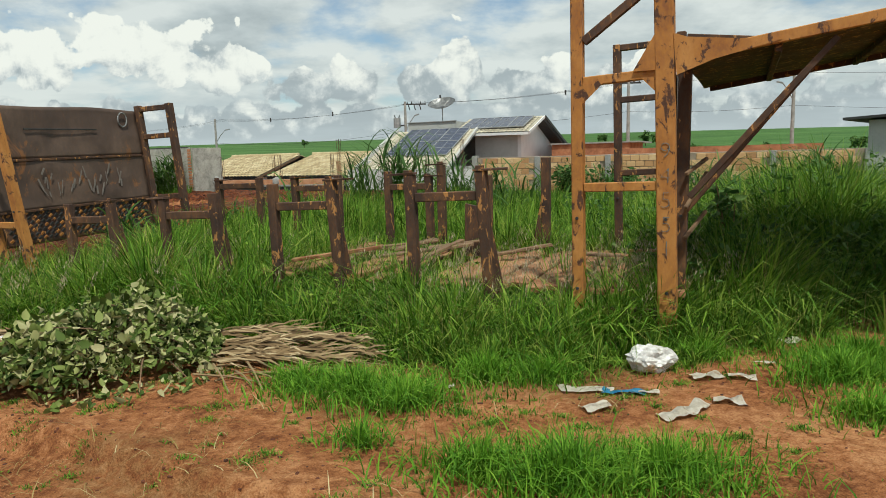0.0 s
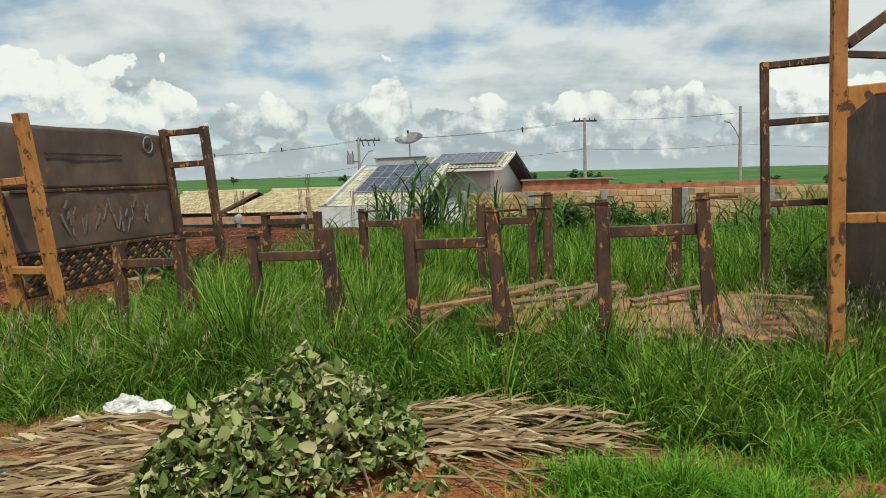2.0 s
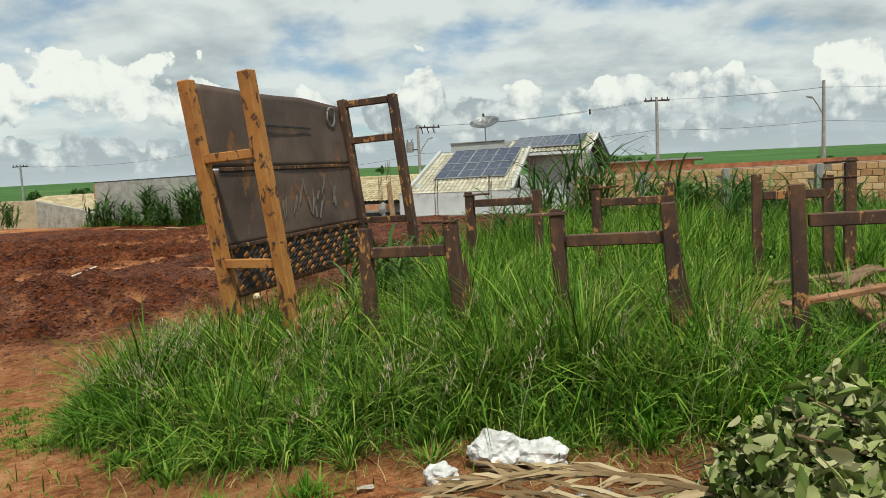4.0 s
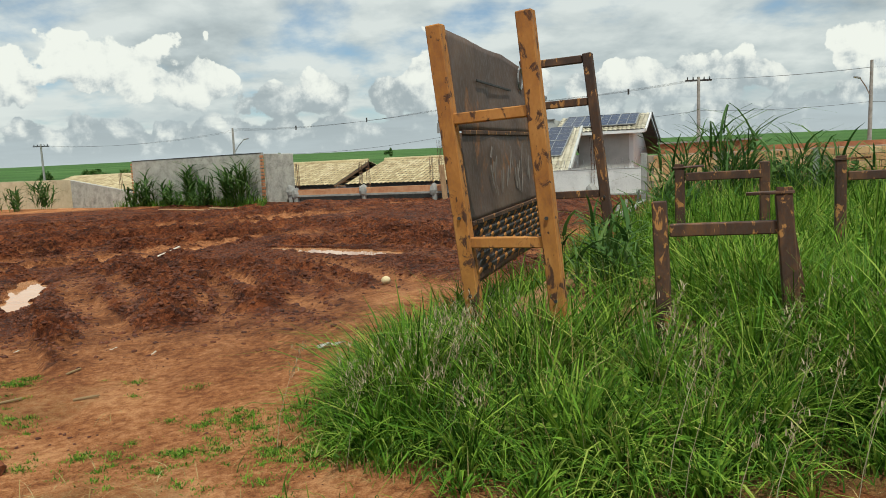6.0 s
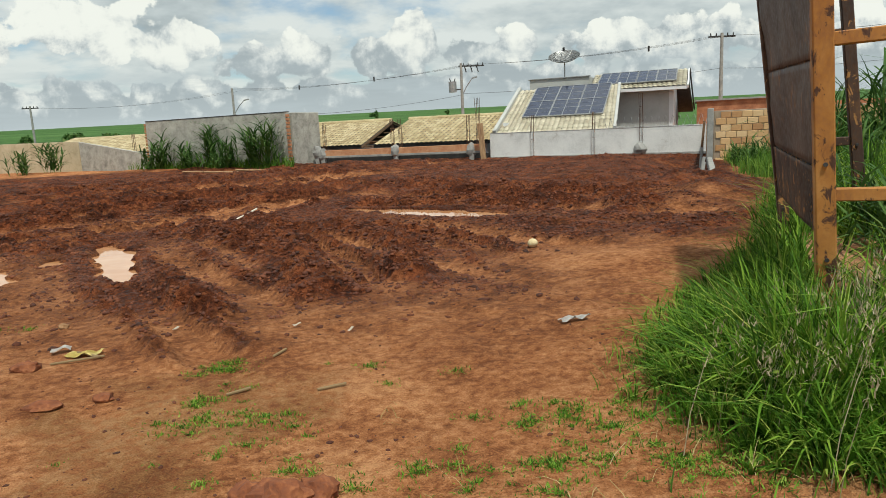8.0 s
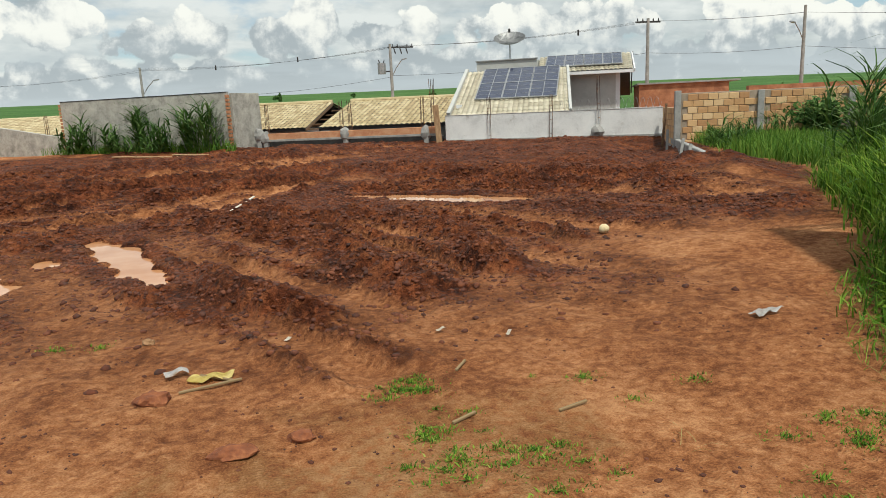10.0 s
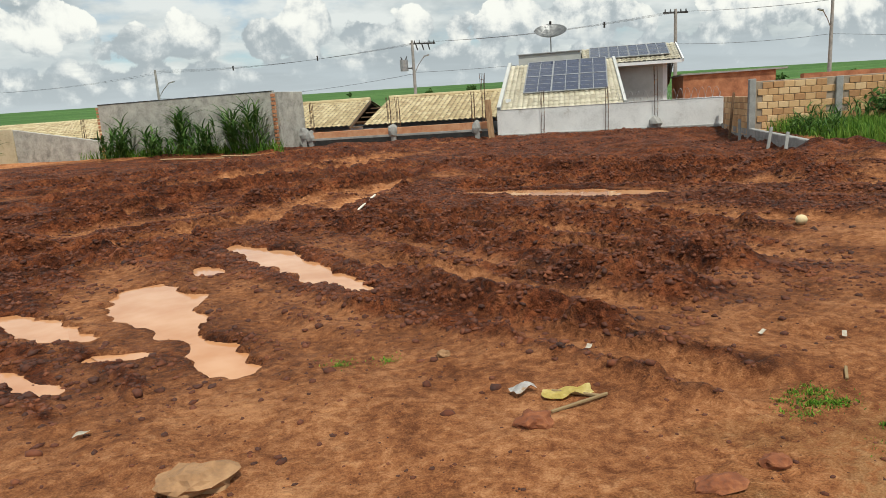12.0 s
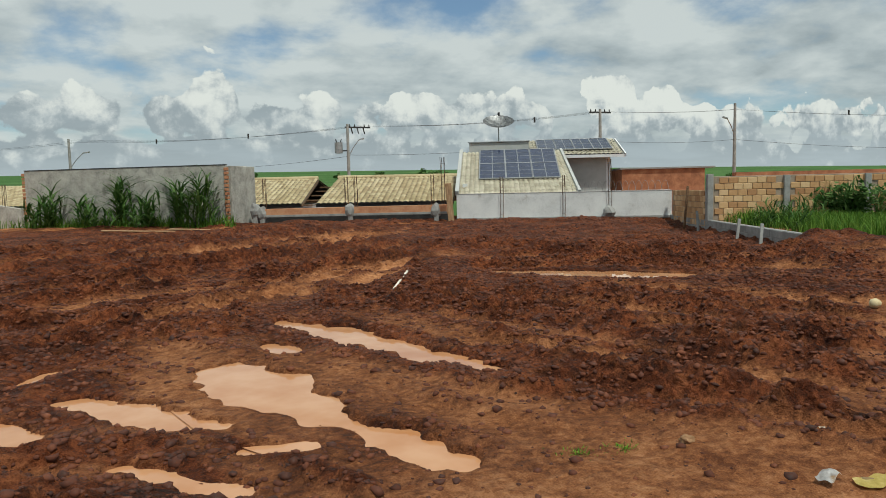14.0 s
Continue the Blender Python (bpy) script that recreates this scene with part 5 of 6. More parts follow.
part("roof", prism(bmesh.new(), [(15.3, 22.5, 1.42), (18.1, 21.1, 1.42), (18.4, 21.8, 1.85), (15.6, 23.2, 1.85)], UP * 0.05), POST_WOOD, hut)


# ---- poles and wires ----
def street_pole(x, y, foot, top, label, arm=0.0, arms=1, lamp=0.0, transformer=False):
    it = thing("utility_pole", (x, y, foot), label, "utility pole", "utility poles along the street")
    part("shaft", tube(bmesh.new(), [(x, y, foot), (x, y, top)], 0.17, 12, 0.10), CONCRETE, it)
    d = Vector((math.cos(arm), math.sin(arm), 0))
    for i in range(arms):
        z = top - 0.25 - 0.5 * i
        cross = part("crossarm", bar(Vector((x, y, z)) - d * (0.2 if transformer else 0.95), Vector((x, y, z)) + d * (1.9 if transformer else 0.95), 0.09, 0.11, UP), DARK, it)
        for k in (-0.8, -0.4, 0.4, 0.8):
            p = Vector((x, y, z + 0.05)) + d * (k + (1.0 if transformer else 0.0))
            part("insulator", tube(bmesh.new(), [p, p + UP * 0.10, p + UP * 0.20], 0.055, 6, 0.03), DARK, cross)
    if transformer:
        p = Vector((x - 0.75, y, top - 2.3))
        tank = part("transformer", tube(bmesh.new(), [p, p + UP * 0.85], 0.32, 12), METAL, it, "grey transformer tank")
        for k in (-0.15, 0.15):
            part("bushing", tube(bmesh.new(), [p + UP * 0.85 + d * k, p + UP * 1.12 + d * k * 1.6], 0.06, 6, 0.03), DARK, tank)
        part("bracket", bar((x, y, top - 2.1), (x - 0.75, y, top - 2.1), 0.08, 0.1), DARK, it)
        for k in (0.3, 0.8, 1.3):
            part("drop_fuse", tube(bmesh.new(), [Vector((x, y, top - 0.3)) + d * k, Vector((x, y, top - 0.75)) + d * (k + 0.12)], 0.05, 6), DARK, it)
    if lamp:
        z = top - 2.6
        e = Vector((x, y, z)) + Vector((lamp * 0.95, -0.2, 1.35))
        arm_part = part("lamp_arm", tube(bmesh.new(), [(x, y, z), Vector((x, y, z)) + Vector((lamp * 0.45, -0.1, 0.75)), e], 0.035, 6), METAL, it)
        part("lamp_head", bar(e, e + Vector((lamp * 0.45, -0.05, 0.10)), 0.18, 0.10), METAL, arm_part)
    return it


street_pole(-3.94, 61.14, -2.6, 6.64, "concrete pole with a transformer and street lamp", 0.1, 1, 0.9, True)
street_pole(13.71, 52.45, -2.0, 7.08, "concrete utility pole with a crossarm", 0.0, 1)
street_pole(25.9, 51.9, -1.5, 7.70, "concrete utility pole with a street lamp", 0.0, 0, -1.0)
street_pole(-26.25, 75.8, -2.8, 6.53, "concrete utility pole with a street lamp", 0.0, 0, 1.2)
street_pole(-52.0, 86.0, -2.6, 6.3, "distant concrete pole with a crossarm", 0.0, 1)
street_pole(30.0, 40.0, -1.0, 4.4, "short grey concrete pole beyond the wall", 0.0, 0)


def wire(a, b, sag, radius=0.008, label="dark sagging power line strung between poles"):
    a, b = Vector(a), Vector(b)
    pts = [a.lerp(b, i / 16) - UP * sag * 4 * (i / 16) * (1 - i / 16) for i in range(17)]
    return single("power_line", tube(bmesh.new(), pts, radius, 5), DARK, a, label, "cable", "power lines")


A_, B_, C_, D_ = Vector((-3.94, 61.14, 6.5)), Vector((13.71, 52.45, 6.9)), Vector((25.9, 51.9, 7.2)), Vector((-26.25, 75.8, 6.2))
E_ = Vector((-52.0, 86.0, 6.1))
for k in (0.4, 0.9, 1.4):
    wire(A_ + Vector((k, 0, 0)), B_ + Vector((k - 0.9, 0, 0)), 0.35)
    wire(D_ + Vector((k - 0.9, 0, 0.2 * k)), A_ + Vector((k, 0, 0)), 0.5)
for k in (-0.5, 0.5):
    wire(B_ + Vector((k, 0, 0)), C_ + Vector((k * 0.2, 0, 0)), 0.15)
    wire(C_ + Vector((k * 0.2, 0, 0)), Vector((75.0, 52.0 + k, 8.4)), 0.7)
    wire(E_ + Vector((k, 0, 0)), D_ + Vector((k, 0, 0)), 0.6)
wire(A_ - UP * 2.3, B_ - UP * 2.2, 0.3, 0.012)
wire(B_ - UP * 2.2, C_ - UP * 2.4, 0.2, 0.012)
wire(C_ - UP * 2.4, Vector((75.0, 52.0, 5.2)), 0.9, 0.012)
wire(D_ - UP * 2.3, A_ - UP * 2.4, 0.6, 0.012)
for p in (A_.lerp(D_, 0.33), A_.lerp(D_, 0.66), A_.lerp(B_, 0.75), C_.lerp(Vector((75, 52, 8.4)), 0.25)):
    single("line_marker", tube(bmesh.new(), [p - UP * 0.55, p - UP * 0.15], 0.07, 6), DARK, p - UP * 0.55, "small dark spacer hanging on a power line", "spacer", "spacers on the power lines")


# ---- grass and weeds ----
rng = np.random.default_rng(7)


def blades(name, x, y, tall, wide, mat, label, bend=0.45, category="grass", base=None, segs=2, heading=None, tilt=None):
    """One sheet of separate bent blades; x, y, tall and wide are arrays."""
    count = len(x)
    z = (height(x, y) if base is None else base) - 0.01
    head = rng.uniform(0, 2 * np.pi, count) if heading is None else heading
    lean = rng.uniform(0.05, 1.0, count) * bend if tilt is None else tilt
    twist = head + np.pi / 2 + rng.normal(0, 0.5, count)
    across = np.stack([np.cos(twist), np.sin(twist), np.zeros(count)], -1)
    out = np.stack([np.cos(head), np.sin(head), np.zeros(count)], -1)
    root = np.stack([x, y, z], -1)
    verts = []
    for i in range(segs + 1):
        f = i / (segs + 1)
        spine = root + out * (tall * lean * f ** 1.6 * 1.2)[:, None] + np.array((0, 0, 1.0)) * (tall * (f - 0.28 * lean * f ** 2.5))[:, None]
        w = wide * (1 - 0.55 * f) * 0.5
        verts += [spine - across * w[:, None], spine + across * w[:, None]]
    tip = root + out * (tall * lean * 1.2)[:, None] + np.array((0, 0, 1.0)) * (tall * (1 - 0.28 * lean - 0.25 * np.maximum(lean - 0.5, 0)))[:, None]
    verts.append(tip)
    per = 2 * (segs + 1) + 1
    co = np.stack(verts, 1).reshape(-1, 3)
    first = (np.arange(count) * per)[:, None]
    quads = np.concatenate([first + np.array([[2 * i, 2 * i + 1, 2 * i + 3, 2 * i + 2]]) for i in range(segs)])
    tris = first + np.array([[2 * segs, 2 * segs + 1, 2 * segs + 2]])
    ob = raw_mesh(name, co, [quads, tris], mat, (float(x.mean()), float(y.mean()), float(z.mean())))
    return tagged(ob, label, category, kind="stuff")


def on_trailer(x, y):
    s = x * U2[0] + (y - 6.224) * U2[1]
    w = x * N2[0] + (y - 6.224) * N2[1]
    return s, w


def thin_deck(x, y):
    """Sparser over the trailer's deck."""
    s, w = on_trailer(x, y)
    deck = ((s > -1.9) & (s < 1.9) & (w > 0.35) & (w < 2.3)) | ((s > -6.1) & (s < -4.7) & (w > 0.1) & (w < 2.3))
    return np.where(deck, 0.10, 1.0)


def tallness(x, y):
    """How high the grass grows."""
    s, w = on_trailer(x, y)
    front = np.interp(x, VERGE_X, VERGE_Y)
    left = np.interp(y, LEFT_Y, LEFT_X)
    t = 0.13 + 0.46 * smooth((y - front + 0.15) / 1.2) * smooth((x - left + 0.1) / 1.2)
    t = t * (1 - 0.24 * smooth((s + 2.3) / 0.5) * smooth((2.3 - s) / 0.4) * smooth((w + 0.9) / 0.4))
    t = t + 0.20 * smooth((w - 2.4) / 1.2) + 0.16 * smooth((s - 2.5) / 0.8) * smooth((w + 0.3) / 1.0)
    return t * (0.45 + 1.1 * fbm(x, y, 1.7, 4, 121))


def scatter(count, x0, x1, y0, y1, keep):
    x, y = rng.uniform(x0, x1, count), rng.uniform(y0, y1, count)
    ok = rng.uniform(0, 1, count) < keep(x, y)
    return x[ok], y[ok]


def tussocks(name, count, x0, x1, y0, y1, per, keep, mat, label, wide=(0.007, 0.020), rise=1.0):
    """Separate tussocks, each a spray of arching blades leaning outwards, with gaps between."""
    cx, cy = scatter(count, x0, x1, y0, y1, keep)
    own = tallness(cx, cy) * rng.uniform(0.55, 1.35, len(cx)) * rise
    many = np.maximum(6, (per * rng.uniform(0.5, 1.5, len(cx)))).astype(int)
    pick = np.repeat(np.arange(len(cx)), many)
    turn, off = rng.uniform(0, 2 * np.pi, len(pick)), np.abs(rng.normal(0, 0.055, len(pick)))
    bias = rng.uniform(0, 2 * np.pi, len(cx))[pick]
    bx, by = cx[pick] + off * np.cos(turn), cy[pick] + off * np.sin(turn)
    slack = rng.uniform(0.35, 1.25, len(cx))[pick] * rng.uniform(0.25, 1.35, len(pick))
    heading = turn + 0.35 * np.sin(bias - turn)
    return blades(name, bx, by, own[pick] * rng.uniform(0.55, 1.3, len(pick)), rng.uniform(*wide, len(pick)) * rng.uniform(0.75, 1.25, len(cx))[pick], mat, label, base=height(bx, by), segs=3, heading=heading, tilt=slack)


# the thick verge along the street
tussocks("verge_grass", 6200, -7.6, 6.0, 4.4, 9.2, 34, lambda x, y: growth(x, y) * thin_deck(x, y) * smooth((fbm(x, y, 1.6, 3, 131) - 0.25) / 0.22), GRASS, "lush green uncut grass tussocks along the verge")
tussocks("bright_grass", 1100, -7.0, 5.0, 5.0, 8.6, 26, lambda x, y: growth(x, y) * thin_deck(x, y) * smooth((fbm(x, y, 0.8, 3, 137) - 0.52) / 0.08), GRASS_BRIGHT, "bright broad-bladed green grass tussocks", (0.012, 0.026), 0.85)
x, y = scatter(60000, -7.6, 6.0, 4.4, 9.4, lambda x, y: growth(x, y) * thin_deck(x, y) * 0.8)
x, y = x[:24000], y[:24000]
blades("under_grass", x, y, 0.55 * tallness(x, y) * rng.uniform(0.4, 1.2, len(x)), rng.uniform(0.006, 0.014, len(x)), GRASS, "short grass filling the gaps between tussocks", 1.2)
# behind and under the trailer
x, y = scatter(210000, -6.5, 10.5, 8.0, 15.0, lambda x, y: growth(x, y) * thin_deck(x, y) * 0.8)
x, y = x[:62000], y[:62000]
blades("lot_grass", x, y, tallness(x, y) * rng.uniform(0.7, 1.5, len(x)), rng.uniform(0.012, 0.028, len(x)), GRASS, "deep green grass filling the overgrown lot", 1.0)
# the rest of the overgrown lot, to the brick wall
x, y = scatter(150000, -4.5, 17.0, 13.5, 26.0, lambda x, y: growth(x, y))
x, y = x[:46000], y[:46000]
blades("far_grass", x, y, (0.18 + 0.42 * fbm(x, y, 0.5, 3, 141)) * rng.uniform(0.6, 1.3, len(x)), rng.uniform(0.016, 0.032, len(x)), GRASS_TALL, "tall green grass before the brick wall", 0.6)


def tufts(name, spots, per, tall, spread, label, mat=GRASS, wide=(0.005, 0.010)):
    xs_, ys_, ts_ = [], [], []
    for sx, sy, r in spots:
        k = int(per * r * r)
        a, d = rng.uniform(0, 2 * np.pi, k), np.abs(rng.normal(0, 0.5, k)) * r
        xs_.append(sx + d * np.cos(a) * 1.25)
        ys_.append(sy + d * np.sin(a) * 0.8)
        ts_.append(tall * rng.uniform(0.4, 1.3, k) * (1 - 0.45 * np.minimum(d / r, 1)) * min(1.0, 0.55 + r * 0.6))
    gx_, gy_, gt_ = np.concatenate(xs_), np.concatenate(ys_), np.concatenate(ts_)
    return blades(name, gx_, gy_, gt_, rng.uniform(*wide, len(gx_)), mat, label, spread)


tufts("grass_tufts", [(0.86, 2.95, 0.62), (1.35, 3.0, 0.55), (0.45, 3.1, 0.4), (-0.35, 4.25, 0.55), (0.0, 4.05, 0.45), (-0.75, 4.45, 0.4), (0.55, 4.55, 0.45), (0.95, 4.5, 0.35), (2.95, 4.35, 0.55), (3.3, 4.7, 0.6), (2.75, 3.7, 0.35), (3.2, 3.3, 0.4), (-0.2, 3.45, 0.25), (2.2, 4.9, 0.3), (-5.0, 5.75, 0.25), (-4.6, 5.95, 0.18)], 4400, 0.26, 1.15, "bushy green grass tufts on bare red earth", GRASS_BRIGHT, (0.006, 0.013))
low_spots = []
for i in range(190):
    low_spots.append((rng.uniform(-3.2, 3.4), rng.uniform(2.6, 5.2), rng.uniform(0.06, 0.20)))
for i in range(16):
    low_spots.append((rng.uniform(-9.0, -5.6), rng.uniform(6.2, 8.6), rng.uniform(0.06, 0.20)))
for cx, cy, sx, sy, k in ((-7.9, 7.7, 0.45, 0.16, 46), (-7.3, 8.1, 0.35, 0.25, 40), (-7.0, 7.6, 0.3, 0.2, 30), (-9.3, 8.3, 0.25, 0.15, 6), (-9.68, 8.98, 0.10, 0.34, 22), (-9.82, 9.55, 0.15, 0.08, 14), (-9.40, 8.55, 0.25, 0.09, 14), (-9.5, 8.2, 0.4, 0.2, 8), (-12.3, 11.0, 0.25, 0.12, 4), (-8.6, 9.4, 0.3, 0.2, 5)):
    for i in range(k):
        low_spots.append((rng.normal(cx, sx), rng.normal(cy, sy), rng.uniform(0.05, 0.17)))
tufts("low_weeds", low_spots, 4600, 0.06, 1.1, "low creeping grass and weeds on trodden earth", wide=(0.005, 0.012))
x, y = scatter(16000, -8.6, 3.5, 2.6, 9.0, lambda x, y: 0.35 * (1 - growth(x, y)) * smooth((fbm(x, y, 0.9, 4, 111) - 0.46) / 0.12) * (x > -9.0 + 0.0 * y))
blades("straw", x, y, rng.uniform(0.04, 0.16, len(x)), rng.uniform(0.003, 0.007, len(x)), GRASS_DRY, "dry straw lying on the trodden earth", 1.4, tilt=rng.uniform(0.9, 1.7, len(x)))
x, y = scatter(26000, -7.4, 5.0, 4.8, 9.0, lambda x, y: 0.35 * growth(x, y))
blades("dry_stalks", x, y, tallness(x, y) * rng.uniform(0.6, 1.4, len(x)), rng.uniform(0.003, 0.006, len(x)), GRASS_DRY, "thin dry stalks among green grass", 0.7)


def seed_stalks(name, x, y, tall, label):
    """Thin stalks, each with a loose plume of small husks."""
    base = height(x, y)
    blades(name + "_stalks", x, y, tall, np.full(len(x), 0.005), SEED, label, 0.35, base=base, heading=np.zeros(len(x)) + 0.3, tilt=np.full(len(x), 0.25))
    k = 26
    f = rng.uniform(0.70, 1.0, (len(x), k))
    px = x[:, None] + np.cos(0.3) * tall[:, None] * 0.3 * f ** 1.6 + rng.normal(0, 0.02, f.shape)
    py = y[:, None] + np.sin(0.3) * tall[:, None] * 0.3 * f ** 1.6 + rng.normal(0, 0.02, f.shape)
    pz = base[:, None] + tall[:, None] * (f - 0.05) + rng.normal(0, 0.01, f.shape)
    blades(name, px.ravel(), py.ravel(), rng.uniform(0.02, 0.05, px.size), rng.uniform(0.004, 0.008, px.size), SEED, label, 0.9, base=pz.ravel())


sx_ = np.concatenate([rng.normal(-6.15, 0.35, 34), rng.normal(-5.9, 0.25, 20), rng.normal(1.2, 0.7, 90), rng.uniform(-5, 2.8, 130)])
sy_ = np.concatenate([rng.normal(7.6, 0.25, 34), rng.normal(8.2, 0.2, 20), rng.normal(5.9, 0.3, 90), rng.uniform(6.0, 8.0, 130)])
seed_stalks("seed_heads", sx_, sy_, rng.uniform(0.45, 0.85, len(sx_)), "pale feathery grass seed heads")


def reed_clump(x, y, top, count, spread, label="clump of tall broad-leaved cane grass", wide=(0.025, 0.05)):
    """A clump of stalks with long arching leaves."""
    z = z_at(x, y)
    it = thing("cane_clump", (x, y, z), label, "weed", "clumps of tall cane grass")
    for kind in ("stalk", "leaves"):
        if kind == "stalk":
            bm = bmesh.new()
            tips = []
            for i in range(count):
                a, d = rng.uniform(0, 6.28), abs(rng.normal(0, 0.5)) * spread
                p = Vector((x + d * math.cos(a), y + d * math.sin(a), z - 0.05))
                q = p + Vector((rng.normal(0, 0.12), rng.normal(0, 0.12), top * rng.uniform(0.55, 0.95)))
                tube(bm, [p, p.lerp(q, 0.5), q], 0.012, 4, 0.005)
                tips.append((p, q))
            part("cane", bm, GRASS_TALL, it)["kind"] = "stuff"
        else:
            bx, by, bz, bt = [], [], [], []
            for p, q in tips:
                for m in range(9):
                    r = p.lerp(q, 0.15 + 0.85 * m / 8)
                    bx.append(r.x), by.append(r.y), bz.append(r.z), bt.append(top * rng.uniform(0.28, 0.5))
            n_ = len(bx)
            ob = blades("leaves", np.array(bx), np.array(by), np.array(bt), rng.uniform(*wide, n_), WEED, "", 1.0, base=np.array(bz), segs=3, tilt=rng.uniform(0.5, 1.5, n_))
            for key in ("label", "category", "kind"):
                if key in ob:
                    del ob[key]
            ob["kind"] = "stuff"
            ob.parent = it
            ob.location = Vector(ob.location) - Vector(it.location)
    return it


for x, y, top, count, spread in ((-0.9, 14.7, 2.0, 26, 1.0), (-1.7, 14.9, 1.7, 20, 0.9), (0.1, 14.2, 1.7, 20, 0.9), (1.3, 13.6, 1.5, 16, 0.9), (-2.7, 12.6, 1.2, 14, 0.6), (-3.6, 11.9, 0.9, 12, 0.5), (-4.4, 9.6, 1.0, 14, 0.45), (-4.2, 10.3, 0.9, 10, 0.4),
                                 (4.1, 9.0, 1.25, 16, 0.5), (5.6, 10.4, 1.35, 16, 0.9), (7.0, 12.0, 1.5, 18, 1.0), (8.6, 15.5, 1.5, 18, 1.0), (5.0, 12.6, 1.2, 16, 1.0), (6.6, 16.2, 1.4, 16, 1.1), (3.4, 14.0, 1.2, 14, 1.0), (9.8, 18.5, 1.5, 16, 1.2),
                                 (4.4, 23.3, 1.3, 16, 0.8), (5.6, 22.6, 1.2, 16, 0.9), (3.3, 23.8, 0.9, 14, 0.7), (7.5, 21.5, 1.2, 14, 1.0), (2.0, 23.5, 0.8, 12, 0.6), (0.6, 22.8, 0.7, 12, 0.6), (0.2, 21.2, 0.7, 12, 0.6)):
    reed_clump(x, y, top, count, spread)
for x, y, top, count, spread in ((-20.8, 39.3, 1.65, 22, 0.9), (-19.4, 38.6, 1.3, 18, 0.8), (-18.0, 37.7, 2.0, 26, 0.8), (-16.8, 37.1, 1.5, 18, 0.8), (-15.7, 36.6, 1.9, 24, 0.7), (-14.9, 36.0, 2.1, 26, 0.7), (-21.3, 38.9, 1.2, 18, 0.7), (-17.3, 36.6, 0.9, 16, 0.8), (-19.0, 37.6, 0.8, 16, 0.8), (-27.5, 41.8, 1.5, 26, 1.0), (-28.8, 41.2, 1.3, 22, 0.9)):
    reed_clump(x, y, top, max(6, count // 2), spread * 0.8, "clump of dark green guinea grass by the wall", (0.06, 0.11))
x, y = scatter(9000, -23.0, -13.6, 34.8, 40.5, lambda x, y: smooth((y - (38.2 - 0.576 * (x + 18))+0.9) / 0.5) * (y < 38.4 - 0.576 * (x + 18)))
blades("wall_foot_grass", x, y, rng.uniform(0.15, 0.6, len(x)), rng.uniform(0.02, 0.05, len(x)), GRASS_TALL, "bright grass at the foot of the grey wall", 0.8)


def broad_leaves(name, points, sizes, mat, parent, facing=0.6):
    """Separate five-cornered curled leaves at given places, joined in one part."""
    count = len(points)
    normal = rng.normal(0, facing, (count, 3)) + np.array((0, -0.25, 1.0))
    normal /= np.linalg.norm(normal, axis=1)[:, None]
    a = np.cross(normal, rng.normal(0, 1, (count, 3)))
    a /= np.linalg.norm(a, axis=1)[:, None]
    b = np.cross(normal, a)
    shape = ((-0.5, 0.03, 0.0), (-0.32, 0.34, 0.08), (0.18, 0.30, 0.0), (0.80, -0.04, -0.16), (0.10, -0.36, 0.03), (-0.38, -0.28, 0.05), (0.05, 0.0, -0.09))
    curl = rng.uniform(-0.8, 1.8, count)
    verts = np.stack([points + (a * u + b * v) * sizes[:, None] + normal * (w * curl * sizes)[:, None] * 2.2 for u, v, w in shape], 1)
    first = (np.arange(count) * 7)[:, None]
    tris = np.concatenate([first + np.array([[6, i, (i + 1) % 6]]) for i in range(6)])
    if parent is None:
        ob = raw_mesh(name, verts.reshape(-1, 3), [tris], mat, tuple(float(v) for v in points.mean(0)))
    else:
        ob = raw_mesh(name, verts.reshape(-1, 3), [tris], mat, tuple(base_of(parent)))
        ob.parent = parent
        ob.location = (0, 0, 0)
    ob["kind"] = "stuff"
    return ob


# broad-leaved weeds among the grass
x, y = scatter(42000, -7.2, 6.5, 4.6, 11.0, lambda x, y: 0.9 * growth(x, y) * thin_deck(x, y) * smooth((fbm(x, y, 1.3, 4, 201) - 0.47) / 0.12))
x, y = x[:15000], y[:15000]
z = height(x, y) + tallness(x, y) * rng.uniform(0.15, 0.95, len(x))
tagged(broad_leaves("weed_leaves", np.stack([x, y, z], -1), rng.uniform(0.012, 0.045, len(x)), GRASS, None, 0.9), "small broad weed leaves among the verge grass", "weed", kind="stuff")
x, y = scatter(30000, 2.2, 9.0, 5.6, 12.0, lambda x, y: growth(x, y) * smooth((fbm(x, y, 0.9, 4, 207) - 0.40) / 0.15))
x, y = x[:9000], y[:9000]
z = height(x, y) + 1.1 * tallness(x, y) * rng.uniform(0.2, 1.1, len(x))
tagged(broad_leaves("weed_leaves", np.stack([x, y, z], -1), rng.uniform(0.03, 0.08, len(x)), WEED, None, 0.9), "dark broad weed leaves under the trailer roof", "weed", kind="stuff")
x, y = scatter(120000, -8.6, 5.0, 4.0, 10.5, lambda x, y: 4 * growth(x, y) * (1 - growth(x, y)) * 0.35 + 0.05 * (growth(x + 0.4, y + 0.4) > 0.2))
x, y = x[:15000], y[:15000]
blades("edge_grass", x, y, rng.uniform(0.03, 0.16, len(x)), rng.uniform(0.005, 0.012, len(x)), GRASS, "short yellowing grass at the verge's edge", 1.3)

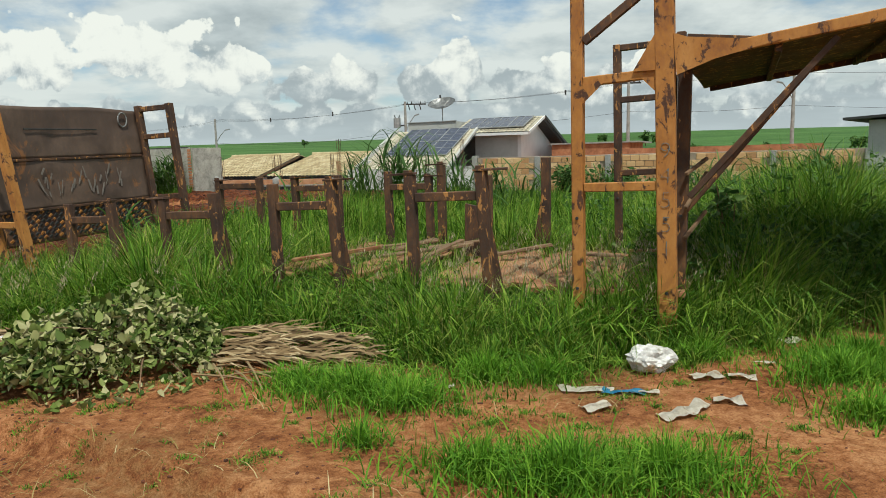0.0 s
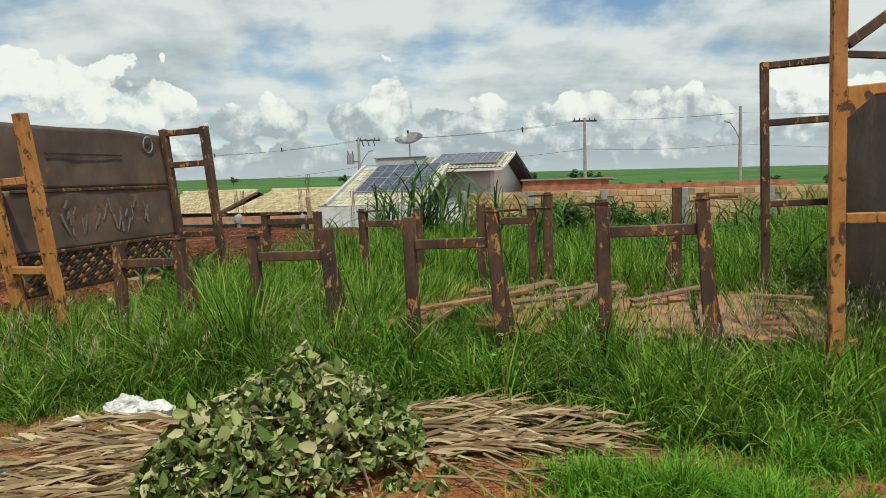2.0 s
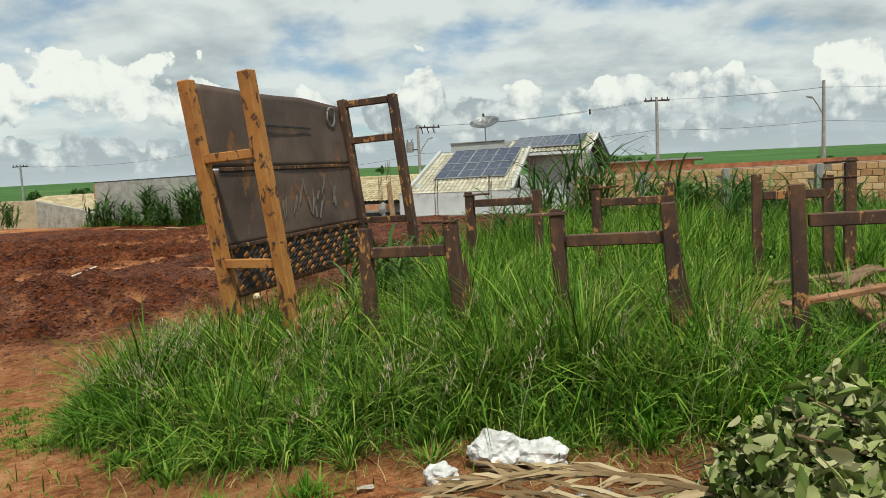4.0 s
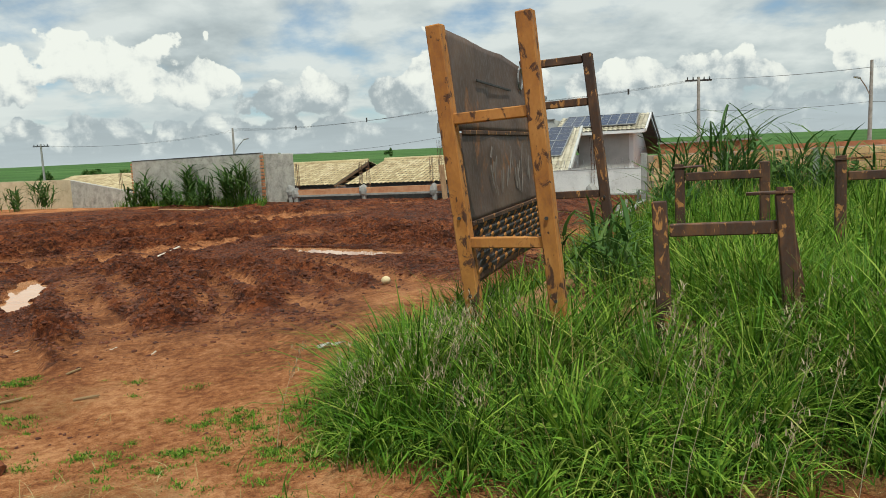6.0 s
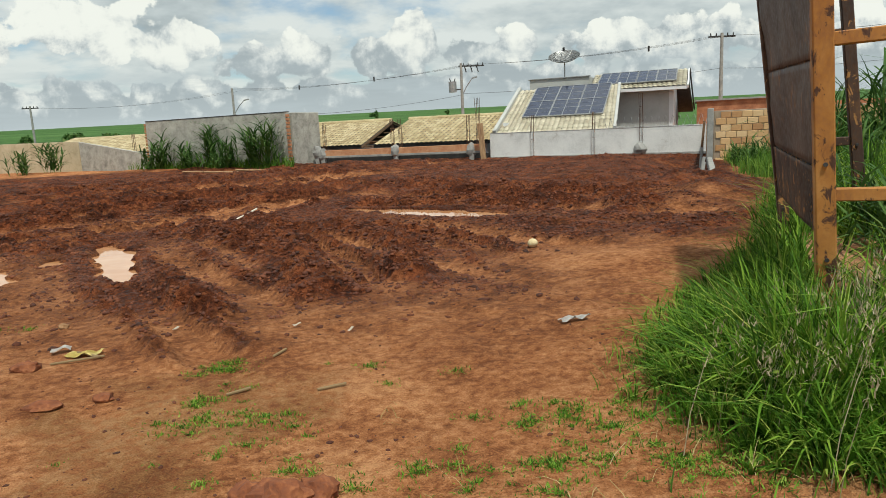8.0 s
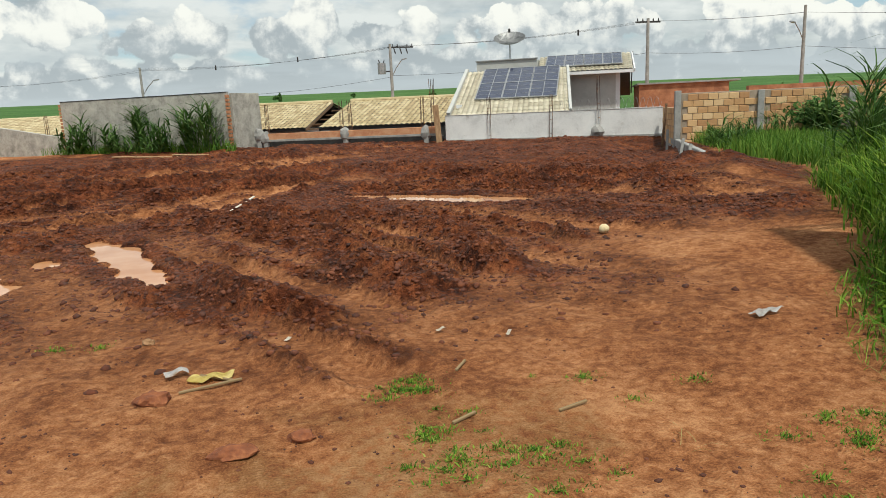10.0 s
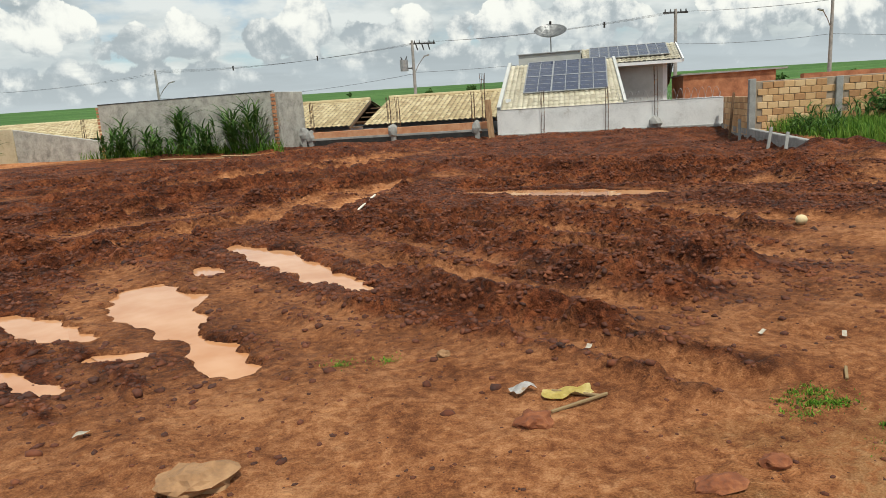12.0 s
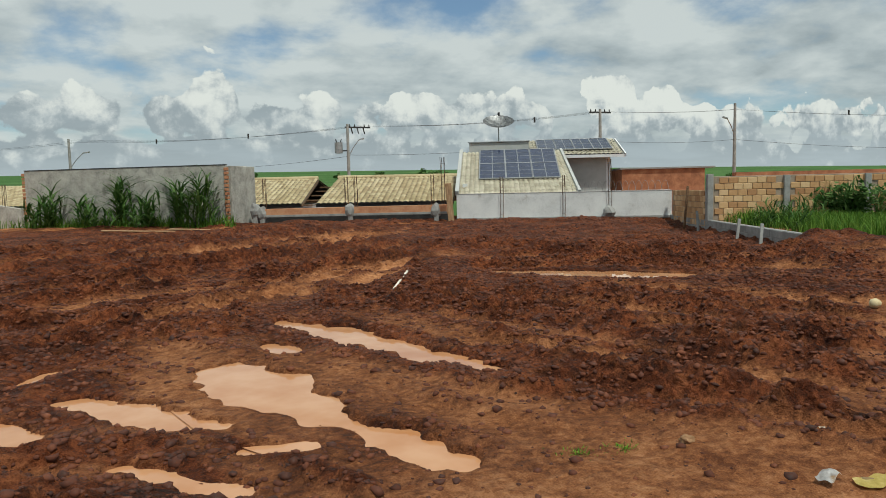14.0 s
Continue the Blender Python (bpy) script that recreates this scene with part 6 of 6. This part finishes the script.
# shrub by the brick wall and a tall weed beside the tall bay
def shrub(x, y, tall, wide, leaves, size, label):
    z = z_at(x, y)
    it = thing("shrub", (x, y, z), label, "shrub")
    pts = []
    for i in range(9):
        a = rng.uniform(0, 6.28)
        tip = Vector((x + wide * 0.5 * math.cos(a) * rng.uniform(0.3, 1), y + wide * 0.5 * math.sin(a) * rng.uniform(0.3, 1), z + tall * rng.uniform(0.6, 1.0)))
        mid = Vector((x, y, z)).lerp(tip, 0.5) + Vector((0, 0, 0.1))
        part("branch", tube(bmesh.new(), [(x, y, z - 0.05), mid, tip], 0.018, 5, 0.006), WOOD, it)
        for j in range(leaves // 9):
            f = rng.uniform(0.25, 1.05)
            p = Vector((x, y, z)).lerp(mid, f * 2) if f < 0.5 else mid.lerp(tip, f * 2 - 1)
            pts.append((p.x + rng.normal(0, 0.09 * wide), p.y + rng.normal(0, 0.09 * wide), p.z + rng.normal(0, 0.09)))
    broad_leaves("foliage", np.array(pts), rng.uniform(0.6, 1.3, len(pts)) * size, WEED, it)
    return it


shrub(4.7, 23.5, 1.15, 2.2, 900, 0.13, "dark leafy shrub growing before the brick wall")
shrub(6.4, 22.4, 1.0, 2.0, 700, 0.13, "dark leafy shrub growing before the brick wall")
shrub(3.75, 8.2, 1.25, 0.45, 180, 0.10, "tall dark leafy weed in the grass")

# ---- the cut branches and dry fronds ----
pile = thing("branch_pile", (-2.25, 5.05, z_at(-2.25, 5.05)), "heap of cut branches with wilting green leaves", "branches")


def heap_top(x, y):
    x, y = np.asarray(x, float), np.asarray(y, float)
    u, v = (x + 2.20) / 0.66, (y - 5.12) / 0.66
    one = (0.12 + 0.54 * fbm(x, y, 2.6, 4, 181)) * np.maximum(0.0, 1 - u * u - v * v) ** 0.55
    u, v = (x + 2.52) / 0.52, (y - 4.62) / 0.50
    two = (0.06 + 0.50 * fbm(x, y, 3.4, 4, 187)) * np.maximum(0.0, 1 - u * u - v * v) ** 0.6
    return np.maximum(one, two)


for i in range(46):
    a, d = rng.uniform(0, 6.28), rng.uniform(0.0, 0.8)
    x0, y0 = -2.26 + 0.66 * d * math.cos(a), 5.0 + 0.64 * d * math.sin(a)
    b = rng.uniform(0, 6.28)
    x1, y1 = x0 + rng.uniform(0.3, 0.6) * math.cos(b), y0 + rng.uniform(0.3, 0.5) * math.sin(b)
    z0 = z_at(x0, y0)
    p0, p1 = Vector((x0, y0, z0 + 0.75 * float(heap_top(x0, y0)))), Vector((x1, y1, z0 + 0.03 + 0.95 * float(heap_top(x1, y1)) + (0.12 if i % 7 == 0 else 0)))
    part("twig", tube(bmesh.new(), [p0, p0.lerp(p1, 0.5) + UP * 0.04, p1], 0.009, 5, 0.004), WOOD, pile)
k = 9500
a, d = rng.uniform(0, 2 * np.pi, k), np.sqrt(rng.uniform(0, 1, k)) * 1.04
ragged = 0.72 + 0.55 * fbm(np.cos(a) * 2 + 9, np.sin(a) * 2 + 9, 1.3, 3, 183)
lx, ly = -2.32 + 0.86 * d * ragged * np.cos(a), 4.93 + 0.86 * d * ragged * np.sin(a)
keep = (heap_top(lx, ly) > 0.04) | (rng.uniform(0, 1, k) < 0.10)
lx, ly = lx[keep], ly[keep]
k = len(lx)
lz = height(lx, ly) + 0.03 + heap_top(lx, ly) * rng.uniform(0.35, 1.2, k) + np.abs(rng.normal(0, 0.035, k)) * (heap_top(lx, ly) > 0.04)
broad_leaves("leaves", np.stack([lx, ly, lz], -1), 0.02 + 0.07 * rng.uniform(0, 1, k) ** 1.8, LEAF, pile, 1.5)
big = 70
a, d = rng.uniform(0, 2 * np.pi, big), np.sqrt(rng.uniform(0, 1, big))
lx, ly = -2.42 + 0.52 * d * np.cos(a), 4.72 + 0.46 * d * np.sin(a)
lz = height(lx, ly) + 0.05 + heap_top(lx, ly) * rng.uniform(0.9, 1.08, big)
broad_leaves("large_leaves", np.stack([lx, ly, lz], -1), rng.uniform(0.05, 0.085, big), LEAF, pile, 0.9)


def palm_frond(x0, y0, turn, length, lift, leaflets=34, label="dry brown palm frond lying on the ground"):
    """A dry frond: a bent midrib with leaflets folded along it."""
    d = Vector((math.cos(turn), math.sin(turn), 0))
    across = Vector((-d.y, d.x, 0))
    z0 = z_at(x0, y0)
    it = thing("palm_frond", (x0, y0, z0), label, "palm frond", "dry palm fronds under the branches")
    pts = []
    for i in range(9):
        f = i / 8
        p = Vector((x0, y0, 0)) + d * length * f + across * 0.10 * math.sin(3 * f + turn)
        p.z = z_at(p.x, p.y) + 0.03 + lift * (0.4 + 0.6 * math.sin(2.6 * f))
        pts.append(p)
    part("midrib", tube(bmesh.new(), pts, 0.020, 6, 0.006), FROND, it)
    bm = bmesh.new()
    for i in range(leaflets):
        f = 0.12 + 0.86 * i / leaflets
        q = pts[int(f * 8)].lerp(pts[min(8, int(f * 8) + 1)], f * 8 % 1)
        for sgn in (-1, 1):
            run = 0.40 * (1 - 0.4 * f) * random.uniform(0.5, 1.3)
            tip = q + (d * random.uniform(0.75, 0.95) + across * sgn * random.uniform(0.05, 0.55)) * run + UP * random.uniform(-0.06, 0.05)
            tip.z = max(tip.z, z_at(tip.x, tip.y) + 0.008)
            mid = q.lerp(tip, 0.5) + UP * random.uniform(0.0, 0.03)
            s = (across if across.y > 0 else -across) * random.uniform(0.006, 0.012) + UP * 0.005
            v = [bm.verts.new(p) for p in (q - s, q + s, mid - s, mid + s, tip)]
            bm.faces.new((v[0], v[1], v[3], v[2]))
            bm.faces.new((v[2], v[3], v[4]))
    ob = part("frond_blade", bm, FROND, it)
    ob["kind"] = "stuff"
    return it


for x0, y0, turn, length, lift in ((-1.9, 5.20, 0.02, 1.35, 0.10), (-1.8, 5.05, -0.06, 1.55, 0.07), (-1.7, 4.95, -0.12, 1.30, 0.05), (-2.0, 5.3, 0.10, 1.1, 0.14), (-1.6, 5.1, 0.05, 1.2, 0.12),
                                   (-2.6, 5.10, 3.06, 1.5, 0.12), (-2.7, 4.95, 3.20, 1.5, 0.10), (-2.6, 4.80, 3.28, 1.45, 0.08), (-2.6, 5.25, 3.0, 1.4, 0.14), (-2.7, 4.65, 3.36, 1.4, 0.06), (-2.8, 5.0, 3.12, 1.7, 0.16), (-2.7, 4.55, 3.45, 1.2, 0.05)):
    palm_frond(x0, y0, turn, length, lift)
for i in range(60):
    right = i < 36
    x0 = rng.uniform(-1.6, -0.7) if right else rng.uniform(-4.0, -2.9)
    y0 = rng.uniform(4.55, 5.15)
    turn = rng.normal(-0.9 if right and i % 3 == 0 else 0.0, 0.35)
    run = rng.uniform(0.3, 0.7)
    p = Vector((x0, y0, z_at(x0, y0) + rng.uniform(0.015, 0.09)))
    q = p + Vector((math.cos(turn) * run, math.sin(turn) * run, 0))
    q.z = z_at(q.x, q.y) + rng.uniform(0.012, 0.04)
    single("dry_stick", tube(bmesh.new(), [p, p.lerp(q, 0.5) + UP * 0.02, q], 0.009, 5, 0.005), FROND, p, "dry stripped twig lying by the branch heap", "stick", "dry sticks by the heap")


# ---- litter ----
def plastic_bag(x, y, size, label, seed):
    z = z_at(x, y)
    bm = lump(bmesh.new(), (x, y, z + size[2] * 0.8), size, seed, 4, 0.30)
    for v in bm.verts:
        c = v.co - Vector((x, y, z + size[2] * 0.8))
        fold = abs(noise.noise(c * 26 + Vector((seed, 0, 0)))) * 0.18 + abs(noise.noise(c * 60 + Vector((0, seed, 0)))) * 0.07
        v.co -= c * fold
        v.co.z = max(v.co.z, z + 0.004)
    return single("plastic_bag", bm, BAG, (x, y, z), label, "plastic bag", "plastic bags among the litter")


plastic_bag(-3.62, 6.02, (0.15, 0.12, 0.10), "knotted white plastic bag of rubbish on bare earth", 2.0)
plastic_bag(-3.40, 5.96, (0.14, 0.09, 0.075), "knotted white plastic bag of rubbish on bare earth", 5.0)
plastic_bag(-3.92, 5.88, (0.09, 0.08, 0.06), "small crumpled whitish plastic bag", 7.0)
plastic_bag(-4.05, 5.15, (0.12, 0.09, 0.05), "flattened white plastic bag beside palm fronds", 8.0)
plastic_bag(-3.25, 5.45, (0.10, 0.07, 0.05), "flattened white plastic bag beside palm fronds", 9.5)
plastic_bag(1.73, 4.62, (0.165, 0.14, 0.105), "crumpled white plastic bag by the grass edge", 3.0)
plastic_bag(-2.62, 6.95, (0.06, 0.05, 0.05), "small scrap of white plastic caught in the grass", 4.4)
plastic_bag(0.75, 5.10, (0.09, 0.07, 0.05), "small scrap of white plastic caught in the grass", 6.1)


def scrap(name, x, y, wide, long, turn, mat, label, category, rumple=0.03, cells=10, group=""):
    """A rumpled flat piece of paper or cloth lying on the ground."""
    bm = bmesh.new()
    z0 = z_at(x, y)
    grid = []
    c, s = math.cos(turn), math.sin(turn)
    for i in range(cells + 1):
        row = []
        for j in range(cells + 1):
            u, v = (i / cells - 0.5) * long, (j / cells - 0.5) * wide
            u += 0.12 * long * noise.noise(Vector((v * 9 + x, y, i * 0.1)))
            v += 0.22 * wide * noise.noise(Vector((u * 9, x, y)))
            px, py = x + u * c - v * s, y + u * s + v * c
            row.append(bm.verts.new((px, py, z_at(px, py) + 0.012 + rumple * (0.5 + noise.noise(Vector((u * 14, v * 14, x)))))))
        grid.append(row)
    for i in range(cells):
        for j in range(cells):
            bm.faces.new((grid[i][j], grid[i + 1][j], grid[i + 1][j + 1], grid[i][j + 1]))
    bmesh.ops.solidify(bm, geom=bm.faces, thickness=0.003)
    return single(name, bm, mat, (x, y, z0), label, category, group)


BLUE = material("blue_print", [(0.02, 0.16, 0.34), (0.04, 0.28, 0.50), (0.10, 0.40, 0.60)], 8.0, 50.0, (0.5, 0.7), 0.2, 0.003)
CREAM = material("cream_rubber", [(0.46, 0.36, 0.18), (0.60, 0.50, 0.30), (0.70, 0.62, 0.42)], 6.0, 40.0, (0.5, 0.8), 0.2, 0.003)
YELLOW = material("yellow_cloth", [(0.46, 0.34, 0.08), (0.62, 0.50, 0.16), (0.72, 0.62, 0.30)], 12.0, 70.0, (0.8, 1.0), 0.5, 0.006)
scrap("cardboard_sheet", 1.20, 4.26, 0.11, 0.34, -0.05, PAPER, "flattened pale cardboard packaging on the ground", "cardboard", 0.012, 8)
scrap("paper_scrap", 1.43, 4.18, 0.09, 0.26, -0.35, BLUE, "bright blue printed wrapper on the ground", "litter", 0.02, 8, "paper litter")
scrap("paper_scrap", 1.56, 4.14, 0.06, 0.16, -0.3, PAPER, "torn white paper scrap on red earth", "litter", 0.02, 8, "paper litter")
for x, y, w, l, turn in ((1.19, 3.88, 0.12, 0.18, 0.2), (1.62, 3.76, 0.12, 0.18, 0.3), (1.78, 3.86, 0.11, 0.2, 0.7), (2.02, 3.94, 0.09, 0.18, -0.2), (2.05, 4.40, 0.11, 0.22, 0.2), (2.28, 4.36, 0.11, 0.18, -0.4), (3.06, 5.25, 0.10, 0.2, 0.3), (2.75, 5.28, 0.05, 0.18, 0.2), (2.55, 4.62, 0.05, 0.16, 0.1), (-4.30, 5.92, 0.05, 0.08, 0.2), (-4.75, 5.75, 0.04, 0.09, 0.9), (0.30, 4.35, 0.04, 0.05, 0.1), (-9.4, 10.6, 0.03, 0.07, 0.4), (-8.9, 10.4, 0.03, 0.06, 0.9), (-10.6, 10.9, 0.04, 0.06, 0.9), (-13.9, 10.4, 0.05, 0.10, 0.0)):
    scrap("paper_scrap", x, y, w, l, turn, PAPER, "torn white paper scrap on red earth", "litter", 0.03, 8, "paper litter")
scrap("yellow_cloth", -11.08, 10.10, 0.10, 0.30, -0.12, YELLOW, "crumpled yellow cloth lying in the mud", "cloth", 0.03, 12)
scrap("grey_rag", -11.32, 10.22, 0.09, 0.16, 0.3, BAG, "small grey plastic rag beside yellow cloth", "rag", 0.05, 8)
scrap("plastic_sheet", -7.0, 9.95, 0.10, 0.26, 0.3, BAG, "pale scrap of plastic by the grass edge", "litter", 0.04, 8)

ball = bmesh.new()
bz = z_at(-6.70, 13.61)
lump(ball, (-6.70, 13.61, bz + 0.055), (0.07, 0.068, 0.062), 11.0, 3, 0.06)
for f in ball.faces:
    f.smooth = True
single("yellow_ball", ball, CREAM, (-6.70, 13.61, bz), "worn yellowish ball lying on the mud", "ball")
single("white_stick", bar((-11.86, 17.61, z_at(-11.86, 17.61) + 0.02), (-11.45, 18.25, z_at(-11.45, 18.25) + 0.06), 0.035, 0.025, UP, 0.005), PAPER, (-11.86, 17.61, z_at(-11.86, 17.61)), "thin white batten lying on the mud", "stick")
for x, y, s, name, mat, label in ((-13.16, 9.66, (0.19, 0.13, 0.07), "stone", ROCK, "ochre stone half buried in earth"), (-8.98, 7.55, (0.15, 0.12, 0.10), "earth_clod", SOIL_LUMP, "large clod of dark red earth"), (-8.80, 7.62, (0.10, 0.09, 0.08), "earth_clod", SOIL_LUMP, "large clod of dark red earth"), (-9.14, 7.60, (0.09, 0.08, 0.07), "earth_clod", SOIL_LUMP, "large clod of dark red earth"), (-11.39, 9.80, (0.11, 0.08, 0.06), "earth_clod", SOIL_LUMP, "large clod of dark red earth"), (-11.67, 10.97, (0.05, 0.04, 0.035), "stone", ROCK, "small pale stone on the mud"), (-10.80, 8.95, (0.12, 0.07, 0.04), "earth_clod", SOIL_LUMP, "flat clod of dark red earth"), (-10.45, 9.05, (0.07, 0.06, 0.04), "earth_clod", SOIL_LUMP, "flat clod of dark red earth")):
    z = z_at(x, y)
    bm = lump(bmesh.new(), (x, y, z + s[2] * 0.3), s, x, 3, 0.38)
    single(name, bm, mat, (x, y, z), label, "stone" if name == "stone" else "clod", "loose clods and stones")
for x, y, turn, l in ((-9.62, 9.02, 0.5, 0.17), (-9.45, 9.75, 0.9, 0.14), (-11.25, 9.9, 0.25, 0.4), (-9.0, 9.0, 0.3, 0.2), (-10.9, 10.0, 2.6, 0.3)):
    z = z_at(x, y)
    single("dry_stick", bar((x, y, z + 0.012), (x + l * math.cos(turn), y + l * math.sin(turn), z_at(x + l * math.cos(turn), y + l * math.sin(turn)) + 0.02), 0.018, 0.016, UP, 0.003), FROND, (x, y, z), "short dry stick lying on trodden mud", "stick", "dry sticks by the heap")

# pale planks in front of the guinea grass
for x, y, turn, l in ((-17.6, 34.9, -0.45, 2.4), (-16.0, 34.6, -0.3, 1.6), (-18.3, 34.6, -0.1, 0.9)):
    z = z_at(x, y)
    single("loose_plank", bar((x, y, z + 0.04), (x + l * math.cos(turn), y + l * math.sin(turn), z_at(x + l * math.cos(turn), y + l * math.sin(turn)) + 0.05), 0.20, 0.04, UP, 0.006), POST_WOOD, (x, y, z), "pale loose plank lying on the mud", "plank", "planks before the weeds")


# ---- loose mud ----
def clods(name, x, y, size, label):
    """Many small broken lumps, joined."""
    ico = bmesh.new()
    bmesh.ops.create_icosphere(ico, subdivisions=1, radius=1.0)
    unit = np.array([v.co[:] for v in ico.verts])
    tri = np.array([[v.index for v in f.verts] for f in ico.faces])
    ico.free()
    count = len(x)
    z = height(x, y)
    r = unit[None] * (1 + rng.uniform(-0.38, 0.38, (count, len(unit), 1)))
    turn = rng.uniform(0, 2 * np.pi, count)
    c, s = np.cos(turn)[:, None], np.sin(turn)[:, None]
    px = r[..., 0] * size[:, None] * rng.uniform(0.9, 1.6, count)[:, None]
    py = r[..., 1] * size[:, None]
    pz = r[..., 2] * size[:, None] * rng.uniform(0.55, 0.95, count)[:, None]
    co = np.stack([x[:, None] + px * c - py * s, y[:, None] + px * s + py * c, z[:, None] + pz + size[:, None] * 0.02], -1)
    faces = (np.arange(count) * len(unit))[:, None, None] + tri[None]
    ob = raw_mesh(name, co.reshape(-1, 3), [faces.reshape(-1, 3)], CLOD, (float(x.mean()), float(y.mean()), float(z.mean())))
    return tagged(ob, label, "mud clods", kind="stuff")


CLOD = material("mud_clods", [(0.026, 0.007, 0.003), (0.085, 0.022, 0.008), (0.19, 0.058, 0.022)], 3.0, 30.0, (0.7, 0.95), 0.6, 0.02, island=0.16)


def wetness(x, y):
    z, wet, lot = relief(x, y)
    return wet * lot


x, y = scatter(130000, -19.0, -3.5, 9.0, 21.0, lambda x, y: 1.3 * wetness(x, y) ** 2.6)
dry = np.ones(len(x), bool)
for level, stops in POOLS:
    for (x0, y0, r0), (x1, y1, r1) in zip(stops, stops[1:]):
        d, t = segment(x, y, (x0, y0), (x1, y1))
        dry &= d > (r0 + (r1 - r0) * t) * 1.15
x, y = x[dry][:30000], y[dry][:30000]
clods("mud_clods", x, y, 0.007 + 0.032 * rng.uniform(0, 1, len(x)) ** 2.6, "broken clods of wet dark red mud")
x, y = scatter(16000, -25.0, 0.5, 20.0, 33.5, lambda x, y: 0.7 * wetness(x, y) * smooth((fbm(x, y, 0.7, 3, 161) - 0.42) / 0.2))
clods("mud_clods", x, y, 0.015 + 0.05 * rng.uniform(0, 1, len(x)) ** 2.5, "broken clods of wet dark red mud")
x, y = scatter(9000, -15.5, -6.5, 7.0, 12.5, lambda x, y: 0.45 * smooth((fbm(x, y, 1.6, 3, 171) - 0.45) / 0.2) * (1 - growth(x, y)))
clods("mud_crumbs", x, y, 0.003 + 0.013 * rng.uniform(0, 1, len(x)) ** 2, "small crumbs of trodden red earth")
x, y = scatter(3500, -4.0, 3.8, 2.4, 6.0, lambda x, y: 0.5 * (1 - growth(x, y)))
clods("mud_crumbs", x, y, 0.003 + 0.010 * rng.uniform(0, 1, len(x)) ** 2, "small crumbs of trodden red earth")

# ---- distant trees ----
def far_tree(x, y, tall):
    z = float(flat_ground(np.array([x]), np.array([y]))[0])
    it = thing("tree", (x, y, z), "distant dark green tree on the field's edge", "tree", "trees along the horizon")
    part("trunk", tube(bmesh.new(), [(x, y, z - 0.3), (x, y, z + tall * 0.5)], tall * 0.03, 6, tall * 0.015), WOOD, it)
    k = 260
    v = rng.normal(0, 1, (k, 3))
    v /= np.linalg.norm(v, axis=1)[:, None]
    pts = np.array((x, y, z + tall * 0.62)) + v * rng.uniform(0.5, 1.0, (k, 1)) * np.array((0.48, 0.48, 0.34)) * tall * (0.8 + 0.4 * np.sin(v[:, :1] * 5 + x))
    broad_leaves("crown", pts, rng.uniform(0.10, 0.2, k) * tall, WEED, it, 1.0)


for az, d, tall in ((-26, 330, 9), (-25, 345, 7), (-23.5, 350, 8), (-29, 320, 8), (-3.0, 700, 11), (9.5, 620, 9), (13.0, 640, 10), (16.5, 560, 12), (17.5, 540, 11), (18.5, 560, 9), (24.0, 300, 6), (26.0, 320, 6), (21.0, 310, 6), (32.0, 330, 7), (36.0, 330, 7), (41.0, 350, 7), (-12.0, 800, 10), (3.0, 760, 8)):
    far_tree(-7 + d * math.sin(radians(az)), 5 + d * math.cos(radians(az)), tall)


# ---- single bricks ----
unit = {}


def lay_bricks(parent, place, s0, s1, z0, z1, skip, joint=0.014, size=(0.29, 0.19), face=-0.058, along=AU, most=300):
    """Bricks proud of the wall's core, sharing one mesh a size."""
    key = (size, tuple(along))
    if key not in unit:
        bm = bar(-along * size[0] / 2, along * size[0] / 2, 0.03, size[1], UP, 0.009)
        me = bpy.data.meshes.new("brick")
        bm.to_mesh(me)
        bm.free()
        me.materials.append(BRICK)
        unit[key] = me
    course, z, made = 0, z0, 0
    origin = base_of(parent)
    while z + size[1] <= z1 + 0.03:
        s = s0 + (size[0] / 2 if course % 2 else 0.0)
        while s + size[0] <= s1:
            if not any(a - 0.12 < s + size[0] / 2 - size[0] / 2 < a + 0.12 - 0.02 or a - 0.12 < s + size[0] < a + 0.12 for a in skip) and made < most:
                ob = new("brick", unit[key])
                p = place(s + size[0] / 2, z + size[1] / 2) + Vector((0, 0, random.uniform(-0.004, 0.004)))
                ob.location = p - origin
                ob.rotation_euler = (0, random.uniform(-0.012, 0.012), random.uniform(-0.008, 0.008))
                ob.parent = parent
                made += 1
            s += size[0] + joint
        z += size[1] + joint
        course += 1


BRICK = bpy.data.materials.new("pale_clay_brick")
BRICK.use_nodes = True
k = Nodes(BRICK.node_tree)
rnd = k.add("ShaderNodeObjectInfo").outputs["Random"]
at = k.add("ShaderNodeTexCoord").outputs["Object"]
shift = k.vec("ADD", at, k.add("ShaderNodeCombineXYZ", {0: k.math("MULTIPLY", rnd, 50.0), 1: 0.0, 2: 0.0}).outputs[0])
speck = k.noise(shift, 12.0, 5, 0.6)
fac = k.math("ADD", k.math("MULTIPLY", rnd, 0.65), k.math("MULTIPLY", speck, 0.35))
colour_of = k.ramp(fac, (0.10, (0.34, 0.165, 0.075)), (0.40, (0.50, 0.29, 0.135)), (0.70, (0.60, 0.39, 0.20)), (0.95, (0.68, 0.50, 0.30)))
k.add("ShaderNodeOutputMaterial", {0: k.add("ShaderNodeBsdfPrincipled", {"Base Color": colour_of, "Roughness": 0.92, "Normal": k.add("ShaderNodeBump", {"Height": speck, "Strength": 0.4, "Distance": 0.01}).outputs[0]}).outputs[0]})
lay_bricks(brick_wall, lambda s, z: BR(s, -0.062, z), 0.16, 13.1, -0.16, 1.46, (0.0, 2.45, 5.0, 7.6, 10.2, 12.8))
lay_bricks(brick_side, lambda s, z: BR(-0.062, s, z), 0.12, 4.3, -0.16, 1.02, (), along=AN)
